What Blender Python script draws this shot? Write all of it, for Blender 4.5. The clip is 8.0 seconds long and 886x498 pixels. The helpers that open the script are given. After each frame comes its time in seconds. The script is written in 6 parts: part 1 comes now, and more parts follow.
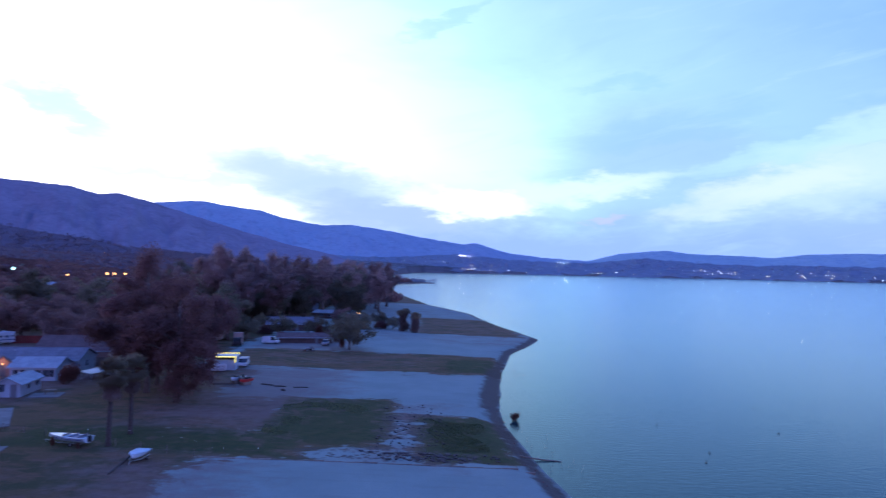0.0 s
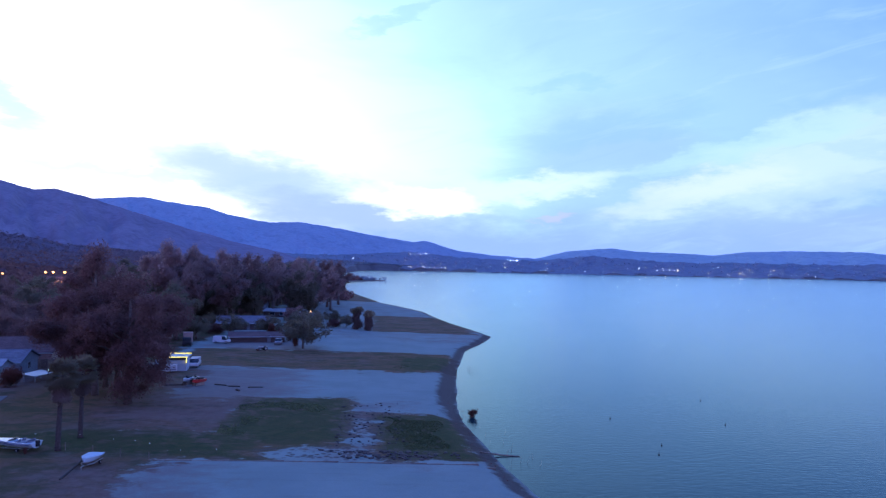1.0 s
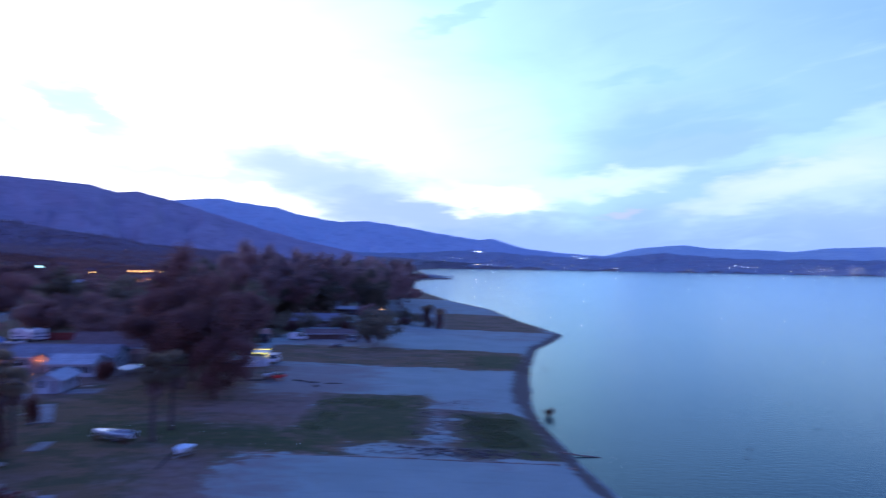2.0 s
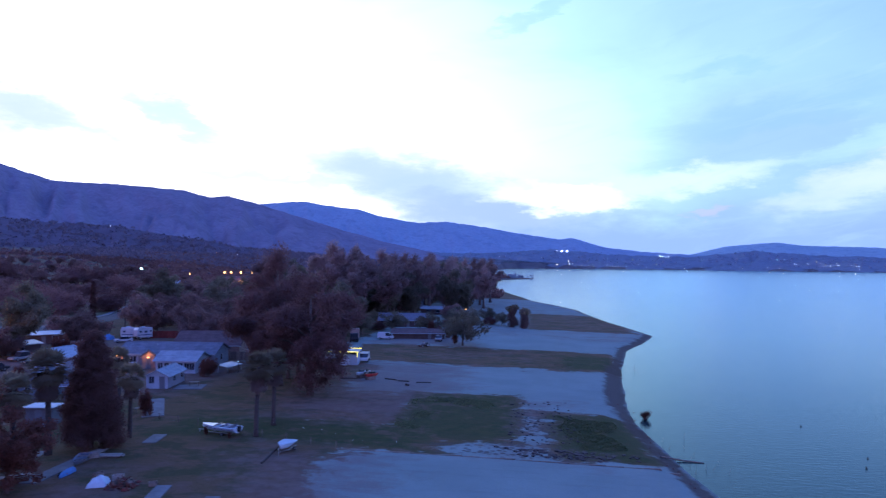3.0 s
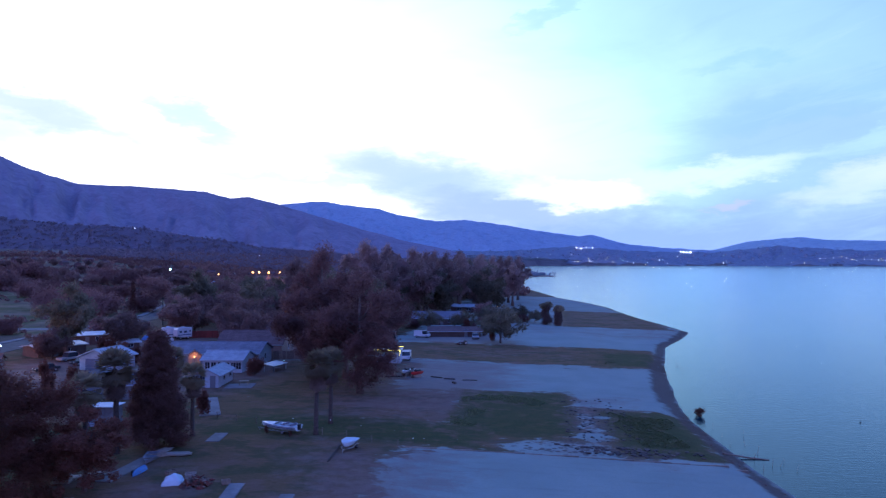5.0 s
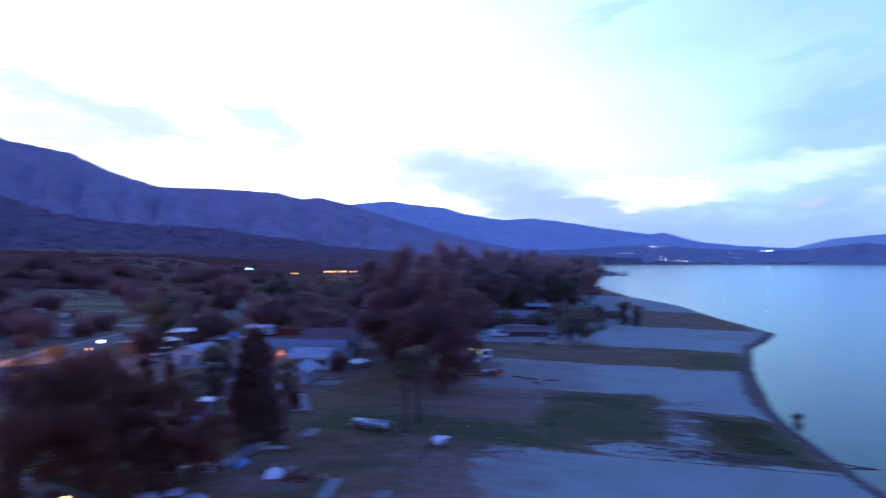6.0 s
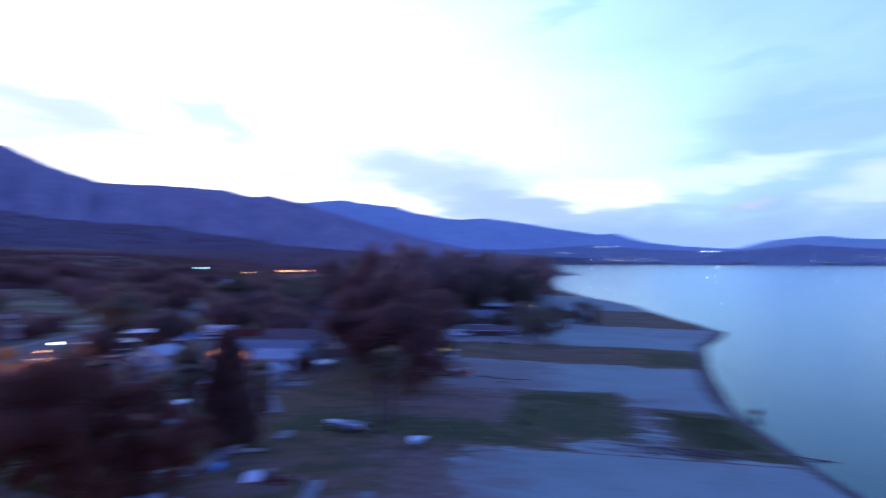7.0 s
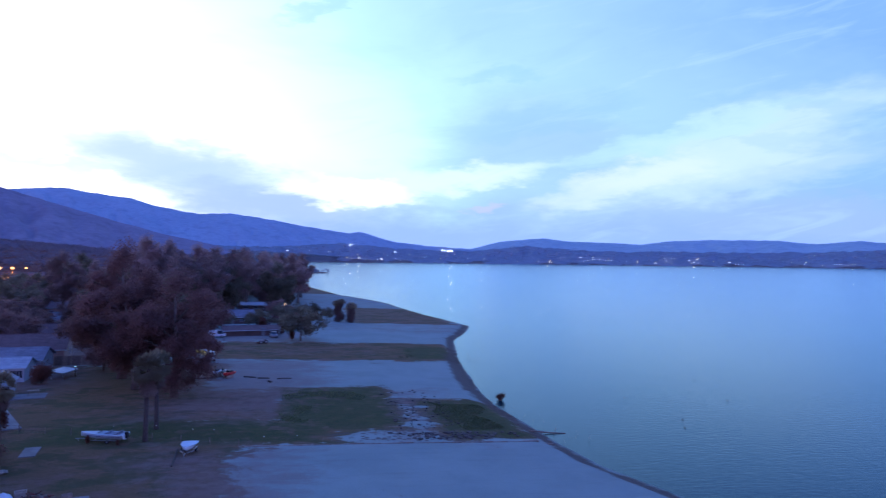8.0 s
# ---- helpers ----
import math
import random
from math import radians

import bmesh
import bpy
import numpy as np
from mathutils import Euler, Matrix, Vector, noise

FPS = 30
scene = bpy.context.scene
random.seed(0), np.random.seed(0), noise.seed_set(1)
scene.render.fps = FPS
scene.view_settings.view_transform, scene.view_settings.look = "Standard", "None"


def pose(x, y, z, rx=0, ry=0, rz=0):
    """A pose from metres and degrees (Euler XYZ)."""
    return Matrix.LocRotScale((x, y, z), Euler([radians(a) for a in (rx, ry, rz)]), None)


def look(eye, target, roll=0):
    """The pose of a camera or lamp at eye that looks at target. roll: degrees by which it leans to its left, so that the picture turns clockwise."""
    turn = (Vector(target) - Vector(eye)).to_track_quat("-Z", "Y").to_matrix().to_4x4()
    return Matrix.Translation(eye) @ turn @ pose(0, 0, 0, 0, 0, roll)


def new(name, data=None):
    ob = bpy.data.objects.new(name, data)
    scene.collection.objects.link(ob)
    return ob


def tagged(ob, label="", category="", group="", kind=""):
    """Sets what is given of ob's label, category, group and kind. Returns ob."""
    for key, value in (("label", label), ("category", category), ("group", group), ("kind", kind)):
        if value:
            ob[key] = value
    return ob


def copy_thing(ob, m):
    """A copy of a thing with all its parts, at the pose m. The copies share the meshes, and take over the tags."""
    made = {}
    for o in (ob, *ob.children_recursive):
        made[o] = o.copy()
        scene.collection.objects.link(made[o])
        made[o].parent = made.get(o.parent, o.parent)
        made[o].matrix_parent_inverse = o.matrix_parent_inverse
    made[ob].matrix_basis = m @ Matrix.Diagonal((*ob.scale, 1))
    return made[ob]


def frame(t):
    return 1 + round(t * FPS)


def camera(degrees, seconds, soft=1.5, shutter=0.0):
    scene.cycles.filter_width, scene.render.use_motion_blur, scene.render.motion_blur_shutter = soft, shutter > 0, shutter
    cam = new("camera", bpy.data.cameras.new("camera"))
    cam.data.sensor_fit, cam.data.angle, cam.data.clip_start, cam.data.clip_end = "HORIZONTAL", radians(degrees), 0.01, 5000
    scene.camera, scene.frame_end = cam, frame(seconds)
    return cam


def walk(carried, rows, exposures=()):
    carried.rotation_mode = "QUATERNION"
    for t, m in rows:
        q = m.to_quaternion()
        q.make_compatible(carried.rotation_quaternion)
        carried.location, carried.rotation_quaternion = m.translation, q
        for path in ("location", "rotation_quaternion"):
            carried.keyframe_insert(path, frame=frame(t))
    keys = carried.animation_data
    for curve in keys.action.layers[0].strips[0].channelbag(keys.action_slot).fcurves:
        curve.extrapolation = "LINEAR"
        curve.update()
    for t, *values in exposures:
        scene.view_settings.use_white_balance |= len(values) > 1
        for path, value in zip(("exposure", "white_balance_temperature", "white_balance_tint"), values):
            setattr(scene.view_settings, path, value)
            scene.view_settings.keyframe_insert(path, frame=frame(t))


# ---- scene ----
cam = camera(65.5, 8.0, soft=1.25, shutter=1.2)
PATH = [
    (0, (-3.227, -0.703, 23.801), (-3.173, 1.296, 23.854), 1.2),
    (0.5, (-3.946, -1.009, 23.826), (-3.802, 0.985, 23.877), 1.1),
    (1, (-4.572, -0.968, 23.824), (-4.372, 1.022, 23.873), 1.1),
    (1.5, (-5.218, -0.778, 23.799), (-5.007, 1.21, 23.844), 1.0),
    (2, (-5.954, -0.57, 23.759), (-5.945, 1.429, 23.799), 0.9),
    (2.2, (-6.282, -0.5, 23.739), (-6.357, 1.498, 23.777), 0.8),
    (3.3, (-8.448, -0.349, 23.62), (-8.678, 1.637, 23.657), 0.5),
    (3.5, (-8.9, -0.364, 23.599), (-9.135, 1.622, 23.634), 0.5),
    (4, (-10.082, -0.443, 23.552), (-10.331, 1.541, 23.587), 0.3),
    (4.2, (-10.571, -0.487, 23.537), (-10.824, 1.496, 23.572), 0.2),
    (5.3, (-13.324, -0.802, 23.506), (-13.598, 1.178, 23.537), -0.1),
    (5.5, (-13.828, -0.876, 23.514), (-14.105, 1.105, 23.544), -0.1),
    (6, (-15.092, -1.112, 23.554), (-15.554, 0.834, 23.584), -0.2),
    (6.5, (-16.393, -1.499, 23.63), (-17.021, 0.4, 23.658), -0.2),
    (6.7, (-16.937, -1.726, 23.672), (-17.515, 0.189, 23.7), -0.1),
    (7, (-17.796, -2.18, 23.749), (-18.122, -0.207, 23.777), -0.0),
    (7.2, (-18.408, -2.58, 23.809), (-18.493, -0.582, 23.836), 0.0),
    (7.5, (-19.41, -3.371, 23.915), (-19.197, -1.383, 23.94), 0.2),
    (8, (-21.397, -5.374, 24.135), (-21.003, -3.414, 24.16), 0.6),
]
walk(cam, [(t, look(eye, target, roll)) for t, eye, target, roll in PATH], exposures=[(0.0, 0.12, 5000.0, 17.0)])

from mathutils.bvhtree import BVHTree

# ---- node helpers ----
def tree_of(owner):
    owner.use_nodes = True
    nt = owner.node_tree
    nt.nodes.clear()
    return nt


class Net:
    """Short hand for building a node tree."""

    def __init__(self, nt):
        self.nt = nt

    def node(self, kind):
        return self.nt.nodes.new(kind)

    def put(self, socket, value):
        if isinstance(value, bpy.types.NodeSocket):
            self.nt.links.new(value, socket)
        elif value is not None:
            socket.default_value = value

    def math(self, op, a, b=None, c=None, clamp=False):
        n = self.node("ShaderNodeMath")
        n.operation, n.use_clamp = op, clamp
        for i, v in enumerate((a, b, c)):
            self.put(n.inputs[i], v)
        return n.outputs[0]

    def mix(self, f, a, b, blend="MIX"):
        n = self.node("ShaderNodeMix")
        n.data_type, n.blend_type = "RGBA", blend
        self.put(n.inputs[0], f)
        for i, v in ((6, a), (7, b)):
            self.put(n.inputs[i], (*v, 1) if isinstance(v, tuple) and len(v) == 3 else v)
        return n.outputs[2]

    def step(self, v, lo, hi, a=0.0, b=1.0):
        n = self.node("ShaderNodeMapRange")
        n.interpolation_type = "SMOOTHSTEP"
        for i, x in enumerate((v, lo, hi, a, b)):
            self.put(n.inputs[i], x)
        return n.outputs[0]

    def noise(self, vec, scale, detail=4.0, rough=0.55, distort=0.0):
        n = self.node("ShaderNodeTexNoise")
        self.put(n.inputs["Vector"], vec)
        n.inputs["Scale"].default_value, n.inputs["Detail"].default_value = scale, detail
        n.inputs["Roughness"].default_value, n.inputs["Distortion"].default_value = rough, distort
        return n.outputs[0]

    def stretched(self, vec, sx, sy, sz):
        n = self.node("ShaderNodeMapping")
        self.put(n.inputs[0], vec)
        n.inputs[3].default_value = (sx, sy, sz)
        return n.outputs[0]


# ---- sky: dusk, sun just gone behind the ridge, thin cloud ----
world = bpy.data.worlds.new("dusk_sky")
scene.world = world
net = Net(tree_of(world))
way = net.node("ShaderNodeTexCoord").outputs["Generated"]
sep = net.node("ShaderNodeSeparateXYZ")
net.put(sep.inputs[0], way)
az = net.math("MULTIPLY", net.math("ARCTAN2", sep.outputs[0], sep.outputs[1]), 57.2958)
el = net.math("MULTIPLY", net.math("ARCSINE", sep.outputs[2]), 57.2958)
wisp = net.noise(net.stretched(way, 1, 1, 3.2), 9.0, 6.0, 0.6, 0.4)
broad = net.noise(net.stretched(way, 1, 1, 2.5), 3.2, 5.0, 0.55, 0.3)
waz = net.math("ADD", az, net.math("MULTIPLY", net.math("SUBTRACT", wisp, 0.5), 9.0))
wel = net.math("ADD", el, net.math("MULTIPLY", net.math("SUBTRACT", net.noise(net.stretched(way, 1, 1, 2.6), 13.0, 6.0, 0.6), 0.5), 4.0))
# clear sky, from bright at the glow to blue away from it
glow = net.step(az, 58.0, -26.0)
glow = net.math("SUBTRACT", glow, net.step(az, -75.0, -150.0))
glow = net.math("SUBTRACT", glow, net.step(el, 4.0, 46.0, 0.0, 0.55))
glow = net.math("ADD", glow, net.math("MULTIPLY", net.math("SUBTRACT", broad, 0.5), 0.35), clamp=True)
ramp = net.node("ShaderNodeValToRGB")
net.put(ramp.inputs[0], glow)
SKY_RAMP = [(0.0, (0.31, 0.48, 0.88)), (0.18, (0.45, 0.63, 0.92)), (0.38, (0.54, 0.74, 0.97)), (0.56, (0.72, 0.95, 1.06)), (0.76, (1.08, 1.10, 1.10)), (1.0, (1.7, 1.5, 1.3))]
while len(ramp.color_ramp.elements) < len(SKY_RAMP):
    ramp.color_ramp.elements.new(0.5)
for element, (place, colour) in zip(ramp.color_ramp.elements, SKY_RAMP):
    element.position, element.color = place, (*colour, 1)
sky = ramp.outputs[0]
# deep dusk blue overhead and behind, plus unseen low lilac band brightening camera-facing sides
sky = net.mix(net.step(el, 20.0, 50.0), sky, (0.14, 0.32, 0.92))
behind = net.mix(net.step(el, 6.0, 34.0), (0.84, 0.58, 1.02), (0.20, 0.32, 0.92))
sky = net.mix(net.step(net.math("ABSOLUTE", az), 70.0, 120.0), sky, behind)
# haze band along the horizon on the open side of the lake
low = net.math("MULTIPLY", net.step(wel, 6.4, 2.2), net.step(waz, -14.0, 2.0))
sky = net.mix(net.math("MULTIPLY", low, 0.95), sky, (0.40, 0.51, 0.91))
CLOUDS = [  # azimuth, height, half width, half height, slope, strength, colour
    (-9.0, 6.6, 8.0, 2.0, -0.22, 0.85, (0.54, 0.64, 0.95)),
    (-3.0, 4.2, 7.0, 1.2, -0.05, 0.8, (0.50, 0.58, 0.94)),
    (18.5, 8.0, 7.0, 4.4, 0.0, 0.6, (0.45, 0.58, 0.94)),
    (20.0, 11.2, 6.0, 1.2, 0.15, 0.45, (0.40, 0.60, 0.98)),
    (32.0, 6.2, 10.0, 1.8, 0.16, 0.8, (0.66, 0.76, 0.98)),
    (34.5, 9.0, 8.5, 2.2, 0.26, 0.7, (0.80, 0.89, 1.02)),
    (26.0, 6.2, 5.5, 1.2, 0.24, 0.85, (0.86, 0.90, 1.02)),
    (29.0, 9.4, 9.0, 0.8, 0.22, 0.6, (0.66, 0.85, 1.04)),
    (40.0, 11.0, 7.0, 0.6, -0.25, 0.3, (0.36, 0.55, 0.94)),
    (41.0, 8.6, 6.0, 0.5, -0.12, 0.25, (0.38, 0.56, 0.94)),
    (37.0, 3.4, 16.0, 1.2, 0.0, 0.6, (0.46, 0.56, 0.95)),
    (11.5, 6.5, 6.5, 0.9, 0.10, 0.85, (0.95, 1.02, 1.06)),
    (3.6, 5.3, 5.0, 0.9, -0.06, 0.7, (1.5, 1.4, 1.25)),
    (1.6, 20.2, 3.2, 0.55, 0.5, 0.55, (0.50, 0.72, 0.95)),
    (16.5, 14.8, 3.0, 0.5, 0.05, 0.45, (0.42, 0.64, 0.98)),
    (-27.6, 10.9, 3.4, 0.9, -0.4, 0.75, (0.66, 0.76, 0.96)),
    (-39.5, 11.0, 8.5, 0.95, -0.24, 0.8, (0.66, 0.72, 0.94)),
    (-44.0, 9.6, 9.0, 1.2, -0.05, 0.7, (0.74, 0.78, 0.96)),
    (-22.0, 6.7, 9.0, 0.45, -0.03, 0.6, (0.62, 0.70, 0.95)),
    (15.0, 3.9, 1.6, 0.35, 0.0, 0.5, (0.75, 0.62, 0.90)),
]
for a, e, wa, we, slope, strength, colour in CLOUDS:
    da = net.math("SUBTRACT", waz, a)
    de = net.math("SUBTRACT", net.math("SUBTRACT", wel, e), net.math("MULTIPLY", da, slope))
    r = net.math("ADD", net.math("POWER", net.math("DIVIDE", da, wa), 2.0), net.math("POWER", net.math("DIVIDE", de, we), 2.0))
    sky = net.mix(net.math("MULTIPLY", net.step(r, 2.3, 0.0), strength), sky, colour)
# faint streaks of high cloud, drawn out along the wind
sky = net.mix(net.math("MULTIPLY", net.step(broad, 0.52, 0.75), 0.18), sky, (0.42, 0.60, 0.96))
along = net.node("ShaderNodeCombineXYZ")
net.put(along.inputs[0], net.math("MULTIPLY", net.math("ADD", az, net.math("MULTIPLY", el, 1.2)), 0.06))
net.put(along.inputs[1], net.math("SUBTRACT", net.math("MULTIPLY", el, 0.42), net.math("MULTIPLY", az, 0.09)))
streak = net.noise(along.outputs[0], 1.6, 6.0, 0.6, 0.9)
sky = net.mix(net.math("MULTIPLY", net.step(streak, 0.50, 0.72), net.step(az, -5.0, 30.0, 0.0, 0.24)), sky, (0.70, 0.85, 1.04))
sky = net.mix(net.math("MULTIPLY", net.step(streak, 0.46, 0.28), net.step(az, -5.0, 30.0, 0.04, 0.2)), sky, (0.40, 0.56, 0.95))
back = net.node("ShaderNodeBackground")
net.put(back.inputs[0], sky)
back.inputs[1].default_value = 1.0
net.put(net.node("ShaderNodeOutputWorld").inputs[0], back.outputs[0])


# ---- materials ----
def material(name, colour, rough=0.8, metal=0.0, grain=0.0, scale=8.0, bump=0.0, blotch=0.0, per=0.0, spec=0.3, glow=None, power=0.0, coat=0.0):
    """A surface: a base colour with fine grain, larger blotches, relief and, between alike pieces, a small difference."""
    m = bpy.data.materials.new(name)
    n = Net(tree_of(m))
    b = n.node("ShaderNodeBsdfPrincipled")
    where = n.node("ShaderNodeTexCoord").outputs["Object"]
    c = (*colour, 1)
    value = None
    fine = n.noise(where, scale, 6.0, 0.6)
    if grain:
        value = n.step(fine, 0.3, 0.7, 1 - grain, 1 + grain)
    if blotch:
        v = n.step(n.noise(where, scale * 0.11, 4.0), 0.32, 0.68, 1 - blotch, 1 + blotch)
        value = v if value is None else n.math("MULTIPLY", value, v)
    if per:
        v = n.step(n.node("ShaderNodeObjectInfo").outputs["Random"], 0.0, 1.0, 1 - per, 1 + per)
        value = v if value is None else n.math("MULTIPLY", value, v)
    if value is not None:
        hsv = n.node("ShaderNodeHueSaturation")
        hsv.inputs["Color"].default_value = c
        n.put(hsv.inputs["Value"], value)
        c = hsv.outputs[0]
    n.put(b.inputs["Base Color"], c)
    b.inputs["Roughness"].default_value, b.inputs["Metallic"].default_value = rough, metal
    b.inputs["Specular IOR Level"].default_value = spec
    b.inputs["Coat Weight"].default_value = coat
    if bump:
        u = n.node("ShaderNodeBump")
        u.inputs["Strength"].default_value, u.inputs["Distance"].default_value = bump, 0.05
        n.put(u.inputs["Height"], fine)
        n.put(b.inputs["Normal"], u.outputs[0])
    if glow:
        b.inputs["Emission Color"].default_value, b.inputs["Emission Strength"].default_value = (*glow, 1), power
    n.put(n.node("ShaderNodeOutputMaterial").inputs[0], b.outputs[0])
    return m


def foliage(name, colour, colour2, rough=0.7):
    """Leaves: two greens mixed leaf by leaf and over the crown."""
    m = bpy.data.materials.new(name)
    n = Net(tree_of(m))
    b = n.node("ShaderNodeBsdfPrincipled")
    where = n.node("ShaderNodeTexCoord").outputs["Object"]
    island = n.node("ShaderNodeNewGeometry").outputs["Random Per Island"]
    f = n.math("ADD", n.math("MULTIPLY", island, 0.35), n.step(n.noise(where, 0.35, 3.0), 0.35, 0.65, 0.0, 0.65))
    c = n.mix(f, colour, colour2)
    hsv = n.node("ShaderNodeHueSaturation")
    n.put(hsv.inputs["Color"], c)
    n.put(hsv.inputs["Value"], n.step(n.node("ShaderNodeObjectInfo").outputs["Random"], 0.0, 1.0, 0.75, 1.25))
    n.put(b.inputs["Base Color"], hsv.outputs[0])
    b.inputs["Roughness"].default_value, b.inputs["Specular IOR Level"].default_value = rough, 0.06
    thin = n.node("ShaderNodeBsdfTranslucent")
    n.put(thin.inputs[0], hsv.outputs[0])
    both = n.node("ShaderNodeMixShader")
    both.inputs[0].default_value = 0.5
    n.put(both.inputs[1], b.outputs[0])
    n.put(both.inputs[2], thin.outputs[0])
    n.put(n.node("ShaderNodeOutputMaterial").inputs[0], both.outputs[0])
    return m


M_BARK = material("bark", (0.13, 0.10, 0.085), 0.9, grain=0.3, scale=3.0, bump=0.6)
M_PALMBARK = material("palm_bark", (0.075, 0.06, 0.054), 0.9, grain=0.3, scale=5.0, bump=0.6)
M_LEAF = foliage("gum_leaves", (0.184, 0.106, 0.098), (0.222, 0.130, 0.120))
# woodland leaves carry painted distance haze, paler still on the tall far trees
M_LEAF_WOOD = foliage("hazed_woodland_leaves", (0.232, 0.152, 0.138), (0.268, 0.178, 0.162))
M_LEAF_FAR = foliage("hazed_tall_wood_leaves", (0.300, 0.208, 0.196), (0.345, 0.242, 0.228))
M_LEAF_GREEN = foliage("green_leaves", (0.170, 0.150, 0.108), (0.210, 0.188, 0.134))
M_LEAF_DARK = foliage("dark_leaves", (0.146, 0.069, 0.054), (0.178, 0.084, 0.066))
M_LEAF_PINE = foliage("conifer_needles", (0.145, 0.082, 0.072), (0.170, 0.098, 0.086))
M_FROND = foliage("palm_fronds", (0.20, 0.165, 0.11), (0.28, 0.23, 0.155))
M_DEAD = foliage("dead_fronds", (0.17, 0.125, 0.112), (0.22, 0.165, 0.146))
M_SCRUB = foliage("scrub_leaves", (0.205, 0.116, 0.108), (0.240, 0.140, 0.132))
M_WEED = foliage("weed_leaves", (0.115, 0.140, 0.066), (0.165, 0.180, 0.094))
# these leaf colours follow the far slopes, with distance haze mixed in
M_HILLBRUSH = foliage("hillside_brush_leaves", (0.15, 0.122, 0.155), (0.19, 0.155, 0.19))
M_SHOREBRUSH = foliage("haze_tinted_shore_leaves", (0.235, 0.262, 0.320), (0.270, 0.300, 0.362))
M_WHITE = material("white_paint", (0.40, 0.46, 0.53), 0.5, grain=0.06, scale=6.0, blotch=0.08)
M_STUCCO = material("pale_stucco", (0.27, 0.31, 0.37), 0.85, grain=0.08, scale=12.0, blotch=0.1, bump=0.2)
M_TAN = material("tan_stucco", (0.3, 0.22, 0.19), 0.9, grain=0.1, scale=9.0, blotch=0.12, bump=0.2)
M_ROOF_BLUE = material("blue_grey_shingles", (0.135, 0.14, 0.175), 0.85, grain=0.2, scale=7.0, blotch=0.15, bump=0.4, per=0.12)
M_ROOF_LIGHT = material("pale_grey_shingles", (0.28, 0.31, 0.36), 0.8, grain=0.15, scale=7.0, blotch=0.12, bump=0.35, per=0.1)
M_ROOF_BROWN = material("brown_shingles", (0.108, 0.070, 0.074), 0.9, grain=0.25, scale=7.0, blotch=0.15, bump=0.4, per=0.12)
M_ROOF_METAL = material("pale_metal_sheet", (0.46, 0.49, 0.54), 0.45, 0.3, grain=0.08, scale=3.0, blotch=0.14, bump=0.1)
M_CABGLASS = material("tinted_camper_glass", (0.10, 0.12, 0.15), 0.15, spec=0.6)
M_GLASS = material("window_glass", (0.03, 0.035, 0.045), 0.08, spec=0.6)
M_WARMGLASS = material("lit_window", (0.3, 0.2, 0.1), 0.4, glow=(1.0, 0.42, 0.10), power=0.9)
M_TRIM = material("painted_trim", (0.39, 0.44, 0.50), 0.5, grain=0.05)
# wall colour of the far town with distance haze mixed in
M_HAZEWALL = material("haze_tinted_house_walls", (0.235, 0.255, 0.325), 0.9, grain=0.15, scale=0.2)
M_GREYWALL = material("blue_grey_boards", (0.16, 0.185, 0.225), 0.85, grain=0.12, scale=9.0, blotch=0.15, bump=0.2)
M_DARKWALL = material("dark_timber_wall", (0.10, 0.075, 0.068), 0.9, grain=0.15, scale=6.0, blotch=0.15, bump=0.2)
M_REDBOARD = material("faded_red_boards", (0.17, 0.036, 0.032), 0.85, grain=0.2, scale=5.0, per=0.2)
M_DOOR = material("door_paint", (0.17, 0.18, 0.20), 0.5, grain=0.08)
M_CONCRETE = material("concrete", (0.16, 0.155, 0.16), 0.9, grain=0.12, scale=5.0, blotch=0.15, bump=0.2, per=0.08)
M_TYRE = material("tyre_rubber", (0.02, 0.02, 0.022), 0.8)
M_RIM = material("wheel_rim", (0.45, 0.45, 0.47), 0.35, 0.8)
M_CARWHITE = material("white_car_paint", (0.56, 0.58, 0.62), 0.3, grain=0.03, coat=0.5)
M_CARDARK = material("dark_car_paint", (0.030, 0.030, 0.036), 0.6, grain=0.05)
M_CARSILVER = material("silver_car_paint", (0.26, 0.27, 0.30), 0.45, 0.2, coat=0.1)
M_RED = material("red_paint", (0.50, 0.05, 0.045), 0.4, grain=0.1, coat=0.3)
M_ORANGE = material("faded_red_paint", (0.13, 0.028, 0.026), 0.5, grain=0.1)
M_BLUE = material("blue_tarp", (0.1, 0.2, 0.42), 0.5, grain=0.12, scale=3.0, bump=0.4)
M_TARP = material("pale_tarp", (0.48, 0.55, 0.62), 0.55, grain=0.07, scale=2.5, bump=0.5)
M_HULL = material("white_gelcoat", (0.60, 0.70, 0.78), 0.25, grain=0.03, coat=0.4)
M_STRIPE = material("dark_blue_stripe", (0.04, 0.07, 0.20), 0.3)
M_STEEL = material("galvanised_steel", (0.32, 0.33, 0.34), 0.5, 0.6, grain=0.1)
M_RUST = material("rusty_steel", (0.12, 0.05, 0.036), 0.85, 0.1, grain=0.3, scale=6.0)
M_TIMBER = material("weathered_timber", (0.20, 0.16, 0.13), 0.9, grain=0.25, scale=4.0, bump=0.4, per=0.2)
M_PALETIMBER = material("pale_timber", (0.30, 0.27, 0.24), 0.9, grain=0.18, scale=4.0, bump=0.3, per=0.2)
M_POLE = material("creosoted_pole", (0.075, 0.06, 0.05), 0.9, grain=0.2, bump=0.3)
M_BLACK = material("black_plastic", (0.02, 0.02, 0.022), 0.5)
M_LAMP_WHITE = material("white_lamp_glow", (0.9, 0.9, 0.9), 0.4, glow=(1.0, 0.97, 0.80), power=8.0)
M_LAMP_COOL = material("cool_lamp_glow", (0.9, 0.9, 0.9), 0.4, glow=(0.96, 0.95, 0.88), power=9.0)
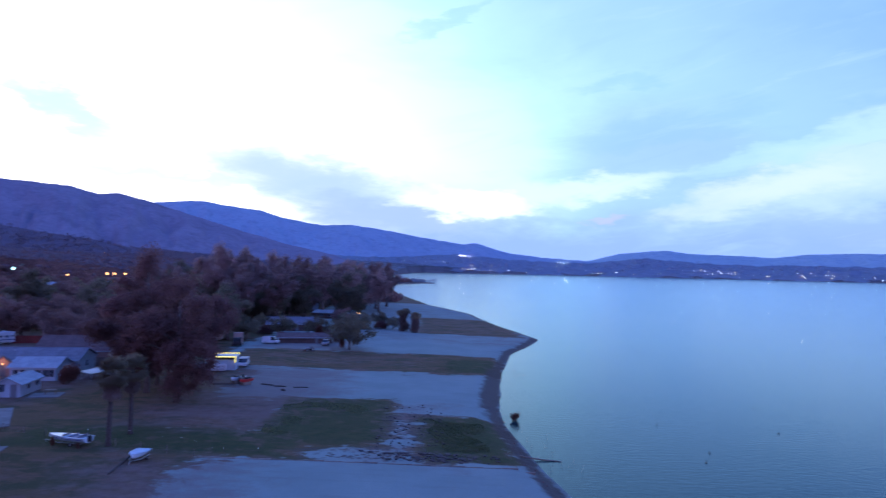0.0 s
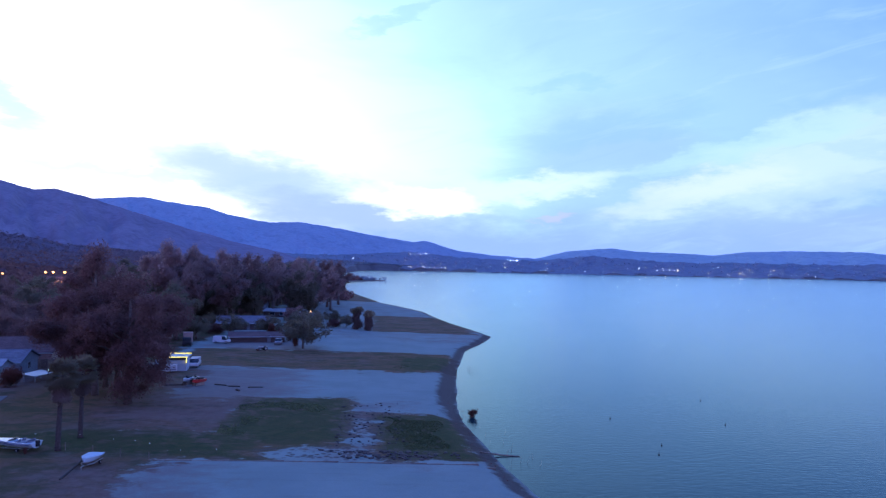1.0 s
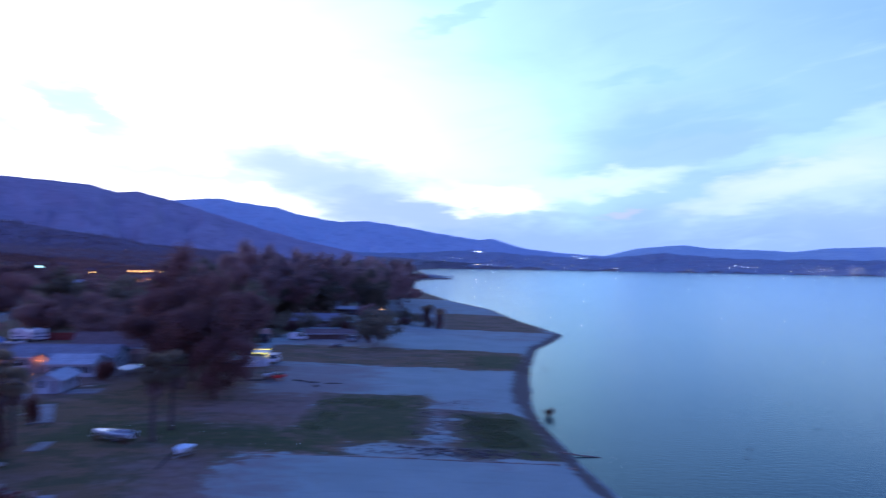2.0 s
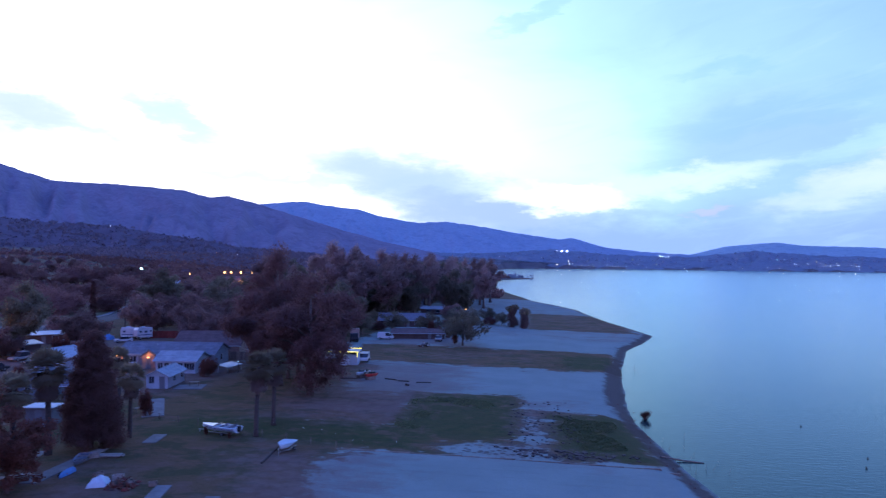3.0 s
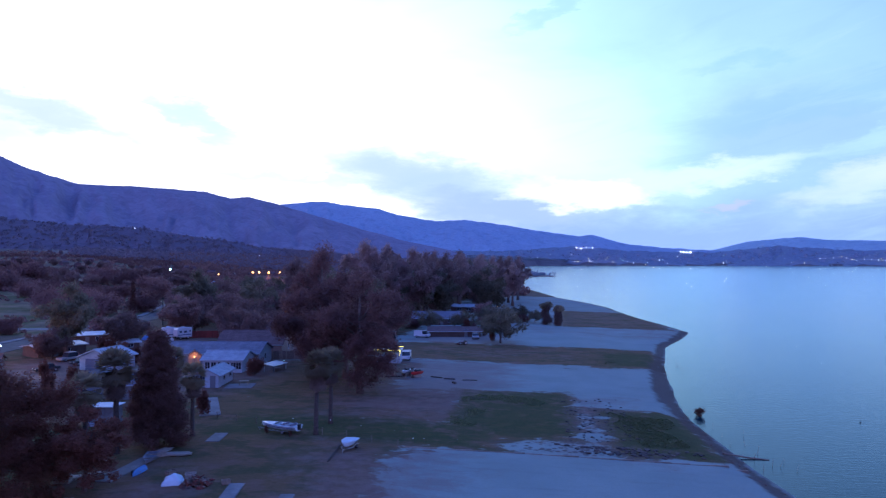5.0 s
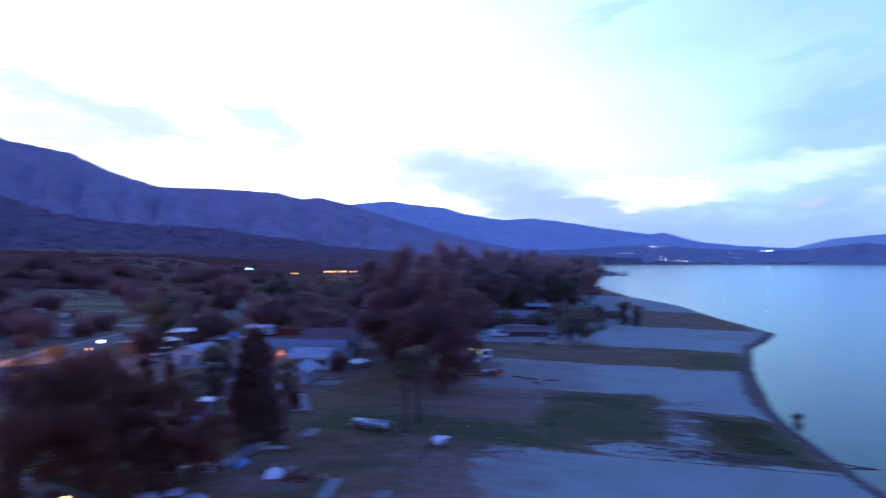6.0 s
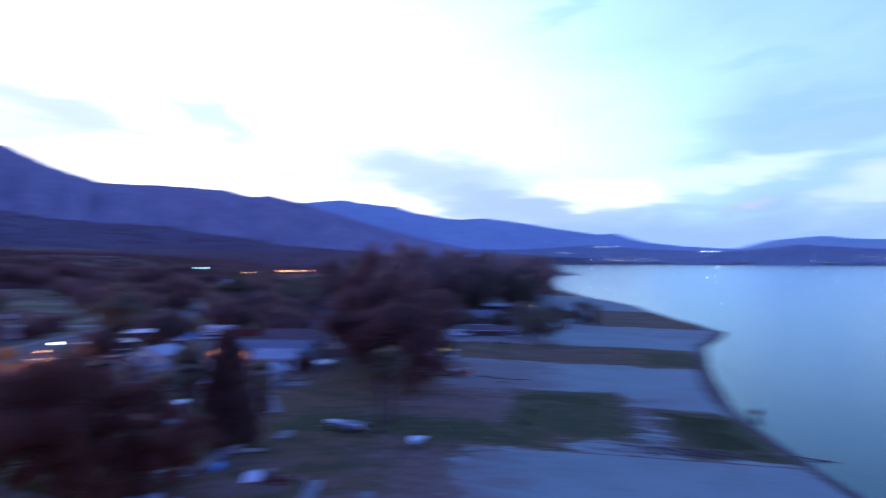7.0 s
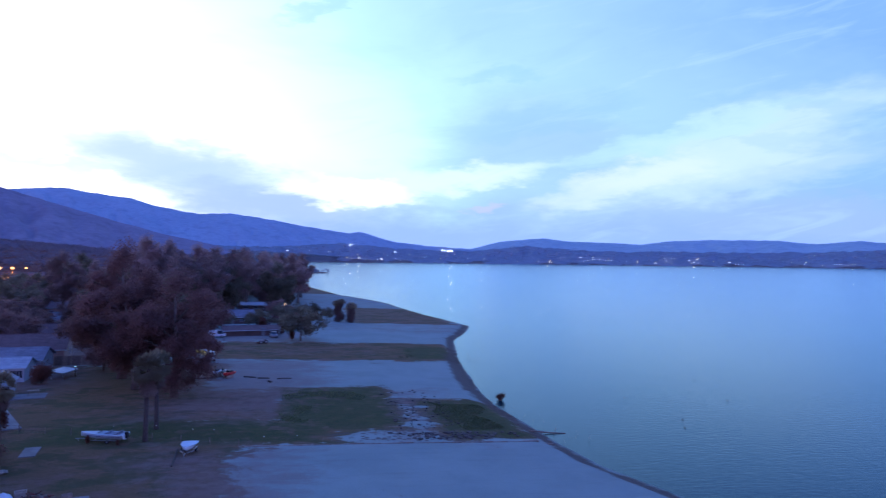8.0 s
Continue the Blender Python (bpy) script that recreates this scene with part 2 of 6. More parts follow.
M_LAMP_FLOOD = material("floodlight_glow", (0.9, 0.9, 0.9), 0.4, glow=(1.0, 0.97, 0.92), power=45.0)
M_LAMP_WARM = material("sodium_lamp_glow", (0.9, 0.7, 0.4), 0.4, glow=(1.0, 0.42, 0.07), power=4.5)
M_LAMP_TOWN = material("town_lamp_glow", (0.9, 0.75, 0.5), 0.4, glow=(1.0, 0.60, 0.24), power=16.0)
M_LAMP_GREEN = material("mercury_lamp_glow", (0.7, 0.9, 0.8), 0.4, glow=(0.62, 1.0, 0.78), power=5.0)
M_LAMP_RED = material("tail_lamp_glow", (0.8, 0.1, 0.1), 0.4, glow=(1.0, 0.06, 0.04), power=8.0)
M_LED = material("yellow_string_lights", (0.8, 0.6, 0.2), 0.4, glow=(1.0, 0.72, 0.05), power=3.0)
M_GARAGE = material("blue_grey_door_paint", (0.075, 0.10, 0.17), 0.55, grain=0.06, scale=5.0, blotch=0.1)
M_OLDTARP = material("dirty_tarp", (0.19, 0.2, 0.25), 0.6, grain=0.15, scale=2.5, bump=0.5, blotch=0.2)
M_LAMP_DIM = material("solar_lamp_glow", (0.8, 0.85, 0.9), 0.4, glow=(0.8, 0.9, 1.0), power=0.5)

# ---- mesh helpers ----
def mesh_object(name, verts, faces, mat, parent=None, smooth=False):
    me = bpy.data.meshes.new(name)
    me.from_pydata([tuple(v) for v in verts], [], [tuple(f) for f in faces])
    me.materials.append(mat)
    if smooth:
        me.polygons.foreach_set("use_smooth", [True] * len(me.polygons))
    me.update()
    ob = new(name, me)
    ob.parent = parent
    return ob


def part(name, bm, mat, parent=None, label="", smooth=False):
    """Links a bmesh as one mesh object under a thing or a part."""
    me = bpy.data.meshes.new(name)
    bmesh.ops.recalc_face_normals(bm, faces=bm.faces[:])
    bm.to_mesh(me)
    bm.free()
    me.materials.append(mat)
    if smooth:
        me.polygons.foreach_set("use_smooth", [True] * len(me.polygons))
    ob = new(name, me)
    ob.parent = parent
    if label:
        ob["label"] = label
    return ob


def thing(name, m, label, category, group="", kind=""):
    ob = new(name)
    ob.empty_display_size = 0.3
    ob.matrix_world = m
    return tagged(ob, label, category, group, kind)


def box(bm, x0, y0, z0, x1, y1, z1, bevel=0.0, m=None):
    made = bmesh.ops.create_cube(bm, size=1.0)["verts"]
    for v in made:
        v.co = Vector((x0 + (v.co.x + 0.5) * (x1 - x0), y0 + (v.co.y + 0.5) * (y1 - y0), z0 + (v.co.z + 0.5) * (z1 - z0)))
    if bevel:
        edges = list({e for v in made for e in v.link_edges})
        made = list({v for f in bmesh.ops.bevel(bm, geom=edges, offset=bevel, segments=1, affect="EDGES", profile=0.5)["faces"] for v in f.verts})
    if m is not None:
        bmesh.ops.transform(bm, matrix=m, verts=made)
    return bm


def tube(bm, points, radii, sides=8, caps=True):
    """A round limb through points with a radius at each."""
    rings = []
    pts = [Vector(p) for p in points]
    for i, p in enumerate(pts):
        d = (pts[min(i + 1, len(pts) - 1)] - pts[max(i - 1, 0)]).normalized()
        side = d.cross(Vector((0, 0, 1)) if abs(d.z) < 0.9 else Vector((1, 0, 0))).normalized()
        up = side.cross(d)
        rings.append([bm.verts.new(p + radii[i] * (math.cos(a) * side + math.sin(a) * up)) for a in (2 * math.pi * k / sides for k in range(sides))])
    for a, b in zip(rings, rings[1:]):
        for k in range(sides):
            bm.faces.new((a[k], a[(k + 1) % sides], b[(k + 1) % sides], b[k]))
    if caps:
        bm.faces.new(rings[0][::-1])
        bm.faces.new(rings[-1])
    return bm


def prism(bm, outline, axis, lo, hi):
    """A flat outline (pairs) drawn out along an axis from lo to hi."""
    def at(p, d):
        return {"x": (d, p[0], p[1]), "y": (p[0], d, p[1]), "z": (p[0], p[1], d)}[axis]
    a = [bm.verts.new(at(p, lo)) for p in outline]
    b = [bm.verts.new(at(p, hi)) for p in outline]
    n = len(outline)
    for k in range(n):
        bm.faces.new((a[k], a[(k + 1) % n], b[(k + 1) % n], b[k]))
    bm.faces.new(a[::-1])
    bm.faces.new(b)
    return bm


B = bmesh.new
RNG = np.random.default_rng(7)


def smooth01(v, lo, hi):
    k = np.clip((v - lo) / (hi - lo), 0, 1)
    return k * k * (3 - 2 * k)


# ---- plan of the lake shore ----
LAKE = np.array([(400, -350), (150, -60), (80, 5), (45, 30), (27, 45), (16.6, 58.5), (12.6, 70.5), (11.0, 85), (10.4, 95), (9.8, 104), (10.1, 115),
                 (11.6, 129), (15.2, 158), (16.9, 166), (21.4, 190), (29, 209), (36, 231), (33, 254), (27.6, 284), (23.6, 323), (21.6, 350),
                 (13, 386), (0, 432), (-14, 525), (-27, 600), (-32, 690), (-55, 800), (-48, 930), (17, 1004), (12, 1040), (-45, 1120), (-95, 1320), (-85, 1800),
                 (-60, 2500), (0, 2850), (258, 2949), (615, 2895), (1012, 2780), (1480, 2563), (1902, 2267), (2267, 1902), (2563, 1480), (2750, 600), (2400, -500), (1200, -800)], float)


def shore_distance(x, y):
    """Metres from the water's edge; positive on land."""
    best = np.full(x.shape, 1e9)
    inside = np.zeros(x.shape, bool)
    for (ax, ay), (bx, by) in zip(LAKE, np.roll(LAKE, -1, 0)):
        dx, dy = bx - ax, by - ay
        k = np.clip(((x - ax) * dx + (y - ay) * dy) / (dx * dx + dy * dy), 0, 1)
        best = np.minimum(best, np.hypot(x - ax - k * dx, y - ay - k * dy))
        cross = (ay > y) != (by > y)
        inside ^= cross & (x < (bx - ax) * (y - ay) / (by - ay + 1e-12) + ax)
    return np.where(inside, -best, best)


def wobble(x, y, s, seed=0.0):
    """A cheap smooth unevenness of about plus or minus one."""
    return (np.sin(x / s + 1.7 * np.sin(y / s * 0.9 + seed) + seed) + np.sin(y / s * 1.13 - 1.3 * np.sin(x / s * 0.7 + 2 * seed)) + np.sin((x + y) / s * 0.77 + 3 * seed)) / 3


def ground_height(x, y):
    x, y = np.asarray(x, float), np.asarray(y, float)
    d = shore_distance(x, y) + 0.35 * wobble(x, y, 9.0) * (np.hypot(x, y) < 900) + 0.12 * wobble(x, y, 2.6, 1.0) * (np.hypot(x, y) < 400)
    h = np.where(d < 0, np.maximum(d * 0.10, -3.0), 1.05 * smooth01(d, 0, 5.0) + 0.55 * smooth01(d, 4, 26) + 0.8 * smooth01(d, 22, 60))
    west = np.hypot(x + 60, y - 60)
    h = h + np.where(d > 0, 1, 0) * (14 * smooth01(-x - 0.15 * y, 130, 420) + 34 * smooth01(-x * 0.8 + 0.25 * y, 350, 1100) + 10 * smooth01(west, 1200, 3200))
    return h + 0.05 * wobble(x, y, 3.1, 2.0) * (d > 3) + 0.25 * wobble(x, y, 21.0, 4.0) * smooth01(d, 60, 140)


def height(x, y):
    return float(ground_height(np.array([x]), np.array([y]))[0])


def strip_mask(x, y, x0, x1, y0, y1, soft=4.5):
    """Signed closeness to a rectangle of the plan: over 0.5 inside."""
    d = np.minimum(np.minimum(x - x0, x1 - x), np.minimum(y - y0, y1 - y))
    return np.clip(0.5 + d / (2 * soft), 0, 1)


def line_distance(x, y, pts):
    best = np.full(x.shape, 1e9)
    for (ax, ay), (bx, by) in zip(pts, pts[1:]):
        dx, dy = bx - ax, by - ay
        k = np.clip(((x - ax) * dx + (y - ay) * dy) / (dx * dx + dy * dy), 0, 1)
        best = np.minimum(best, np.hypot(x - ax - k * dx, y - ay - k * dy))
    return best


# ---- ground: one sheet from under the camera to the far shore ----
def make_ground():
    azim = np.concatenate([np.arange(-180, -62, 6.0), np.arange(-62, 56, 0.30), np.arange(56, 180, 6.0)])
    radii = [6.0]
    while radii[-1] < 4700:
        radii.append(radii[-1] * (1.009 if radii[-1] < 420 else 1.03))
    radii = np.array(radii)
    a, r = np.meshgrid(np.radians(azim), radii)
    x, y = -12 + r * np.sin(a), -2 + r * np.cos(a)
    z = ground_height(x, y)
    verts = np.stack([x, y, z], -1).reshape(-1, 3)
    nr, na = x.shape
    i = np.arange(nr - 1)[:, None] * na
    j = np.arange(na)[None, :]
    k = (j + 1) % na
    faces = np.stack([i + j, i + k, i + na + k, i + na + j], -1).reshape(-1, 4)
    centre = len(verts)
    verts = np.vstack([verts, [[-12, -2, height(-12, -2)]]])
    tris = [(centre, int((q + 1) % na), int(q)) for q in range(na)]
    me = bpy.data.meshes.new("ground")
    me.from_pydata(verts.tolist(), [], faces.tolist() + tris)
    me.polygons.foreach_set("use_smooth", [True] * len(me.polygons))
    px, py = verts[:, 0], verts[:, 1]
    d = shore_distance(px, py)
    # grass and weeds on the lots
    g = np.zeros(len(verts))
    for x0, x1, y0, y1 in [(-24.5, -8.3, 86, 114), (-3.2, 8.0, 80.5, 103), (-52, -17, 78, 92), (-46, 14.5, 147, 174), (-5, 30, 226, 300), (-120, -29, 20, 81), (-90, -36, 78, 140),
                           (-260, -50, 140, 900), (-30, -18, 92, 104), (-46, -24, 90, 112)]:
        g = np.maximum(g, strip_mask(px, py, x0, x1, y0, y1) * (1.4 if x0 == -120 or (y1 < 115 and x0 > -25) or y0 == 147 else 1.0))
    g = np.where((px < -92) | (py > 420), np.maximum(g, 0.95), g)
    fence_y = np.interp(px, [-75, -55, -42, -28.6, 12], [95, 86.7, 82.0, 77.8, 78.0])
    south = (py < fence_y) & (px > -26 + 0.08 * (78 - py))
    g = np.where(south, np.minimum(g, np.clip(0.5 + (-px - 24.5) / 6, 0, 1) * 0.9), g)
    # bare earth showing through, and richer green by the water and on the lawns
    dirt = np.zeros(len(verts))
    for x0, x1, y0, y1 in [(-42, -17, 93, 146), (-125, -88, 84, 120), (-48, -20, 174, 200), (-118, -62, 104, 175), (-9, -2, 80, 112), (-37, -22, 20, 77)]:
        dirt = np.maximum(dirt, strip_mask(px, py, x0, x1, y0, y1, 8.0))
    for x0, x1, y0, y1 in [(-42, 0, 152, 170), (-60, -42, 52, 72), (-34, 38, 200, 560)]:
        dirt = np.maximum(dirt, 0.45 * strip_mask(px, py, x0, x1, y0, y1, 5.0))
    lush = np.zeros(len(verts))
    for x0, x1, y0, y1 in [(-2.5, 8.0, 81, 102), (-24, -8.6, 87, 113.5), (3, 14, 150, 168), (-104, -62, 30, 79), (-52, -20, 80, 90), (-240, -160, 215, 260)]:
        lush = np.maximum(lush, strip_mask(px, py, x0, x1, y0, y1, 4.0))
    dirt *= 1 - 0.9 * lush * ((py > 79) & (py < 115) & (px > -25))
    mud = np.clip(1 - np.abs(d - 1.3) / 2.4, 0, 1)
    mud = np.maximum(mud, np.clip(1.2 - np.abs(d - 1.8) / 2.6, 0, 1) * np.clip(1.4 - np.abs(py - 134) / 30, 0, 1) * (d > 0))
    gravel = np.clip(1.2 - np.abs(px + 5.5) / 5.5, 0, 1) * np.clip(1 - np.abs(py - 95) / 20, 0, 1) + np.clip(1 - np.abs(py - 81.5) / 4.5, 0, 1) * np.clip((px + 21) / 6, 0, 1) * (px < 4)
    meadow = np.zeros(len(verts))
    for x0, x1, y0, y1 in [(-250, -162, 205, 275), (-330, -215, 160, 235), (-300, -190, 285, 345), (-460, -330, 300, 380), (-215, -150, 172, 200), (-420, -300, 430, 500)]:
        meadow = np.maximum(meadow, strip_mask(px, py, x0, x1, y0, y1, 9.0))
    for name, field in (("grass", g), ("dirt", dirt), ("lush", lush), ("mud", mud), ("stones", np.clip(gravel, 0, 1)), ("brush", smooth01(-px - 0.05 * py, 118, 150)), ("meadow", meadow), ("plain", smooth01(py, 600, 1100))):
        me.attributes.new(name, "FLOAT", "POINT").data.foreach_set("value", field.astype(np.float32))
    m = bpy.data.materials.new("lakeside_ground")
    n = Net(tree_of(m))
    where = n.node("ShaderNodeTexCoord").outputs["Object"]

    def field(name):
        at = n.node("ShaderNodeAttribute")
        at.attribute_name = name
        return at.outputs["Fac"]
    big = n.noise(where, 0.10, 5.0, 0.6)
    mid = n.noise(where, 0.55, 6.0, 0.65)
    fine = n.noise(where, 5.0, 6.0, 0.7)
    patch = n.noise(n.stretched(where, 0.7, 1.3, 1.0), 0.17, 5.0, 0.6, 0.8)
    uneven = n.math("ADD", n.math("MULTIPLY", n.math("SUBTRACT", mid, 0.5), 1.0), n.math("MULTIPLY", n.math("SUBTRACT", fine, 0.5), 0.5))
    uneven = n.math("ADD", uneven, n.math("MULTIPLY", n.math("SUBTRACT", patch, 0.5), 1.7))
    sand = n.mix(n.step(big, 0.35, 0.65), (0.205, 0.246, 0.228), (0.236, 0.280, 0.260))
    sand = n.mix(n.step(fine, 0.35, 0.7, 0.0, 0.25), sand, (0.145, 0.160, 0.152))
    tracks = n.noise(n.stretched(where, 0.25, 1.6, 1.0), 0.6, 4.0, 0.6)
    sand = n.mix(n.step(tracks, 0.52, 0.76, 0.0, 0.30), sand, (0.150, 0.148, 0.146))
    turf = n.mix(n.step(big, 0.35, 0.65), (0.130, 0.076, 0.042), (0.092, 0.065, 0.028))
    turf = n.mix(n.step(fine, 0.4, 0.75), turf, (0.134, 0.080, 0.052))
    green = n.mix(n.step(mid, 0.35, 0.65), (0.034, 0.046, 0.014), (0.056, 0.060, 0.019))
    turf = n.mix(n.step(n.math("ADD", field("lush"), n.math("MULTIPLY", uneven, 0.7)), 0.2, 0.6), turf, green)
    earth = n.mix(n.step(mid, 0.3, 0.7), (0.145, 0.088, 0.084), (0.190, 0.134, 0.126))
    tuft = n.noise(where, 1.7, 5.0, 0.7)
    turf = n.mix(n.step(tuft, 0.5, 0.68, 0.0, 0.8), turf, (0.070, 0.050, 0.022))
    turf = n.mix(n.step(n.noise(where, 0.32, 5.0, 0.65), 0.50, 0.66, 0.0, 0.6), turf, (0.146, 0.086, 0.068))
    turf = n.mix(n.step(n.noise(n.stretched(where, 1.0, 1.5, 1.0), 0.21, 6.0, 0.68), 0.47, 0.60, 0.0, 0.78), turf, (0.048, 0.050, 0.018))
    c = n.mix(n.step(n.math("ADD", field("grass"), uneven), 0.36, 0.60), sand, turf)
    c = n.mix(n.math("MULTIPLY", n.step(n.math("ADD", field("dirt"), uneven), 0.20, 1.0), 0.68), c, earth)
    heath = n.mix(n.step(n.noise(where, 0.035, 5.0, 0.6), 0.36, 0.6), (0.060, 0.044, 0.034), (0.105, 0.076, 0.056))
    pasture = n.mix(n.step(n.noise(where, 0.06, 5.0, 0.6), 0.40, 0.60), (0.075, 0.074, 0.030), (0.165, 0.125, 0.085))
    heath = n.mix(n.step(n.math("ADD", field("meadow"), n.math("MULTIPLY", uneven, 0.6)), 0.35, 0.65), heath, pasture)
    c = n.mix(field("brush"), c, heath)
    # far off the ground turns haze-violet: distance haze put into the colour
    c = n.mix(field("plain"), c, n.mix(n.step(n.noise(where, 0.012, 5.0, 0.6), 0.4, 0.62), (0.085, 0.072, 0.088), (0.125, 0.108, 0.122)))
    cell = n.node("ShaderNodeTexVoronoi")
    n.put(cell.inputs["Vector"], where)
    cell.inputs["Scale"].default_value = 1.25
    pebble = n.math("MULTIPLY", n.step(n.math("ADD", field("stones"), uneven), 0.35, 0.75), n.step(cell.outputs["Distance"], 0.55, 0.30))
    c = n.mix(n.math("MULTIPLY", pebble, 0.85), c, (0.085, 0.066, 0.058))
    c = n.mix(n.math("MULTIPLY", n.step(n.math("ADD", field("mud"), n.math("MULTIPLY", uneven, 0.7)), 0.25, 0.75), 0.9), c, (0.062, 0.041, 0.036))
    b = n.node("ShaderNodeBsdfPrincipled")
    n.put(b.inputs["Base Color"], c)
    n.put(b.inputs["Roughness"], n.step(field("mud"), 0.3, 1.0, 0.95, 0.85))
    b.inputs["Specular IOR Level"].default_value = 0.2
    u = n.node("ShaderNodeBump")
    u.inputs["Strength"].default_value, u.inputs["Distance"].default_value = 0.7, 0.12
    n.put(u.inputs["Height"], n.math("ADD", fine, mid))
    n.put(b.inputs["Normal"], u.outputs[0])
    n.put(n.node("ShaderNodeOutputMaterial").inputs[0], b.outputs[0])
    me.materials.append(m)
    return tagged(new("ground", me), "sandy lakeside lots with weedy grass strips and muddy bank", "ground", kind="structure")


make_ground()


# ---- lake ----
def make_water():
    m = bpy.data.materials.new("lake_water")
    n = Net(tree_of(m))
    where = n.node("ShaderNodeTexCoord").outputs["Object"]
    ripple = n.noise(n.stretched(where, 0.55, 1.4, 1.0), 1.1, 4.0, 0.6)
    swell = n.noise(n.stretched(where, 0.3, 0.8, 1.0), 0.12, 3.0, 0.5)
    u = n.node("ShaderNodeBump")
    u.inputs["Strength"].default_value, u.inputs["Distance"].default_value = 0.32, 0.11
    n.put(u.inputs["Height"], n.math("ADD", ripple, n.math("MULTIPLY", swell, 0.3)))
    depth = n.node("ShaderNodeBsdfDiffuse")
    depth.inputs[0].default_value = (0.003, 0.021, 0.034, 1)
    gloss = n.node("ShaderNodeBsdfGlossy")
    gloss.inputs["Color"].default_value = (0.76, 0.95, 0.97, 1)
    gloss.inputs["Roughness"].default_value = 0.13
    n.put(gloss.inputs["Normal"], u.outputs[0])
    edge = n.node("ShaderNodeFresnel")
    edge.inputs["IOR"].default_value = 1.28
    n.put(edge.inputs["Normal"], u.outputs[0])
    both = n.node("ShaderNodeMixShader")
    n.put(both.inputs[0], edge.outputs[0])
    n.put(both.inputs[1], depth.outputs[0])
    n.put(both.inputs[2], gloss.outputs[0])
    n.put(n.node("ShaderNodeOutputMaterial").inputs[0], both.outputs[0])
    bm = B()
    bmesh.ops.create_grid(bm, x_segments=8, y_segments=8, size=1.0)
    for v in bm.verts:
        v.co = Vector((-300 + (v.co.x + 1) * 2000, -900 + (v.co.y + 1) * 2100, 0.0))
    return tagged(part("water", bm, m), "calm blue lake reflecting the dusk sky", "lake", kind="structure")


make_water()


# ---- mountains ----
def mountain_material(name, colour, colour2):
    m = bpy.data.materials.new(name)
    n = Net(tree_of(m))
    where = n.node("ShaderNodeTexCoord").outputs["Object"]
    big = n.noise(where, 0.006, 6.0, 0.6)
    fine = n.noise(where, 0.05, 6.0, 0.65)
    c = n.mix(n.step(n.math("ADD", big, n.math("MULTIPLY", fine, 0.9)), 0.75, 1.15), colour, colour2)
    c = n.mix(n.step(n.noise(where, 0.09, 4.0, 0.6), 0.46, 0.66, 0.0, 0.25), c, tuple(0.6 * k for k in colour))
    c = n.mix(n.step(n.noise(where, 0.022, 5.0, 0.6), 0.52, 0.66, 0.0, 0.35), c, tuple(0.62 * k for k in colour))
    b = n.node("ShaderNodeBsdfPrincipled")
    n.put(b.inputs["Base Color"], c)
    b.inputs["Roughness"].default_value, b.inputs["Specular IOR Level"].default_value = 1.0, 0.0
    u = n.node("ShaderNodeBump")
    u.inputs["Strength"].default_value, u.inputs["Distance"].default_value = 0.16, 5.0
    n.put(u.inputs["Height"], n.math("ADD", big, n.math("MULTIPLY", fine, 0.08)))
    n.put(b.inputs["Normal"], u.outputs[0])
    n.put(n.node("ShaderNodeOutputMaterial").inputs[0], b.outputs[0])
    return m


def lattice(x, y, seed):
    """Value noise between 0 and 1."""
    i, j = np.floor(x), np.floor(y)
    u, v = x - i, y - j
    u, v = u * u * (3 - 2 * u), v * v * (3 - 2 * v)

    def h(a, b):
        k = np.sin(a * 127.1 + b * 311.7 + seed * 74.7) * 43758.5453
        return k - np.floor(k)
    return (h(i, j) * (1 - u) + h(i + 1, j) * u) * (1 - v) + (h(i, j + 1) * (1 - u) + h(i + 1, j + 1) * u) * v


def layers(x, y, n, seed):
    total, size, norm = 0, 1.0, 0
    for k in range(n):
        total, norm = total + size * lattice(x * 2 ** k, y * 2 ** k, seed + k), norm + size
        size *= 0.55
    return total / norm


SLOPES = []


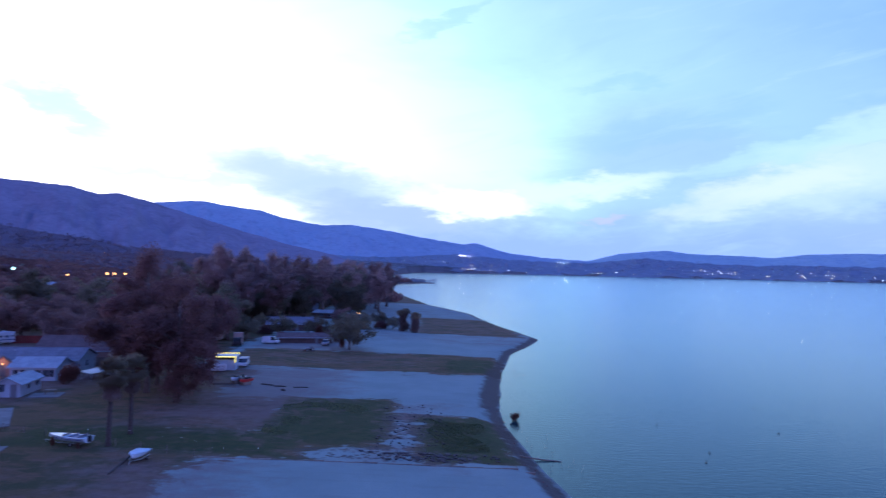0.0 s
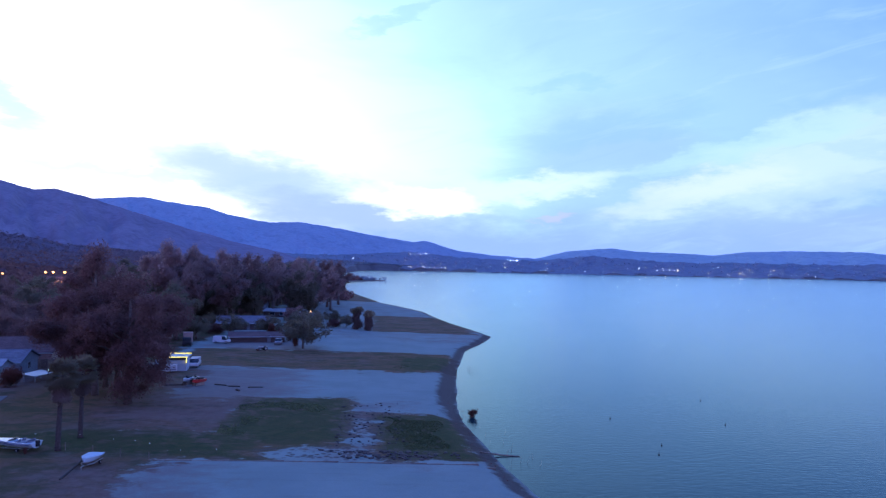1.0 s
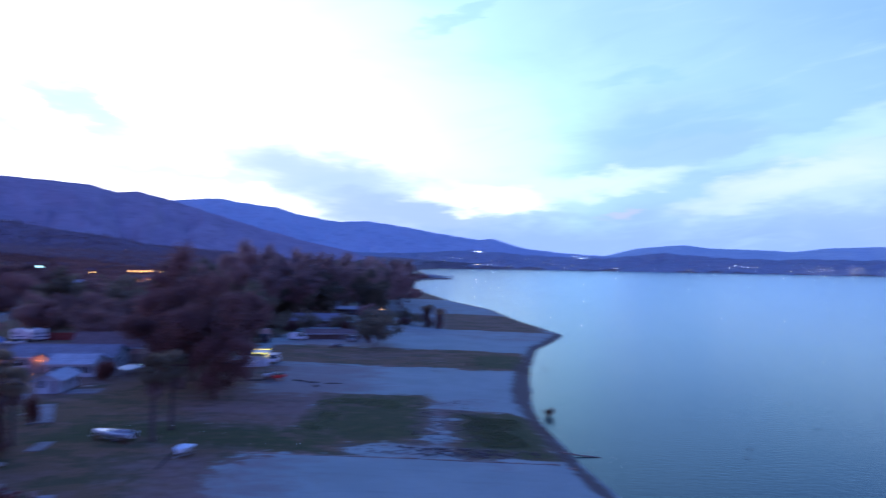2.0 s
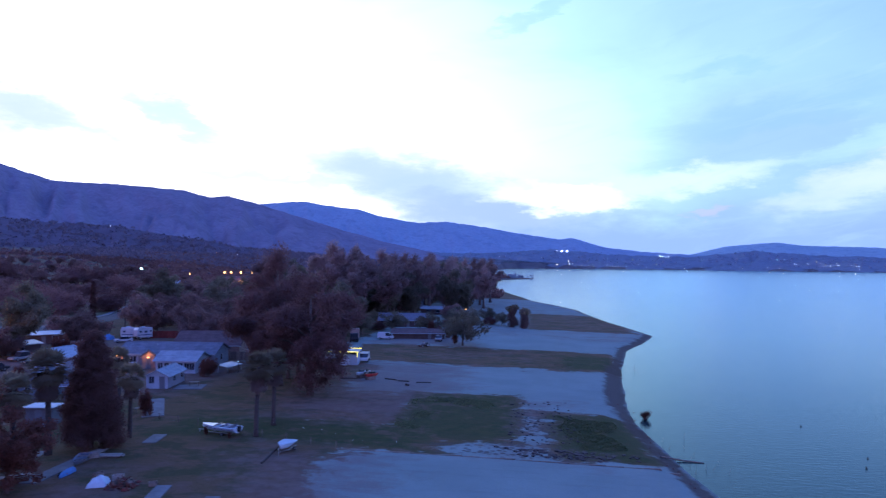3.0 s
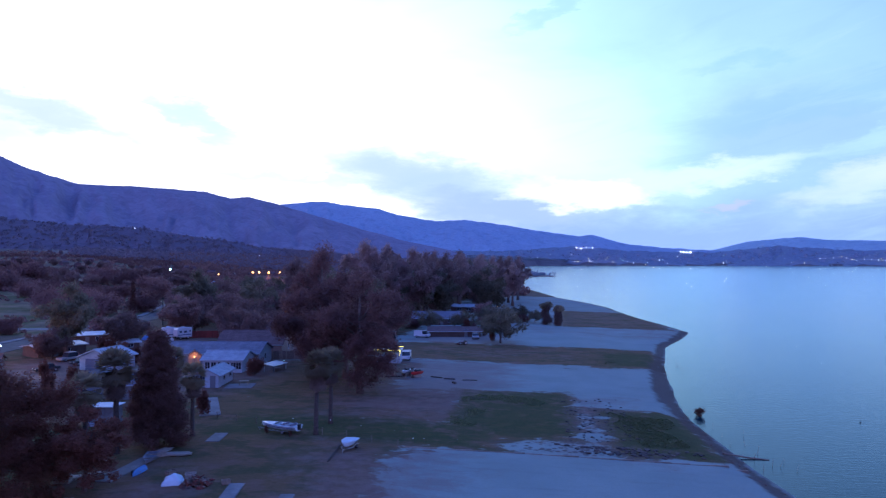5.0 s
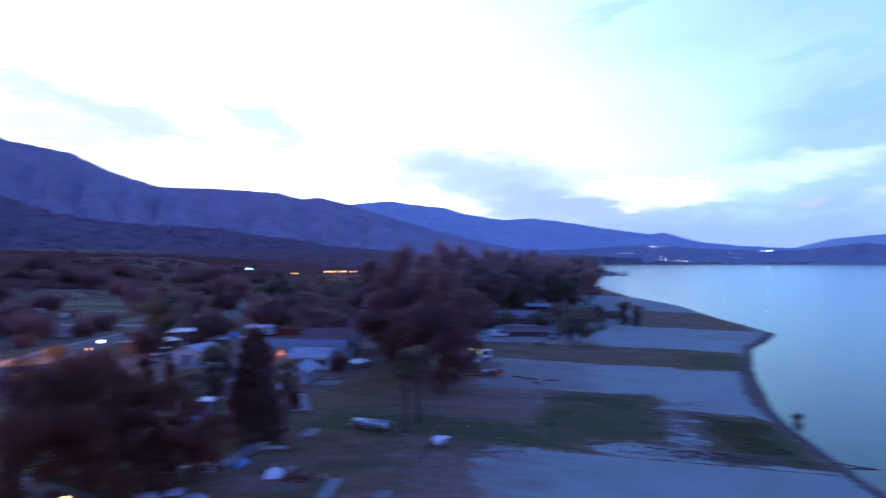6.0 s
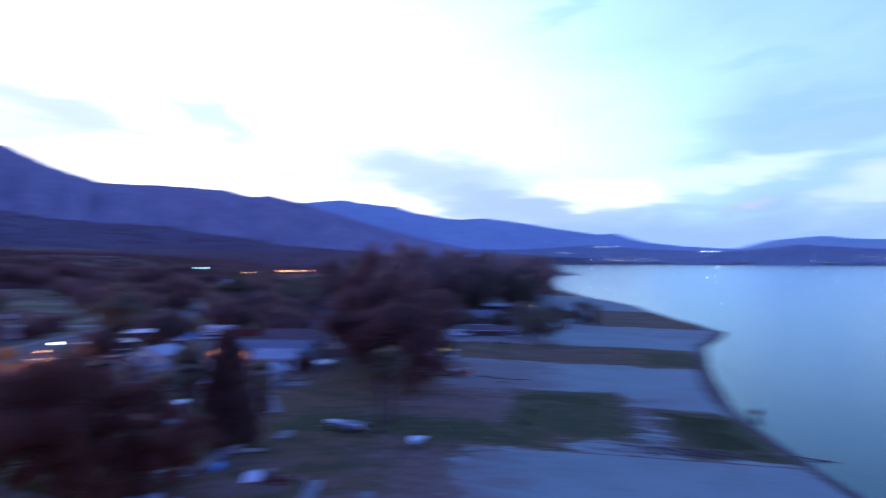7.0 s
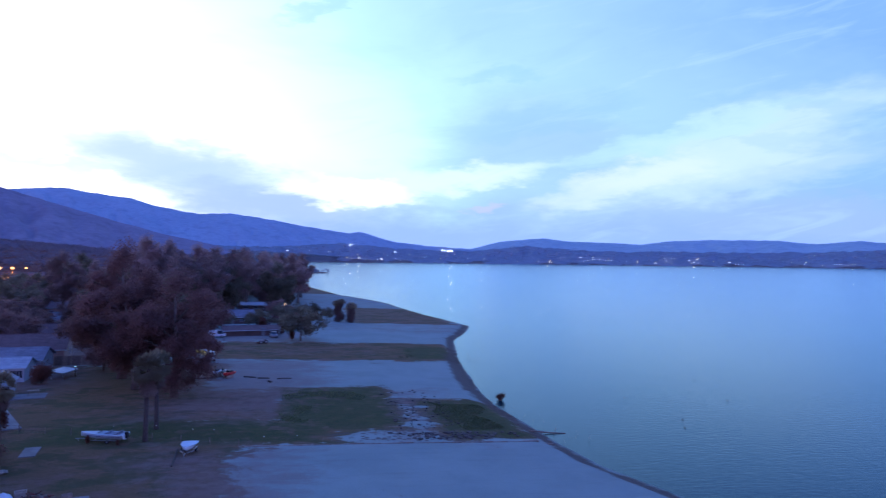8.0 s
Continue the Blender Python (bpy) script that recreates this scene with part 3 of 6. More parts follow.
def mountain(name, crest, far, foot, mat, label, rough=1.0, step=0.22, seed=0.0):
    """A range of hills: crest is azimuth and height in degrees as seen from the shore, far and foot are distances."""
    az_c, el_c = np.array(crest).T
    a = np.arange(az_c[0], az_c[-1], step)
    s = np.concatenate([np.linspace(0, 1, 64), [1.12, 1.3]])
    A, S = np.meshgrid(a, s)
    fade = np.clip(np.minimum(A - az_c[0], az_c[-1] - A) / 3.0, 0, 1)
    e = np.interp(A, az_c, el_c) + 0.10 * rough * (layers(A * 2.2, A * 0 + seed, 4, seed) - 0.5)
    R = foot + (far - foot) * np.minimum(S, 1) + far * np.maximum(S - 1, 0)
    top = 24 + far * np.tan(np.radians(e))
    x, y = -12 + R * np.sin(np.radians(A)), -2 + R * np.cos(np.radians(A))
    body = np.minimum(S, 1) ** 1.2 - 1.6 * np.maximum(S - 1, 0)
    warp = A + 1.6 * (layers(A * 0.5, S * 3, 3, seed + 9) - 0.5)
    ridge = 1 - np.abs(2 * layers(warp * 0.5, S * 1.3 + 5, 5, seed) - 1) * 1.5
    spur = rough * top * (0.19 * (ridge - 0.45) + 0.10 * (layers(x / 160, y / 160, 4, seed + 3) - 0.5)) * np.sin(np.pi * np.clip(S, 0, 1)) ** 0.7
    z = (top * body + spur) * (0.2 + 0.8 * fade) - 4 * (1 - np.minimum(S, 1))
    verts = np.stack([x, y, z], -1).reshape(-1, 3)
    na = len(a)
    i = np.arange(len(s) - 1)[:, None] * na
    j = np.arange(na - 1)[None, :]
    faces = np.stack([i + j, i + j + 1, i + na + j + 1, i + na + j], -1).reshape(-1, 4)
    ob = mesh_object(name, verts.tolist(), faces.tolist(), mat, smooth=True)
    SLOPES.append(ob)
    return tagged(ob, label, "mountain", kind="structure")


# blue distance haze is painted into the ridge and shore-hill colours
M_MTN = mountain_material("haze_tinted_brush_slope", (0.208, 0.180, 0.238), (0.252, 0.220, 0.282))
M_MTN_FAR = mountain_material("haze_blue_slope", (0.268, 0.315, 0.415), (0.305, 0.355, 0.462))
M_SHOREHILL = mountain_material("haze_tinted_shore_hill", (0.185, 0.212, 0.268), (0.210, 0.238, 0.298))
M_FOOT = mountain_material("dark_foothill_brush", (0.125, 0.100, 0.130), (0.155, 0.124, 0.156))
mountain("mountain_near", [(-80, 8.0), (-60, 8.4), (-51, 8.65), (-49, 8.87), (-46.5, 8.72), (-45.7, 8.4), (-41.7, 7.8), (-39.1, 6.6), (-35.7, 5.6), (-31.4, 5.6), (-26.8, 5.38), (-25, 4.9),
                           (-23.6, 5.1), (-21.2, 4.5), (-18.5, 3.7), (-15, 2.7), (-11, 1.6), (-7, 0.8), (-4, 0.4)], 2500, 1650, M_MTN, "long dark blue brush-covered mountain ridge at dusk", seed=1.0)
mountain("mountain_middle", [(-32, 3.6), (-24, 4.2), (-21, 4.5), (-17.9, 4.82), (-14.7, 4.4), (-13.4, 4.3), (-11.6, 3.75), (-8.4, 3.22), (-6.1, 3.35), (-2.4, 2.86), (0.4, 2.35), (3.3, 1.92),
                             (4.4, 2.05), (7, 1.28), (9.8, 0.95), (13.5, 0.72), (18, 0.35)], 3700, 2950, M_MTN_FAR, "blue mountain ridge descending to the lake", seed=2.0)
# paler, greyer slope colour: more haze painted in for the farthest hills
M_MTN_HAZE = mountain_material("haze_tinted_far_slope", (0.305, 0.375, 0.440), (0.345, 0.415, 0.485))
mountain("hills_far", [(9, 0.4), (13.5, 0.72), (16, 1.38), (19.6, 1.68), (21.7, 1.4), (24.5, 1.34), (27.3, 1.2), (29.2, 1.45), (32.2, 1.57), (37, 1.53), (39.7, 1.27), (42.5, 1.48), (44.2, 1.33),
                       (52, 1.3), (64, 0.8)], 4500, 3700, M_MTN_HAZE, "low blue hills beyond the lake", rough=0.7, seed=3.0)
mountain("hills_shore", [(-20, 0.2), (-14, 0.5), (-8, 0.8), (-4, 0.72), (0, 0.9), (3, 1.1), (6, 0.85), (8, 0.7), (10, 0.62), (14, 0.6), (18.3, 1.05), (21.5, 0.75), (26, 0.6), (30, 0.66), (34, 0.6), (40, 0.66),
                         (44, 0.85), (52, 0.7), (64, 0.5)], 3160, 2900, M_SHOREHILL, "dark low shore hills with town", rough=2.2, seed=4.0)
mountain("foothill", [(-80, 8.0), (-60, 7.6), (-51, 6.8), (-49, 6.1), (-47.3, 5.0), (-45.2, 4.2), (-42.8, 3.4), (-40, 2.9), (-36, 2.6), (-31.8, 2.5), (-28, 1.9), (-25, 1.5), (-22, 0.9), (-18, 0.4)], 1500, 900, M_FOOT,
         "dark brushy foothill below the mountains", rough=0.6, seed=5.0)

# ---- vegetation ----
def leaf_quads(points, normals, size, rng, droop=0.0):
    """Small bent leaves, one at each point."""
    n = len(points)
    t = rng.normal(size=(n, 3))
    t[:, 2] -= droop
    t /= np.linalg.norm(t, axis=1)[:, None]
    w = np.cross(t, normals)
    w /= np.linalg.norm(w, axis=1)[:, None] + 1e-9
    s = size * rng.uniform(0.6, 1.4, (n, 1))
    up = np.cross(w, t)
    a, b = points - t * s * 0.5, points + t * s * 0.5 - up * s * 0.12
    c = points + w * s * 0.32 + up * s * 0.06
    d = points - w * s * 0.32 + up * s * 0.06
    verts = np.stack([a, c, b, d], 1).reshape(-1, 3)
    faces = np.arange(4 * n).reshape(-1, 4)
    return verts, faces


def crown_mesh(clumps, count, size, seed, droop=0.3, loose=0.32):
    """Leaves in clumps: each clump is x, y, z, rx, ry, rz."""
    rng = np.random.default_rng(seed)
    clumps = np.array(clumps, float)
    share = clumps[:, 3] * clumps[:, 4] + clumps[:, 5] * clumps[:, 3]
    pick = rng.choice(len(clumps), count, p=share / share.sum())
    u = rng.normal(size=(count, 3))
    u /= np.linalg.norm(u, axis=1)[:, None]
    r = np.minimum(np.abs(rng.normal(0.6, loose, (count, 1))), 0.76 + loose)
    p = clumps[pick, :3] + u * r * clumps[pick, 3:]
    p += 0.20 * clumps[pick, 3:4] * np.sin(p[:, [1, 2, 0]] * 3.1 / clumps[pick, 3:4] + pick[:, None])
    return leaf_quads(p, u + rng.normal(scale=0.6, size=(count, 3)), size, rng, droop)


def broadleaf(seed, tall, wide, count, size, leaf_mat, bark=M_BARK, low=0.3, clump=0.17, lean=0.0, label="", spread=1.0, dome=0):
    """A tree with a tapered, forked trunk and a crown of many clumps with gaps."""
    rng = np.random.default_rng(seed)
    root = new("tree")
    bm = B()
    r0 = tall * 0.024
    top = Vector((lean * tall, 0.05 * tall * rng.normal(), tall * 0.78))
    trunk = [Vector((0, 0, -0.4)), Vector((0, 0, tall * 0.12)), Vector((top.x * 0.4, top.y * 0.5, tall * 0.4)), top]
    tube(bm, trunk, [r0 * 1.5, r0, r0 * 0.75, r0 * 0.25], 8)
    clumps = [(top.x, top.y, tall * 0.86, wide * clump * 1.1, wide * clump * 1.1, tall * 0.12)]
    limbs = int(rng.integers(9, 13))
    for k in range(limbs):
        f = low + (0.76 - low) * (k + 0.5) / limbs
        base = trunk[1].lerp(top, f)
        ang = k * 2.4 + rng.uniform(-0.5, 0.5)
        reach = wide * 0.5 * (0.55 + 0.5 * math.sin(math.pi * min(1, (f - low * 0.5) / 0.9))) * rng.uniform(0.65, 1.1) * spread
        tip = base + Vector((math.cos(ang) * reach, math.sin(ang) * reach, tall * rng.uniform(0.06, 0.2)))
        mid = base.lerp(tip, 0.5) + Vector((0, 0, tall * 0.03))
        tube(bm, [base, mid, tip], [r0 * 0.42, r0 * 0.26, r0 * 0.08], 5)
        for q in range(5):
            p = base.lerp(tip, (0.4, 0.62, 0.82, 1.0, 1.12)[q]) + Vector(rng.normal(size=3)) * wide * 0.06
            s = wide * clump * rng.uniform(0.45, 1.05)
            clumps.append((p.x, p.y, p.z, s, s, s * rng.uniform(0.7, 1.0)))
    for k in range(dome):
        # a full, round crown: clumps over the outside of a dome
        h = (k + 0.5) / dome
        r = math.sqrt(1 - (h * 0.96) ** 2) * rng.uniform(0.72, 0.92)
        p = Vector((math.cos(k * 2.4) * r * wide * 0.5, math.sin(k * 2.4) * r * wide * 0.5, tall * (0.03 + 0.85 * h)))
        tube(bm, [(0, 0, tall * 0.25), p], [r0 * 0.2, r0 * 0.05], 4)
        s = wide * clump * rng.uniform(0.5, 0.8)
        clumps.append((p.x, p.y, p.z, s, s, s * 0.85))
    part("trunk", bm, bark, root, smooth=True)
    v, f = crown_mesh(clumps, count, size, seed + 100, loose=0.22 if dome else 0.32)
    mesh_object("crown", v.tolist(), f.tolist(), leaf_mat, root)
    return root


def conifer(seed, tall, wide, count, size, full=0.5):
    rng = np.random.default_rng(seed)
    root = new("conifer_tree")
    bm = B()
    tube(bm, [(0, 0, -0.4), (0, 0, tall * 0.5), (0.1, 0, tall * 0.98)], [tall * 0.022, tall * 0.014, 0.03], 8)
    clumps = []
    for k in range(90):
        f = 0.08 + 0.92 * (k / 90) ** 0.95
        ang = k * 2.399
        reach = wide * 0.5 * (1 - f) ** full * rng.uniform(0.7, 1.15) + 0.15
        p = Vector((math.cos(ang) * reach * 0.7, math.sin(ang) * reach * 0.7, tall * f))
        tube(bm, [(0, 0, tall * f), p], [0.06, 0.02], 4)
        s = wide * 0.15 * (1.3 - f)
        clumps.append((p.x, p.y, p.z, s + 0.3, s + 0.3, s * 0.6 + 0.25))
    part("trunk", bm, M_BARK, root)
    v, f = crown_mesh(clumps, count, size, seed, 0.6)
    mesh_object("crown", v.tolist(), f.tolist(), M_LEAF_PINE, root)
    return root


def fan_palm(seed, tall, crown_r=2.45, skirt=1.75, fronds=64):
    """A fan palm: ringed trunk, crown of fans on stalks, a skirt of dead ones below."""
    rng = np.random.default_rng(seed)
    root = new("palm_tree")
    bm = B()
    bend = rng.normal(scale=0.25, size=2)
    pts, rad = [], []
    for k in range(13):
        f = k / 12
        pts.append((bend[0] * f * f, bend[1] * f * f, -0.3 + (tall + 0.3) * f))
        rad.append(0.34 - 0.12 * f + (0.10 if k == 0 else 0) + 0.02 * (k % 2))
    tube(bm, pts, rad, 9)
    part("trunk", bm, M_PALMBARK, root, smooth=True)
    top = Vector(pts[-1])
    for name, mat, n, lo, hi, reach in (("fronds", M_FROND, fronds, -0.95, 1.3, crown_r), ("dead_skirt", M_DEAD, fronds, -1.4, -0.6, skirt)):
        verts, faces = [], []
        for k in range(n):
            ang, rise = k * 2.399 + rng.uniform(-0.2, 0.2), rng.uniform(lo, hi)
            d = Vector((math.cos(ang) * math.cos(rise), math.sin(ang) * math.cos(rise), math.sin(rise)))
            side = d.cross(Vector((0, 0, 1))).normalized()
            up = side.cross(d)
            base = top - Vector((0, 0, 0 if n == fronds and name == "fronds" else rng.uniform(0.1, skirt * 1.1)))
            hub = base + d * reach * 0.45
            i = len(verts)
            verts += [base + side * 0.03, base - side * 0.03, hub - side * 0.02, hub + side * 0.02]
            faces.append((i, i + 1, i + 2, i + 3))
            for q in range(9):
                b = (q - 4) * 0.33
                e = (d * math.cos(b) + side * math.sin(b)).normalized()
                tip = hub + e * reach * 0.62 * rng.uniform(0.85, 1.1) - Vector((0, 0, 0.10 * reach * abs(b))) - up * 0.05
                w = e.cross(up) * 0.075 * reach
                mid = hub.lerp(tip, 0.45)
                i = len(verts)
                verts += [hub, mid + w, tip, mid - w]
                faces.append((i, i + 1, i + 2, i + 3))
        mesh_object(name, verts, faces, mat, root)
    return root


def skirted_palm(seed, tall):
    """A short palm whose trunk is hidden from the ground up by hanging dead fronds."""
    rng = np.random.default_rng(seed)
    root = new("palm_tree")
    bm = B()
    tube(bm, [(0, 0, -0.3), (0, 0, tall * 0.9)], [0.5, 0.35], 8)
    part("trunk", bm, M_PALMBARK, root)
    clumps = [(0.25 * math.sin(9 * f), 0, tall * f, tall * (0.19 + 0.04 * math.sin(7 * f)), tall * 0.2, tall * 0.12) for f in np.linspace(0.12, 0.8, 9)]
    v, f = crown_mesh(clumps, 7000, 0.42, seed, 2.5)
    mesh_object("dead_skirt", v.tolist(), f.tolist(), M_DEAD, root)
    clumps = [(0, 0, tall * 0.86, tall * 0.27, tall * 0.27, tall * 0.14)]
    v, f = crown_mesh(clumps, 900, 0.6, seed + 1, 0.3)
    mesh_object("fronds", v.tolist(), f.tolist(), M_FROND, root)
    return root


def bush(seed, wide, tall, count, size, mat):
    rng = np.random.default_rng(seed)
    root = new("bush")
    bm = B()
    clumps = []
    for k in range(9):
        ang, r = k * 2.4, wide * 0.33 * math.sqrt((k + 0.5) / 9)
        p = Vector((math.cos(ang) * r, math.sin(ang) * r, tall * rng.uniform(0.3, 0.65)))
        tube(bm, [(0, 0, -0.2), p], [0.06, 0.02], 4)
        clumps.append((p.x, p.y, p.z, wide * 0.24, wide * 0.24, tall * 0.36))
    part("stems", bm, M_BARK, root)
    v, f = crown_mesh(clumps, count, size, seed, 0.1)
    mesh_object("leaves", v.tolist(), f.tolist(), mat, root)
    return root


def stand(ob, x, y, label, category, turn=0.0, scale=1.0, group="", sink=0.0):
    """Sets a made thing on the ground and tags it."""
    ob.matrix_world = pose(x, y, height(x, y) - sink, 0, 0, turn) @ Matrix.Diagonal((scale, scale, scale, 1))
    return tagged(ob, label, category, group)


def again(ob, x, y, turn=0.0, scale=1.0, label=""):
    """Another one of a kind, elsewhere on the ground."""
    c = copy_thing(ob, pose(x, y, height(x, y), 0, 0, turn))
    c.scale = (scale, scale, scale)
    if label:
        c["label"] = label
    return c


# the tall gum trees on the lot line
gum = stand(broadleaf(11, 25.0, 13, 48000, 0.34, M_LEAF, low=0.12, clump=0.17), -52.5, 124.1, "tall dark eucalyptus with ragged crown among the houses", "tree", 30)
again(gum, -46.8, 120.0, 200, 0.8)
stand(broadleaf(12, 20.0, 16.5, 60000, 0.28, M_LEAF, low=0.02, clump=0.15), -40.8, 107.0, "broad dark eucalyptus with forked trunk on the grass", "tree", 0)
stand(broadleaf(13, 18.0, 12, 42000, 0.29, M_LEAF, low=0.05, clump=0.17), -48.0, 113.5, "dark eucalyptus with a dense hanging crown", "tree", 80)
# the big spreading tree over the yard, and its neighbours
stand(broadleaf(14, 13.2, 15.4, 210000, 0.16, M_LEAF_DARK, low=0.02, clump=0.15, dome=60), -62.0, 53.2, "big spreading dark tree over the yard", "tree", 15)
stand(broadleaf(15, 16.2, 11, 100000, 0.17, M_LEAF_DARK, low=0.02, clump=0.16, dome=40), -68.2, 37.8, "dark leafy tree beside the utility pole", "tree", 60)
stand(broadleaf(16, 8.2, 6.4, 24000, 0.2, M_LEAF_DARK, low=0.2, clump=0.17, dome=24), -53.6, 57.5, "dark tree at the edge of the yard", "tree", 120)
stand(conifer(17, 13.0, 6.6, 120000, 0.17, 0.40), -55.5, 72.8, "dark conical conifer beside the yard", "tree")
palm = stand(fan_palm(18, 9.3), -58.2, 69.4, "slender fan palm in the yard", "palm tree", 0, group="fan palms")
again(palm, -53.8, 77.7, 70, 0.78)
again(palm, -39.4, 80.8, 140, 0.90)
again(palm, -39.4, 86.8, 200, 0.86)
again(palm, -58.1, 64.0, 250, 0.85)
again(palm, -64.5, 93.0, 20, 0.76)
stump = stand(skirted_palm(19, 7.4), -9.7, 231.5, "stubby palm with a skirt of dead fronds on the sand", "palm tree", 0, group="skirted palms")
again(stump, -5.8, 229.0, 100, 0.88)
lawn_tree = stand(broadleaf(20, 9.2, 9.5, 7000, 0.40, M_LEAF_GREEN, low=0.12, clump=0.2), -22.1, 178.5, "round green tree at the edge of the sand lot", "tree", 40)
stand(bush(21, 1.8, 1.5, 900, 0.17, M_LEAF_DARK), 11.5, 107.6, "small drowned bush standing in shallow water", "bush", sink=-0.05)
hedge = stand(bush(22, 1.9, 3.7, 3600, 0.2, M_LEAF_DARK), -57.8, 88.2, "dark clipped bush by the patio", "bush", group="garden bushes")
for x, y, turn, scale in ((-45.5, 80.2, 10, 0.28), (-42.0, 79.0, 60, 0.2), (-70.5, 101.0, 30, 0.8), (-33.0, 198.5, 0, 1.2),
                          (-84.0, 86.0, 10, 0.9), (-66.0, 58.0, 10, 0.9), (-24.5, 182.0, 10, 0.9),
                          (-27.5, 193.5, 10, 0.9), (-84.5, 141.8, 10, 0.9), (-104.0, 137.5, 10, 1.3), (-99.0, 134.0, 80, 1.2), (-108.5, 141.0, 30, 1.2), (-113.0, 152.5, 60, 1.1), (-94.0, 131.0, 140, 1.0), (-98.5, 110.0, 10, 1.0), (-88.0, 103.0, 50, 1.1), (-80.5, 92.0, 20, 1.0), (-86.5, 95.5, 90, 1.2)):
    again(hedge, x, y, turn, scale)

stand(bush(24, 3.6, 3.5, 6000, 0.2, M_LEAF_DARK), -64.3, 120.9, "wide dark round bush at the corner of the white house", "bush")
stand(conifer(25, 15.0, 1.7, 9000, 0.26), -123.4, 176.6, "tall slender dark cypress behind the yards", "tree")
for x, y, s in ((-18.2, 243.0, 0.62), (-13.4, 236.5, 0.5), (-23.4, 235.0, 0.66), (-29.0, 229.0, 0.7), (-35.0, 204.5, 0.7), (-27.0, 203.5, 0.55), (-45.0, 207.0, 0.7),
                (-53.0, 196.0, 0.75)):
    again(lawn_tree, x, y, 50 * x, s, "leafy green tree among the lakeside yards")

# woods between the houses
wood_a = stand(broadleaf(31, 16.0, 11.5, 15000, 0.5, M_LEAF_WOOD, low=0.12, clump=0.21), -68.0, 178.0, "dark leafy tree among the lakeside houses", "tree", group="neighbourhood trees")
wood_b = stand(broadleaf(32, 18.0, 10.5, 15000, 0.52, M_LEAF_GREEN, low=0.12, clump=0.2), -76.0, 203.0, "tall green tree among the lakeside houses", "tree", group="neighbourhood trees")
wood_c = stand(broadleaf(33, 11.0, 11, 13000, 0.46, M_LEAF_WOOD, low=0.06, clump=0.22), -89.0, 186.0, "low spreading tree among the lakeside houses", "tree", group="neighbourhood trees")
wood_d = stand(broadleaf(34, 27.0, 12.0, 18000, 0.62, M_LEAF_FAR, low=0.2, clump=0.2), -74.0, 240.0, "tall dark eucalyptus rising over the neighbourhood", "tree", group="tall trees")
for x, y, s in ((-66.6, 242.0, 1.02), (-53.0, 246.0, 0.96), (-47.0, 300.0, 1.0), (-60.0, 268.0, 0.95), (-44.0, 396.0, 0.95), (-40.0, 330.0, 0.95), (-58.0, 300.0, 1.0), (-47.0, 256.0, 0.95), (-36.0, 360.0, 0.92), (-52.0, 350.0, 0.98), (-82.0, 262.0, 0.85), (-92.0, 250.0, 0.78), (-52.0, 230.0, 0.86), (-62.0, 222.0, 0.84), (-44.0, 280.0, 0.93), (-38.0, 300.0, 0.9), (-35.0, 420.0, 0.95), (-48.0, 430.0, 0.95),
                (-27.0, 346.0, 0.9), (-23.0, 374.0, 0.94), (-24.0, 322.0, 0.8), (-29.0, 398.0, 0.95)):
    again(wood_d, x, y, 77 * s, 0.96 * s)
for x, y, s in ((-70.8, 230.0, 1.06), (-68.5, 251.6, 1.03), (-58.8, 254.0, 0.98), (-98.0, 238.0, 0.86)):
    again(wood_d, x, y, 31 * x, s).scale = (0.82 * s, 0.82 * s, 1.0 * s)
# keep trees off the houses, the road and the open lots
CLEAR = [(-71, 124, 12), (-67, 111, 9), (-76, 149, 11), (-96, 124, 9), (-103, 133, 10), (-107, 170, 12), (-114, 106, 12), (-43, 216, 11), (-38, 276, 11), (-44, 141, 9), (-79, 176, 8), (-50, 179, 9),
         (-44, 188, 9), (-32, 189, 13), (-122, 97, 20), (-58, 152, 5), (-121, 155, 8), (-95, 196, 8), (-66, 100, 12), (-75, 100, 9)]
ROAD = [(-108, 50), (-125, 100), (-137, 137), (-143, 170), (-147, 195), (-156, 245), (-182, 310)]
kinds = [wood_a, wood_b, wood_c]


def scatter(count, spot, size, room, ok):
    """Trees set at random in a stretch of the plan, with room between them."""
    made = 0
    for _ in range(9000):
        if made >= count:
            break
        x, y = spot()
        s = size(x, y)
        if not ok(x, y) or any(math.hypot(x - a, y - b) < r + room * s for a, b, r in CLEAR) or float(line_distance(np.array([x]), np.array([y]), ROAD)[0]) < 11:
            continue
        CLEAR.append((x, y, room * s))
        again(kinds[int(RNG.integers(0, 3)) % len(kinds)], x, y, float(RNG.uniform(0, 360)), s)
        made += 1


def near_spot():
    y = 118 + 420 * RNG.random() ** 1.15
    return -24 - 0.02 * y - (62 + 0.46 * y) * RNG.random(), y


def inland(x, y):
    if float(line_distance(np.array([x]), np.array([y]), [(-58, 84), (-111, 172)])[0]) < 7.5 or float(line_distance(np.array([x]), np.array([y]), [(-52, 95), (-76, 149)])[0]) < 9:
        return False
    if 60 < y < 215 and float(line_distance(np.array([x]), np.array([y]), ROAD)[0]) < 19:
        return False
    if x < float(np.interp(y, [50, 100, 137, 170, 195, 245, 310, 500], [-100, -117, -129, -135, -139, -148, -174, -232])):
        return False
    d = float(shore_distance(np.array([x]), np.array([y]))[0])
    return d > float(np.interp(y, [112, 145, 150, 205, 240, 330, 420, 540], [58, 62, 74, 66, 46, 44, 26, 10]))



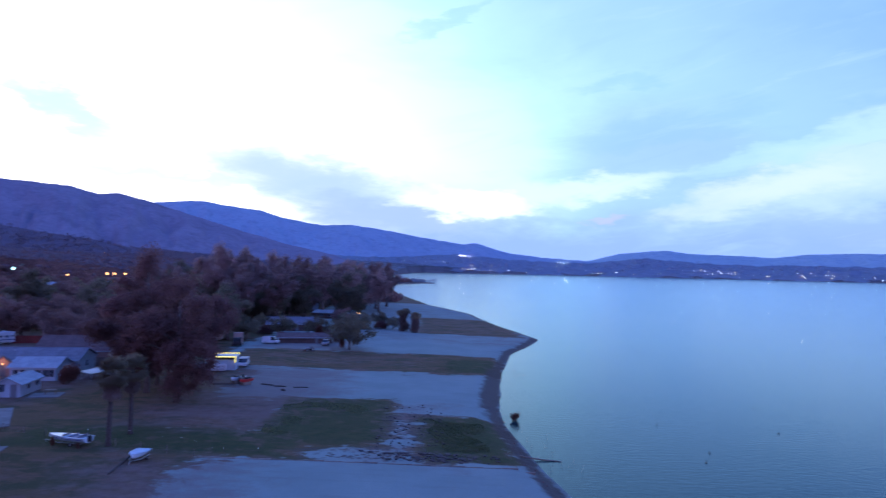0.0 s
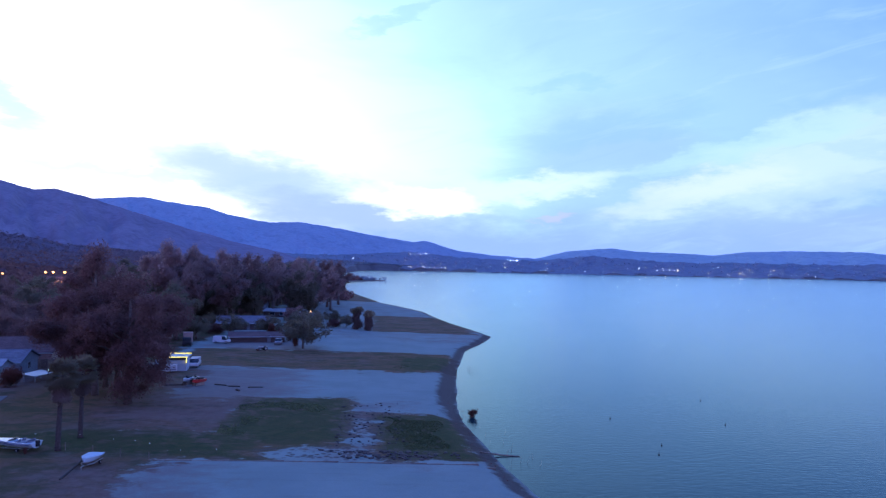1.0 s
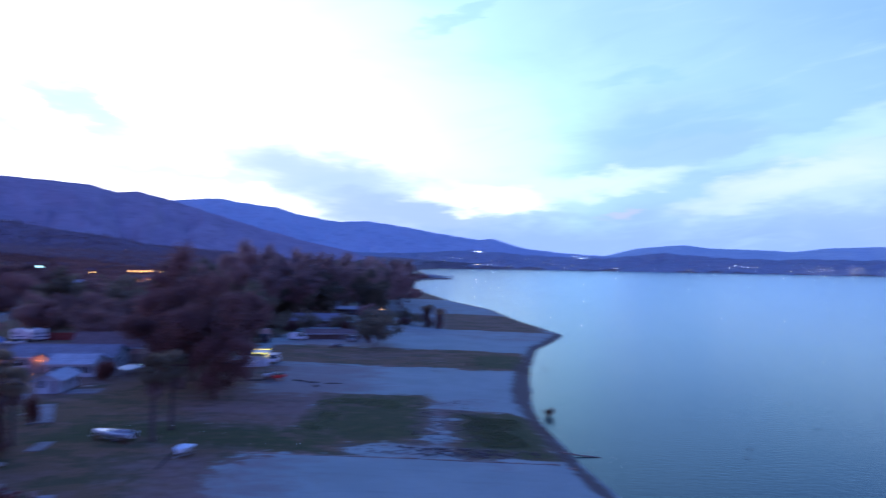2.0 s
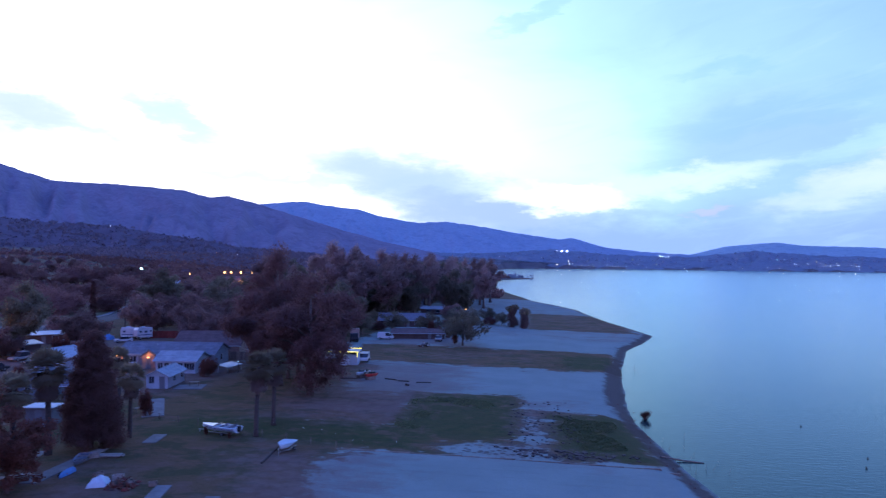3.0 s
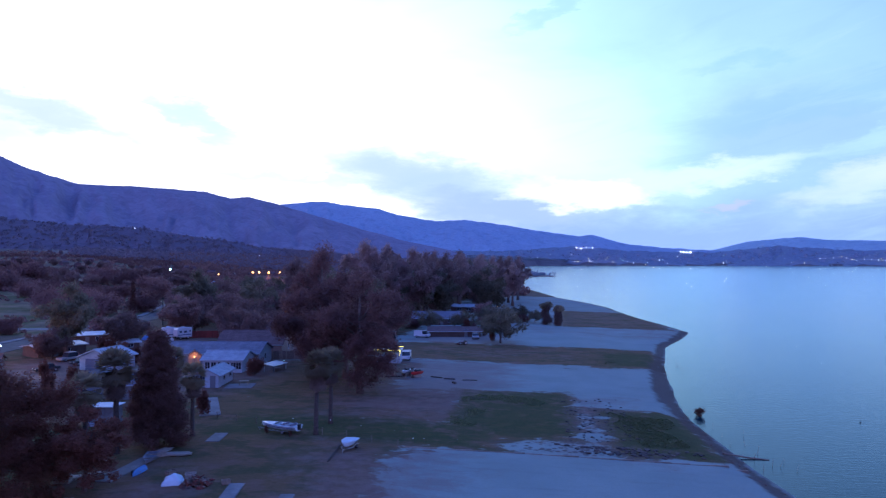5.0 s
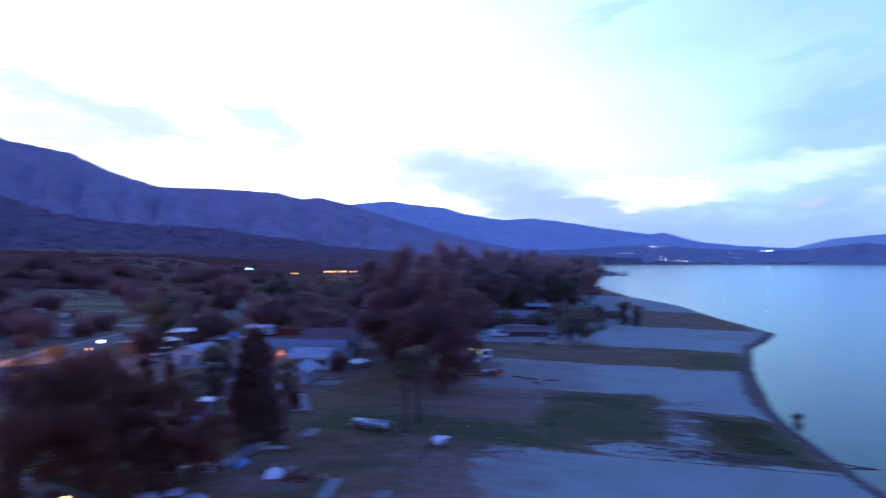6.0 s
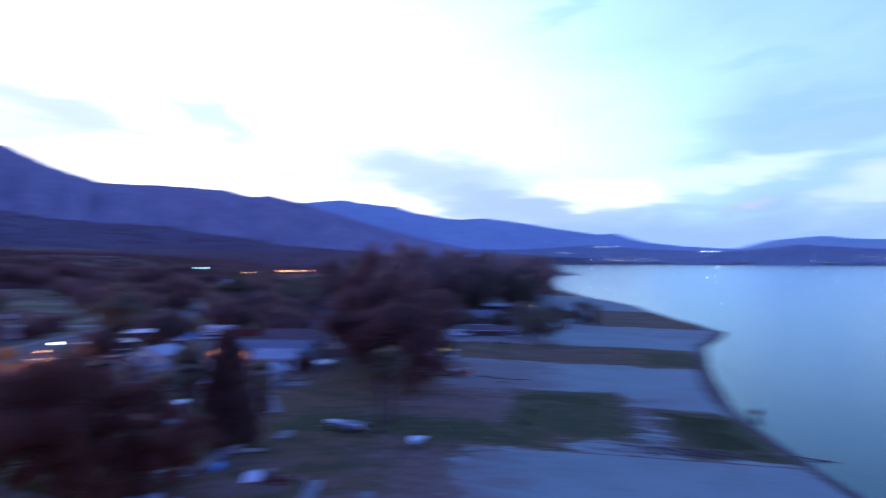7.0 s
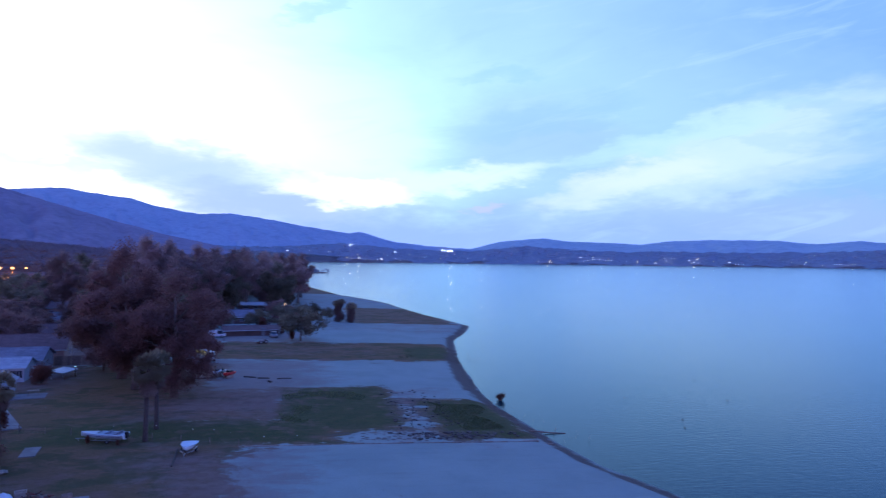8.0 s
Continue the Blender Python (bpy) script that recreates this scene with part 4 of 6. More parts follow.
def wood_size(x, y):
    """Taller towards the shore; low where the far lamps show over the tops."""
    s = RNG.uniform(0.55, 0.95) * (1.0 + 0.42 * min(1.0, max(0.0, (y - 190) / 110)))
    bearing = math.degrees(math.atan2(x + 9, y))
    if bearing < -19.5:
        s = min(s, (23.6 - (0.023 if bearing > -28 else 0.006) * y - 2.6) / 17.5)
    return s


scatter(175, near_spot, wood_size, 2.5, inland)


def flat_spot():
    y = 40 + 620 * RNG.random()
    return -152 - 0.2 * y - 330 * RNG.random() ** 1.3, y


def off_fields(x, y):
    field = (-250 < x < -162 and 205 < y < 275) or (-330 < x < -200 and 160 < y < 250) or (-300 < x < -190 and 285 < y < 360)
    return not field or RNG.random() < 0.12


kinds = [wood_c]
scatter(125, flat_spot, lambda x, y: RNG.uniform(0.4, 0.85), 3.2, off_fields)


thicket = stand(bush(23, 12.0, 6.2, 9000, 0.42, M_SCRUB), -227.3, 224.6, "wide dark thicket of brush on the dry flats", "thicket", 0, 1.15, group="brush thickets")
for x, y, wide in ((-352, 335, 17), (-272, 238, 21), (-169, 158, 13), (-178, 163, 12), (-157.4, 162.5, 8), (-162.8, 177, 10), (-298, 336, 21), (-318, 340, 22), (-126, 171, 12), (-158, 116, 11), (-166, 123, 14), (-297, 233, 18),
                   (-154.7, 140, 6), (-180, 246, 18), (-195, 254, 20), (-210, 258, 18), (-172, 262, 16), (-290, 441, 24), (-312, 441, 24), (-240, 300, 17), (-262, 310, 15), (-222, 320, 16), (-330, 280, 16), (-380, 300, 20),
                   (-360, 250, 20), (-168, 108, 13), (-176, 116, 12), (-250, 400, 20), (-350, 420, 26), (-400, 400, 26), (-430, 340, 24), (-205, 160, 12), (-222, 168, 12), (-240, 176, 14), (-262, 196, 14), (-215, 350, 20),
                   (-185, 150, 13), (-178, 140, 12), (-192, 138, 13), (-172, 130, 10), (-150, 104, 8), (-160, 128, 9), (-143, 88, 7), (-152, 96, 9), (-149, 118, 6), (-165, 104, 10), (-203, 150, 13), (-214, 142, 14), (-198, 126, 12), (-180, 330, 18), (-186, 176, 10), (-194, 172, 11), (-17.5, 237, 5.5), (-24, 233, 5), (-30.5, 224, 5), (-34, 216, 4.5), (-51, 210, 6)):
    again(thicket, x, y, 61 * wide + x, wide / 12.0)


def scrub(name, count, x0, x1, y0, y1, size, label, keep, polar=False, mat=M_SCRUB):
    """Low brush that nobody could count."""
    rng = np.random.default_rng(count)
    x, y = rng.uniform(x0, x1, count), rng.uniform(y0, y1, count)
    if polar:
        bearing, reach = np.radians(x), y
        x, y = -12 + reach * np.sin(bearing), -2 + reach * np.cos(bearing)
    ok = keep(x, y)
    x, y = x[ok], y[ok]
    z = ground_height(x, y)
    s = rng.uniform(0.5, 1.5, len(x)) * size
    per = 26
    u = rng.normal(size=(len(x), per, 3))
    u /= np.linalg.norm(u, axis=2)[..., None]
    u[..., 2] = np.abs(u[..., 2]) * 0.8
    p = (np.stack([x, y, z], -1)[:, None] + u * (s[:, None, None] * rng.uniform(0.5, 1.0, (len(x), per, 1)))).reshape(-1, 3)
    v, f = leaf_quads(p, u.reshape(-1, 3) + rng.normal(scale=0.5, size=(len(p), 3)), 0.55 * size, rng)
    return tagged(mesh_object(name, v.tolist(), f.tolist(), mat), label, "scrub", kind="stuff")


def on_flats(x, y):
    return (shore_distance(x, y) > 60) & (line_distance(x, y, ROAD) > 9) & (x < -95 - 0.1 * y) & (wobble(x, y, 26.0, 3.0) > -0.15)


scrub("scrub", 7000, -700, -90, 30, 860, 1.5, "low dark brush scattered over the dry flats", on_flats)
scrub("hedgerows", 3600, -760, -100, 60, 900, 3.4, "dark belts of trees between the fields", lambda x, y: (line_distance(x, y, ROAD) > 16) & (x < -150 - 0.1 * y) & (np.abs(wobble(x * 0.35, y, 34.0, 5.0)) < 0.16))
def ragged(x0, x1, y0, y1):
    """Keeps weeds in uneven patches that thin out towards the edges of a lot."""
    def keep(x, y):
        edge = np.minimum(np.minimum(x - x0, x1 - x), np.minimum(y - y0, y1 - y)) + 1.4 * wobble(x, y, 2.1, 3.0)
        share = smooth01(edge, 0.0, 3.5) * smooth01(wobble(x, y, 5.4, 2.0) + 0.6 * wobble(x, y, 1.9, 1.0), -0.9, 1.3)
        return np.random.default_rng(len(x)).random(len(x)) < share
    return keep


for x0, x1, y0, y1, count in ((-2.4, 8.0, 82, 102.5, 2600), (-24.5, -8.8, 87, 113.5, 3200), (0, 13, 149, 172, 420)):
    scrub("weeds", count, x0, x1, y0, y1, 0.15, "low green weeds growing in patches on the lots", ragged(x0, x1, y0, y1), mat=M_WEED)
scrub("far_woods", 5200, -560, -20, 420, 1400, 5.0, "distant dark treetops along the lake shore", lambda x, y: (shore_distance(x, y) > 14) & (x > -0.62 * y + 40))
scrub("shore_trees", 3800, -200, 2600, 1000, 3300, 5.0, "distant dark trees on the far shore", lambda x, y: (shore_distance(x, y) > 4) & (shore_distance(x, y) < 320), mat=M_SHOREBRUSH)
scrub("shore_weeds", 300, -10, 12, 60, 120, 0.16, "small weeds and dead stalks along the waterline", lambda x, y: np.abs(shore_distance(x, y)) < 2.2)
scrub("far_scrub", 7000, -62, -14, 430, 980, 3.4, "dark brush on the rising flats below the mountains", lambda x, y: (shore_distance(x, y) > 40) & (wobble(x, y, 60.0, 1.0) > -0.35), polar=True)

scrub("far_brush", 6000, -36, -5, 930, 2300, 6.5, "hazy brush on the far lake plain", lambda x, y: shore_distance(x, y) > 20, polar=True, mat=M_HILLBRUSH)


def hillside_brush(slope, count, size, reach, seed, mat=M_HILLBRUSH):
    """Brush over a mountain side, too far off to count."""
    rng = np.random.default_rng(seed)
    co = np.empty(len(slope.data.vertices) * 3)
    slope.data.vertices.foreach_get("co", co)
    co = co.reshape(-1, 3)
    co = co[np.hypot(co[:, 0], co[:, 1]) < reach]
    base = co[rng.integers(0, len(co), count)] + rng.normal(scale=(9, 9, 0.5), size=(count, 3))
    u = rng.normal(size=(count, 14, 3))
    u /= np.linalg.norm(u, axis=2)[..., None]
    u[..., 2] = np.abs(u[..., 2])
    p = (base[:, None] + u * (size * rng.uniform(0.4, 1.3, (count, 1, 1)))).reshape(-1, 3)
    v, f = leaf_quads(p, u.reshape(-1, 3) + rng.normal(scale=0.4, size=(len(p), 3)), size * 0.8, rng)
    return tagged(mesh_object("hillside_brush", v.tolist(), f.tolist(), mat), "dark brush scattered over the mountain side", "brush", kind="stuff")


hillside_brush(SLOPES[4], 6500, 3.4, 1700, 3)
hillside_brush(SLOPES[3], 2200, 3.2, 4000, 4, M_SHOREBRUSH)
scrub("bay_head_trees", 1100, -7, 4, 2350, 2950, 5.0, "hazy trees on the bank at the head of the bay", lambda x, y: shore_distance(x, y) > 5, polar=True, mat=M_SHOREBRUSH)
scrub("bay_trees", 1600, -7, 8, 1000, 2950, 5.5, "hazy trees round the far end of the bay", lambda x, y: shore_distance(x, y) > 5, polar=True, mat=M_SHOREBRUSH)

# ---- buildings ----
def gable_house(name, x, y, turn, lx, ly, wall_h, rise, wall, roof, label, windows=(), door=None, over=0.45, garage=None, category="house", group="", near=False):
    """A house with its ridge along its own x. windows: side (s, n, e, w), place along the wall, width, sill, height, lit."""
    g = height(x, y)
    root = thing(name, pose(x, y, g - 0.05, 0, 0, turn), label, category, group)
    a, b, t = lx / 2, ly / 2, 0.18
    walls = B()
    prism(walls, [(-b, -0.4), (b, -0.4), (b, wall_h), (0, wall_h + rise), (-b, wall_h)], "x", -a, a)
    wall_ob = part("wall", walls, wall, root)
    for s in (-1, 1):
        bm = B()
        lo = wall_h - rise * over / b
        outline = [(s * (b + over), lo + 0.03), (0, wall_h + rise + 0.03), (0, wall_h + rise + 0.21), (s * (b + over), lo + 0.17)]
        prism(bm, outline, "x", -a - over, a + over)
        part("roof", bm, roof, root)
        # courses of shingle butts
        for k in range(1, int(b / 0.6) + 1) if near else ():
            f = k / (int(b / 0.6) + 1)
            yy, zz = s * (b + over) * (1 - f), lo + 0.17 + (wall_h + rise + 0.04 - lo) * f
            bm = B()
            box(bm, -a - over, yy - 0.03, zz - 0.03, a + over, yy + 0.03, zz + 0.018)
            part("shingle_course", bm, roof, root)
        bm = B()
        box(bm, -a - over, s * (b + over) - 0.02, lo - 0.02, a + over, s * (b + over) + 0.05, lo + 0.15)
        part("fascia", bm, M_TRIM, root)
    bm = B()
    box(bm, -a - over, -0.14, wall_h + rise + 0.16, a + over, 0.14, wall_h + rise + 0.26, 0.03)
    part("ridge_cap", bm, roof, root)
    for side, at, w, sill, h, lit in windows:
        m = {"s": pose(at, -b, sill), "n": pose(at, b, sill, 0, 0, 180), "e": pose(a, at, sill, 0, 0, 90), "w": pose(-a, at, sill, 0, 0, -90)}[side]
        window = new("window")
        window.parent, window.matrix_basis = root, m
        bm = B()
        box(bm, -w / 2 - 0.08, -0.06, -0.08, w / 2 + 0.08, 0.02, 0.0)
        box(bm, -w / 2 - 0.08, -0.06, h, w / 2 + 0.08, 0.02, h + 0.08)
        box(bm, -w / 2 - 0.08, -0.06, 0.0, -w / 2, 0.02, h)
        box(bm, w / 2, -0.06, 0.0, w / 2 + 0.08, 0.02, h)
        box(bm, -0.03, -0.05, 0.0, 0.03, 0.02, h)
        part("frame", bm, M_TRIM, window)
        bm = B()
        box(bm, -w / 2, -0.03, 0.0, w / 2, 0.01, h)
        part("pane", bm, M_WARMGLASS if lit else M_GLASS, window)
    if door is not None:
        side, at = door
        m = {"s": pose(at, -b, 0), "n": pose(at, b, 0, 0, 0, 180), "e": pose(a, at, 0, 0, 0, 90), "w": pose(-a, at, 0, 0, 0, -90)}[side]
        bm = B()
        box(bm, -0.46, -0.05, 0.02, 0.46, 0.02, 2.05, 0.01, m)
        d = part("door", bm, M_DOOR, root)
        bm = B()
        box(bm, 0.33, -0.10, 0.98, 0.38, -0.05, 1.06, 0.01, m)
        part("handle", bm, M_STEEL, d)
    if garage is not None:
        side, at, w = garage
        m = {"s": pose(at, -b, 0), "n": pose(at, b, 0, 0, 0, 180), "e": pose(a, at, 0, 0, 0, 90), "w": pose(-a, at, 0, 0, 0, -90)}[side]
        gd = new("garage_door")
        gd.parent, gd.matrix_basis = root, m
        for k in range(4):
            bm = B()
            box(bm, -w / 2, -0.07, 0.02 + 0.56 * k, w / 2, 0.02, 0.56 * (k + 1), 0.02)
            part("panel", bm, M_GARAGE, gd)
    return root


def roof_vents(root, spots):
    for x, y, z in spots:
        bm = B()
        tube(bm, [(x, y, z - 0.3), (x, y, z + 0.5)], [0.09, 0.09], 8)
        part("vent_pipe", bm, M_STEEL, root)


W = lambda side, at, w=1.2, sill=0.95, h=1.1, lit=False: (side, at, w, sill, h, lit)
back_house = gable_house("house", -77.5, 134.0, 6, 19.0, 9.0, 2.6, 1.6, M_STUCCO, M_ROOF_BLUE, "long white stucco house with blue-grey shingle roof", [W("s", -6.5), W("s", -3.5), W("s", 7.5), W("e", 0)], ("s", -5.0), near=True)
roof_vents(back_house, [(-3, -1.4, 3.7), (4.5, 1.2, 3.8)])
gable_house("house", -71.6, 125.7, 4, 7.6, 6.4, 2.4, 1.2, M_WHITE, M_ROOF_LIGHT, "white house wing with pale shingle roof and row of windows", [W("s", k, 0.9, 0.7, 1.2) for k in (-2.9, -1.7, -0.4, 0.9, 2.1, 3.1)] + [W("e", 0.5, 1.0)], None, near=True)
porch = gable_house("cottage", -67.2, 111.2, 98, 7.8, 3.5, 2.1, 0.85, M_WHITE, M_ROOF_LIGHT, "narrow white cottage with pale roof by the lawn", [W("s", 2.4, 0.9), W("s", -1.0, 0.9), W("n", 0.9, 0.9), W("w", 0.9, 0.8)], ("w", -0.8), category="cottage", near=True)
for x, y in ((-86.6, 128.4), (-79.6, 127.6)):
    gable_house("entrance_porch", x, y, -62, 2.2, 2.3, 2.5, 0.8, M_TAN, M_ROOF_BROWN, "small gabled entrance porch lit orange by a lamp", [], ("e", 0.0), over=0.25, category="porch", group="entrance porches")
gable_house("house", -76.0, 149.0, 10, 14.0, 13.0, 2.8, 2.4, M_TAN, M_ROOF_BROWN, "tan house with broad brown shingle roof", [W("s", -4), W("s", 0), W("s", 4), W("e", 2)], ("s", 2.0), near=True)
gable_house("house", -80.5, 177.0, 14, 11.0, 8.0, 2.8, 1.9, M_TAN, M_ROOF_BROWN, "low tan house half hidden by trees", [W("s", -3), W("s", 2)], None)
gable_house("garage", -96.0, 124.4, -98, 6.4, 7.4, 2.6, 1.35, M_STUCCO, M_ROOF_LIGHT, "pale detached garage with light roof and panelled door", [], None, garage=("e", -0.6, 3.4), category="garage")
gable_house("house", -45.5, 226.0, 6, 15.0, 8.0, 2.4, 1.7, M_DARKWALL, M_ROOF_BLUE, "low dark lakeside house with blue-grey roof", [W("s", -4.6, 1.2), W("s", -1.5), W("s", 4.4, 1.4)], ("s", 1.6), over=0.8)
gable_house("boat_store", -35.6, 191.6, 9, 14.2, 6.0, 1.6, 0.8, M_DARKWALL, M_ROOF_BROWN, "long dark timber store with low brown roof", [], ("s", 3.0), over=0.6, category="store")
gable_house("house", -39.0, 279.0, -14, 15.0, 8.0, 2.3, 0.8, M_DARKWALL, M_ROOF_LIGHT, "low dark lakeside house with pale roof among trees", [W("s", -4, 1.8), W("s", 0, 1.8), W("s", 4, 1.6)], None)
gable_house("kiosk", -116.3, 118.0, 25, 4.2, 3.6, 2.3, 0.9, M_TAN, M_ROOF_BROWN, "small roadside cottage lit by an orange porch light", [W("s", 0.0, 1.0, lit=True)], ("e", 0.0), category="cottage")
gable_house("house", -65.5, 195.0, 10, 12, 8, 2.8, 1.9, M_TAN, M_ROOF_BROWN, "brown-roofed house under trees", [W("s", 0), W("s", 3)])
gable_house("house", -95.0, 211.0, 14, 12, 8, 2.8, 1.9, M_STUCCO, M_ROOF_BLUE, "grey-roofed house under trees", [W("s", 0), W("s", 3)])
gable_house("hall", -171.0, 398.0, 14, 26.0, 10.0, 9.5, 2.0, M_TAN, M_ROOF_BROWN, "tall tan hall lit orange by a row of lamps", [W("s", k, 1.6, 5.5, 1.6, True) for k in (-8, 0, 8)], category="hall")
# scattered roofs further off
for x, y, turn, kind in ((-110, 260, 10, 0), (-95, 300, 25, 1), (-60, 330, 5, 1), (-130, 330, 30, 0), (-50, 420, 0, 1), (-150, 380, 12, 1), (-178, 396, 12, 1), (-120, 430, 5, 0), (-205, 430, 20, 1), (-82, 470, 0, 0),
                         (-250, 470, 10, 1), (-160, 500, 0, 1), (-220, 540, 10, 0), (-75, 560, 0, 1)):
    gable_house("house", x, y, turn, 13, 8, 3.0, 1.9, (M_TAN, M_STUCCO)[kind], (M_ROOF_BROWN, M_ROOF_LIGHT)[kind], ("tan house with brown roof among trees", "pale stucco house with light roof among trees")[kind],
                [W("s", -3, 1.4), W("s", 2, 1.4)], None, group="neighbourhood houses")


def open_roof(name, x, y, turn, lx, ly, h, label, sheets=6, slope=0.35):
    """A carport: posts, beams and a metal deck of single sheets."""
    root = thing(name, pose(x, y, height(x, y), 0, 0, turn), label, "carport")
    for px in (-lx / 2 + 0.3, lx / 2 - 0.3):
        for py in (-ly / 2 + 0.3, ly / 2 - 0.3):
            bm = B()
            box(bm, px - 0.06, py - 0.06, -0.3, px + 0.06, py + 0.06, h + slope * (py / ly), 0.01)
            part("post", bm, M_STEEL, root)
    for py in (-ly / 2 + 0.3, ly / 2 - 0.3):
        bm = B()
        z = h + slope * (py / ly)
        box(bm, -lx / 2, py - 0.05, z - 0.16, lx / 2, py + 0.05, z)
        part("beam", bm, M_STEEL, root)
    for k in range(sheets):
        x0 = -lx / 2 + lx * k / sheets
        bm = B()
        prism(bm, [(-ly / 2, h - slope / 2 + 0.02), (ly / 2, h + slope / 2 + 0.02), (ly / 2, h + slope / 2 + 0.07), (-ly / 2, h - slope / 2 + 0.07)], "x", x0 + 0.012, x0 + lx / sheets - 0.012)
        part("roof_sheet", bm, M_ROOF_METAL, root)
    return root


for x, y, turn, lx, ly, h in ((-125.0, 161.5, 40, 11.0, 7.4, 2.4), (-120.2, 141.4, 64, 10.4, 7.0, 2.1), (-109.5, 150.4, 45, 6.0, 6.0, 2.0)):
    gable_house("workshop", x, y, turn, lx, ly, h, 0.4, M_DARKWALL, M_ROOF_METAL, "low dark workshop with flat pale metal roof", [W("s", 1.0, 1.2)], ("s", -1.5), category="workshop", group="low workshops")
gable_house("roadside_store", -113.6, 98.4, 45, 7.6, 5.0, 2.2, 0.6, M_GREYWALL, M_ROOF_BROWN, "low roadside building with dark roof and lit window", [W("s", -0.9, 0.7, lit=True), W("s", 2.4, 0.9)], ("s", 0.9), category="building")
gable_house("cottage", -81.0, 99.5, 100, 5.5, 4.6, 2.4, 1.5, M_GREYWALL, M_ROOF_BLUE, "small blue-grey gabled cottage between palms", [W("w", 0.9, 0.8)], ("w", -0.9), category="cottage")
gable_house("cottage", -74.0, 99.0, 20, 4.5, 4.0, 2.4, 1.2, M_GREYWALL, M_ROOF_BLUE, "blue-grey garden cottage behind the conifer", [W("s", 0.8, 0.8)], ("s", -0.9), category="cottage")
open_roof("carport", -62.6, 126.6, 80, 5.0, 2.6, 1.2, "low white lean-to cover beside the house", sheets=5)
garden_shed = thing("garden_shed", pose(-68.3, 82.4, height(-68.3, 82.4), 0, 0, 6), "grey garden shed with flat white roof and pale plinth", "shed")
for pname, c, mat in (("wall", (-1.7, -1.2, -0.2, 1.7, 1.2, 2.3), M_CONCRETE), ("roof", (-2.0, -1.5, 2.3, 2.0, 1.5, 2.42), M_WHITE), ("plinth", (-1.76, -1.9, -0.2, 1.76, -1.22, 0.35), M_STUCCO), ("door", (-0.45, -1.25, 0.36, 0.45, -1.21, 2.1), M_DOOR)):
    bm = B()
    box(bm, *c, 0.02)
    part(pname, bm, mat, garden_shed)


def lit_store():
    """The open shed outlined with yellow string lights."""
    root = thing("shed", pose(-43.6, 140.2, height(-43.6, 140.2), 0, 0, 4), "white boat shed outlined with yellow string lights", "shed")
    for name, c in (("side_wall", (-2.9, -1.6, -0.2, -2.75, 1.6, 2.6)), ("side_wall", (2.75, -1.6, -0.2, 2.9, 1.6, 2.6)), ("back_wall", (-2.9, 1.6, -0.2, 2.9, 1.75, 2.6)), ("front_panel", (-2.75, -1.68, -0.2, 2.75, -1.6, 2.1)),
                    ("roof", (-3.2, -2.0, 2.6, 3.2, 2.0, 2.78))):
        bm = B()
        box(bm, *c, 0.02)
        part(name, bm, M_WHITE, root)
    for pts in ([(-3.2, -2.05, 2.7), (3.2, -2.05, 2.7)], [(-3.2, 2.05, 2.95), (3.2, 2.05, 2.95)], [(2.9, -1.75, 1.6), (2.9, -1.75, 2.6)]):
        bm = B()
        tube(bm, pts, [0.05, 0.05], 6)
        part("string_light", bm, M_LED, root)
    return root


lit_store()

# ---- paving ----
def ribbon(name, pts, half, lift, mat, label, category, side=0.0, thick=0.12):
    """A strip of paving that follows the ground."""
    pts = [Vector((*p, 0)) for p in pts]
    rows = []
    for a, b in zip(pts, pts[1:]):
        n = max(2, int((b - a).length / 4))
        rows += [a.lerp(b, k / n) for k in range(n)]
    rows.append(pts[-1])
    bm = B()
    last = None
    for i, p in enumerate(rows):
        d = (rows[min(i + 1, len(rows) - 1)] - rows[max(i - 1, 0)]).normalized()
        s = Vector((d.y, -d.x, 0))
        l, r = p + s * (side - half), p + s * (side + half)
        z = max(height(l.x, l.y), height(r.x, r.y)) + lift
        now = [bm.verts.new((l.x, l.y, z - thick - 0.3)), bm.verts.new((l.x, l.y, z)), bm.verts.new((r.x, r.y, z)), bm.verts.new((r.x, r.y, z - thick - 0.3))]
        if last:
            for k in range(3):
                bm.faces.new((last[k], last[k + 1], now[k + 1], now[k]))
        last = now
    return tagged(part(name, bm, mat), label, category, kind="structure")


M_ASPHALT = material("asphalt", (0.075, 0.07, 0.076), 0.85, grain=0.2, scale=5.0, blotch=0.2, bump=0.2)
ribbon("road", ROAD, 4.6, 0.10, M_ASPHALT, "two-lane asphalt road through the neighbourhood", "road")
ribbon("pavement", ROAD, 1.1, 0.24, M_CONCRETE, "pale concrete pavement along the road", "pavement", side=-6.2)
ribbon("side_road", [(-149, 196), (-170, 190), (-205, 182), (-260, 168)], 3.2, 0.09, M_CONCRETE, "pale side road joining the main road", "road")
ribbon("driveway", [(-90, 84), (-104, 90), (-119, 92)], 5.0, 0.06, M_ASPHALT, "wide asphalt driveway off the road", "driveway")
ribbon("driveway_lane", [(-60, 50), (-72, 53.5), (-84, 58)], 2.2, 0.05, M_CONCRETE, "concrete lane beside the lawn", "driveway")


def slab(x, y, turn, lx, ly, label="flat concrete pad in the grass"):
    root = thing("concrete_pad", pose(x, y, height(x, y), 0, 0, turn), label, "concrete pad", "concrete pads")
    bm = B()
    box(bm, -lx / 2, -ly / 2, -0.3, lx / 2, ly / 2, 0.10, 0.02)
    part("pad", bm, M_CONCRETE, root)


slab(-50.5, 77.4, 100, 3.9, 1.6)
slab(-40.2, 58.8, 101, 5.5, 1.4)
slab(-34.8, 58.2, 100, 2.8, 1.25)
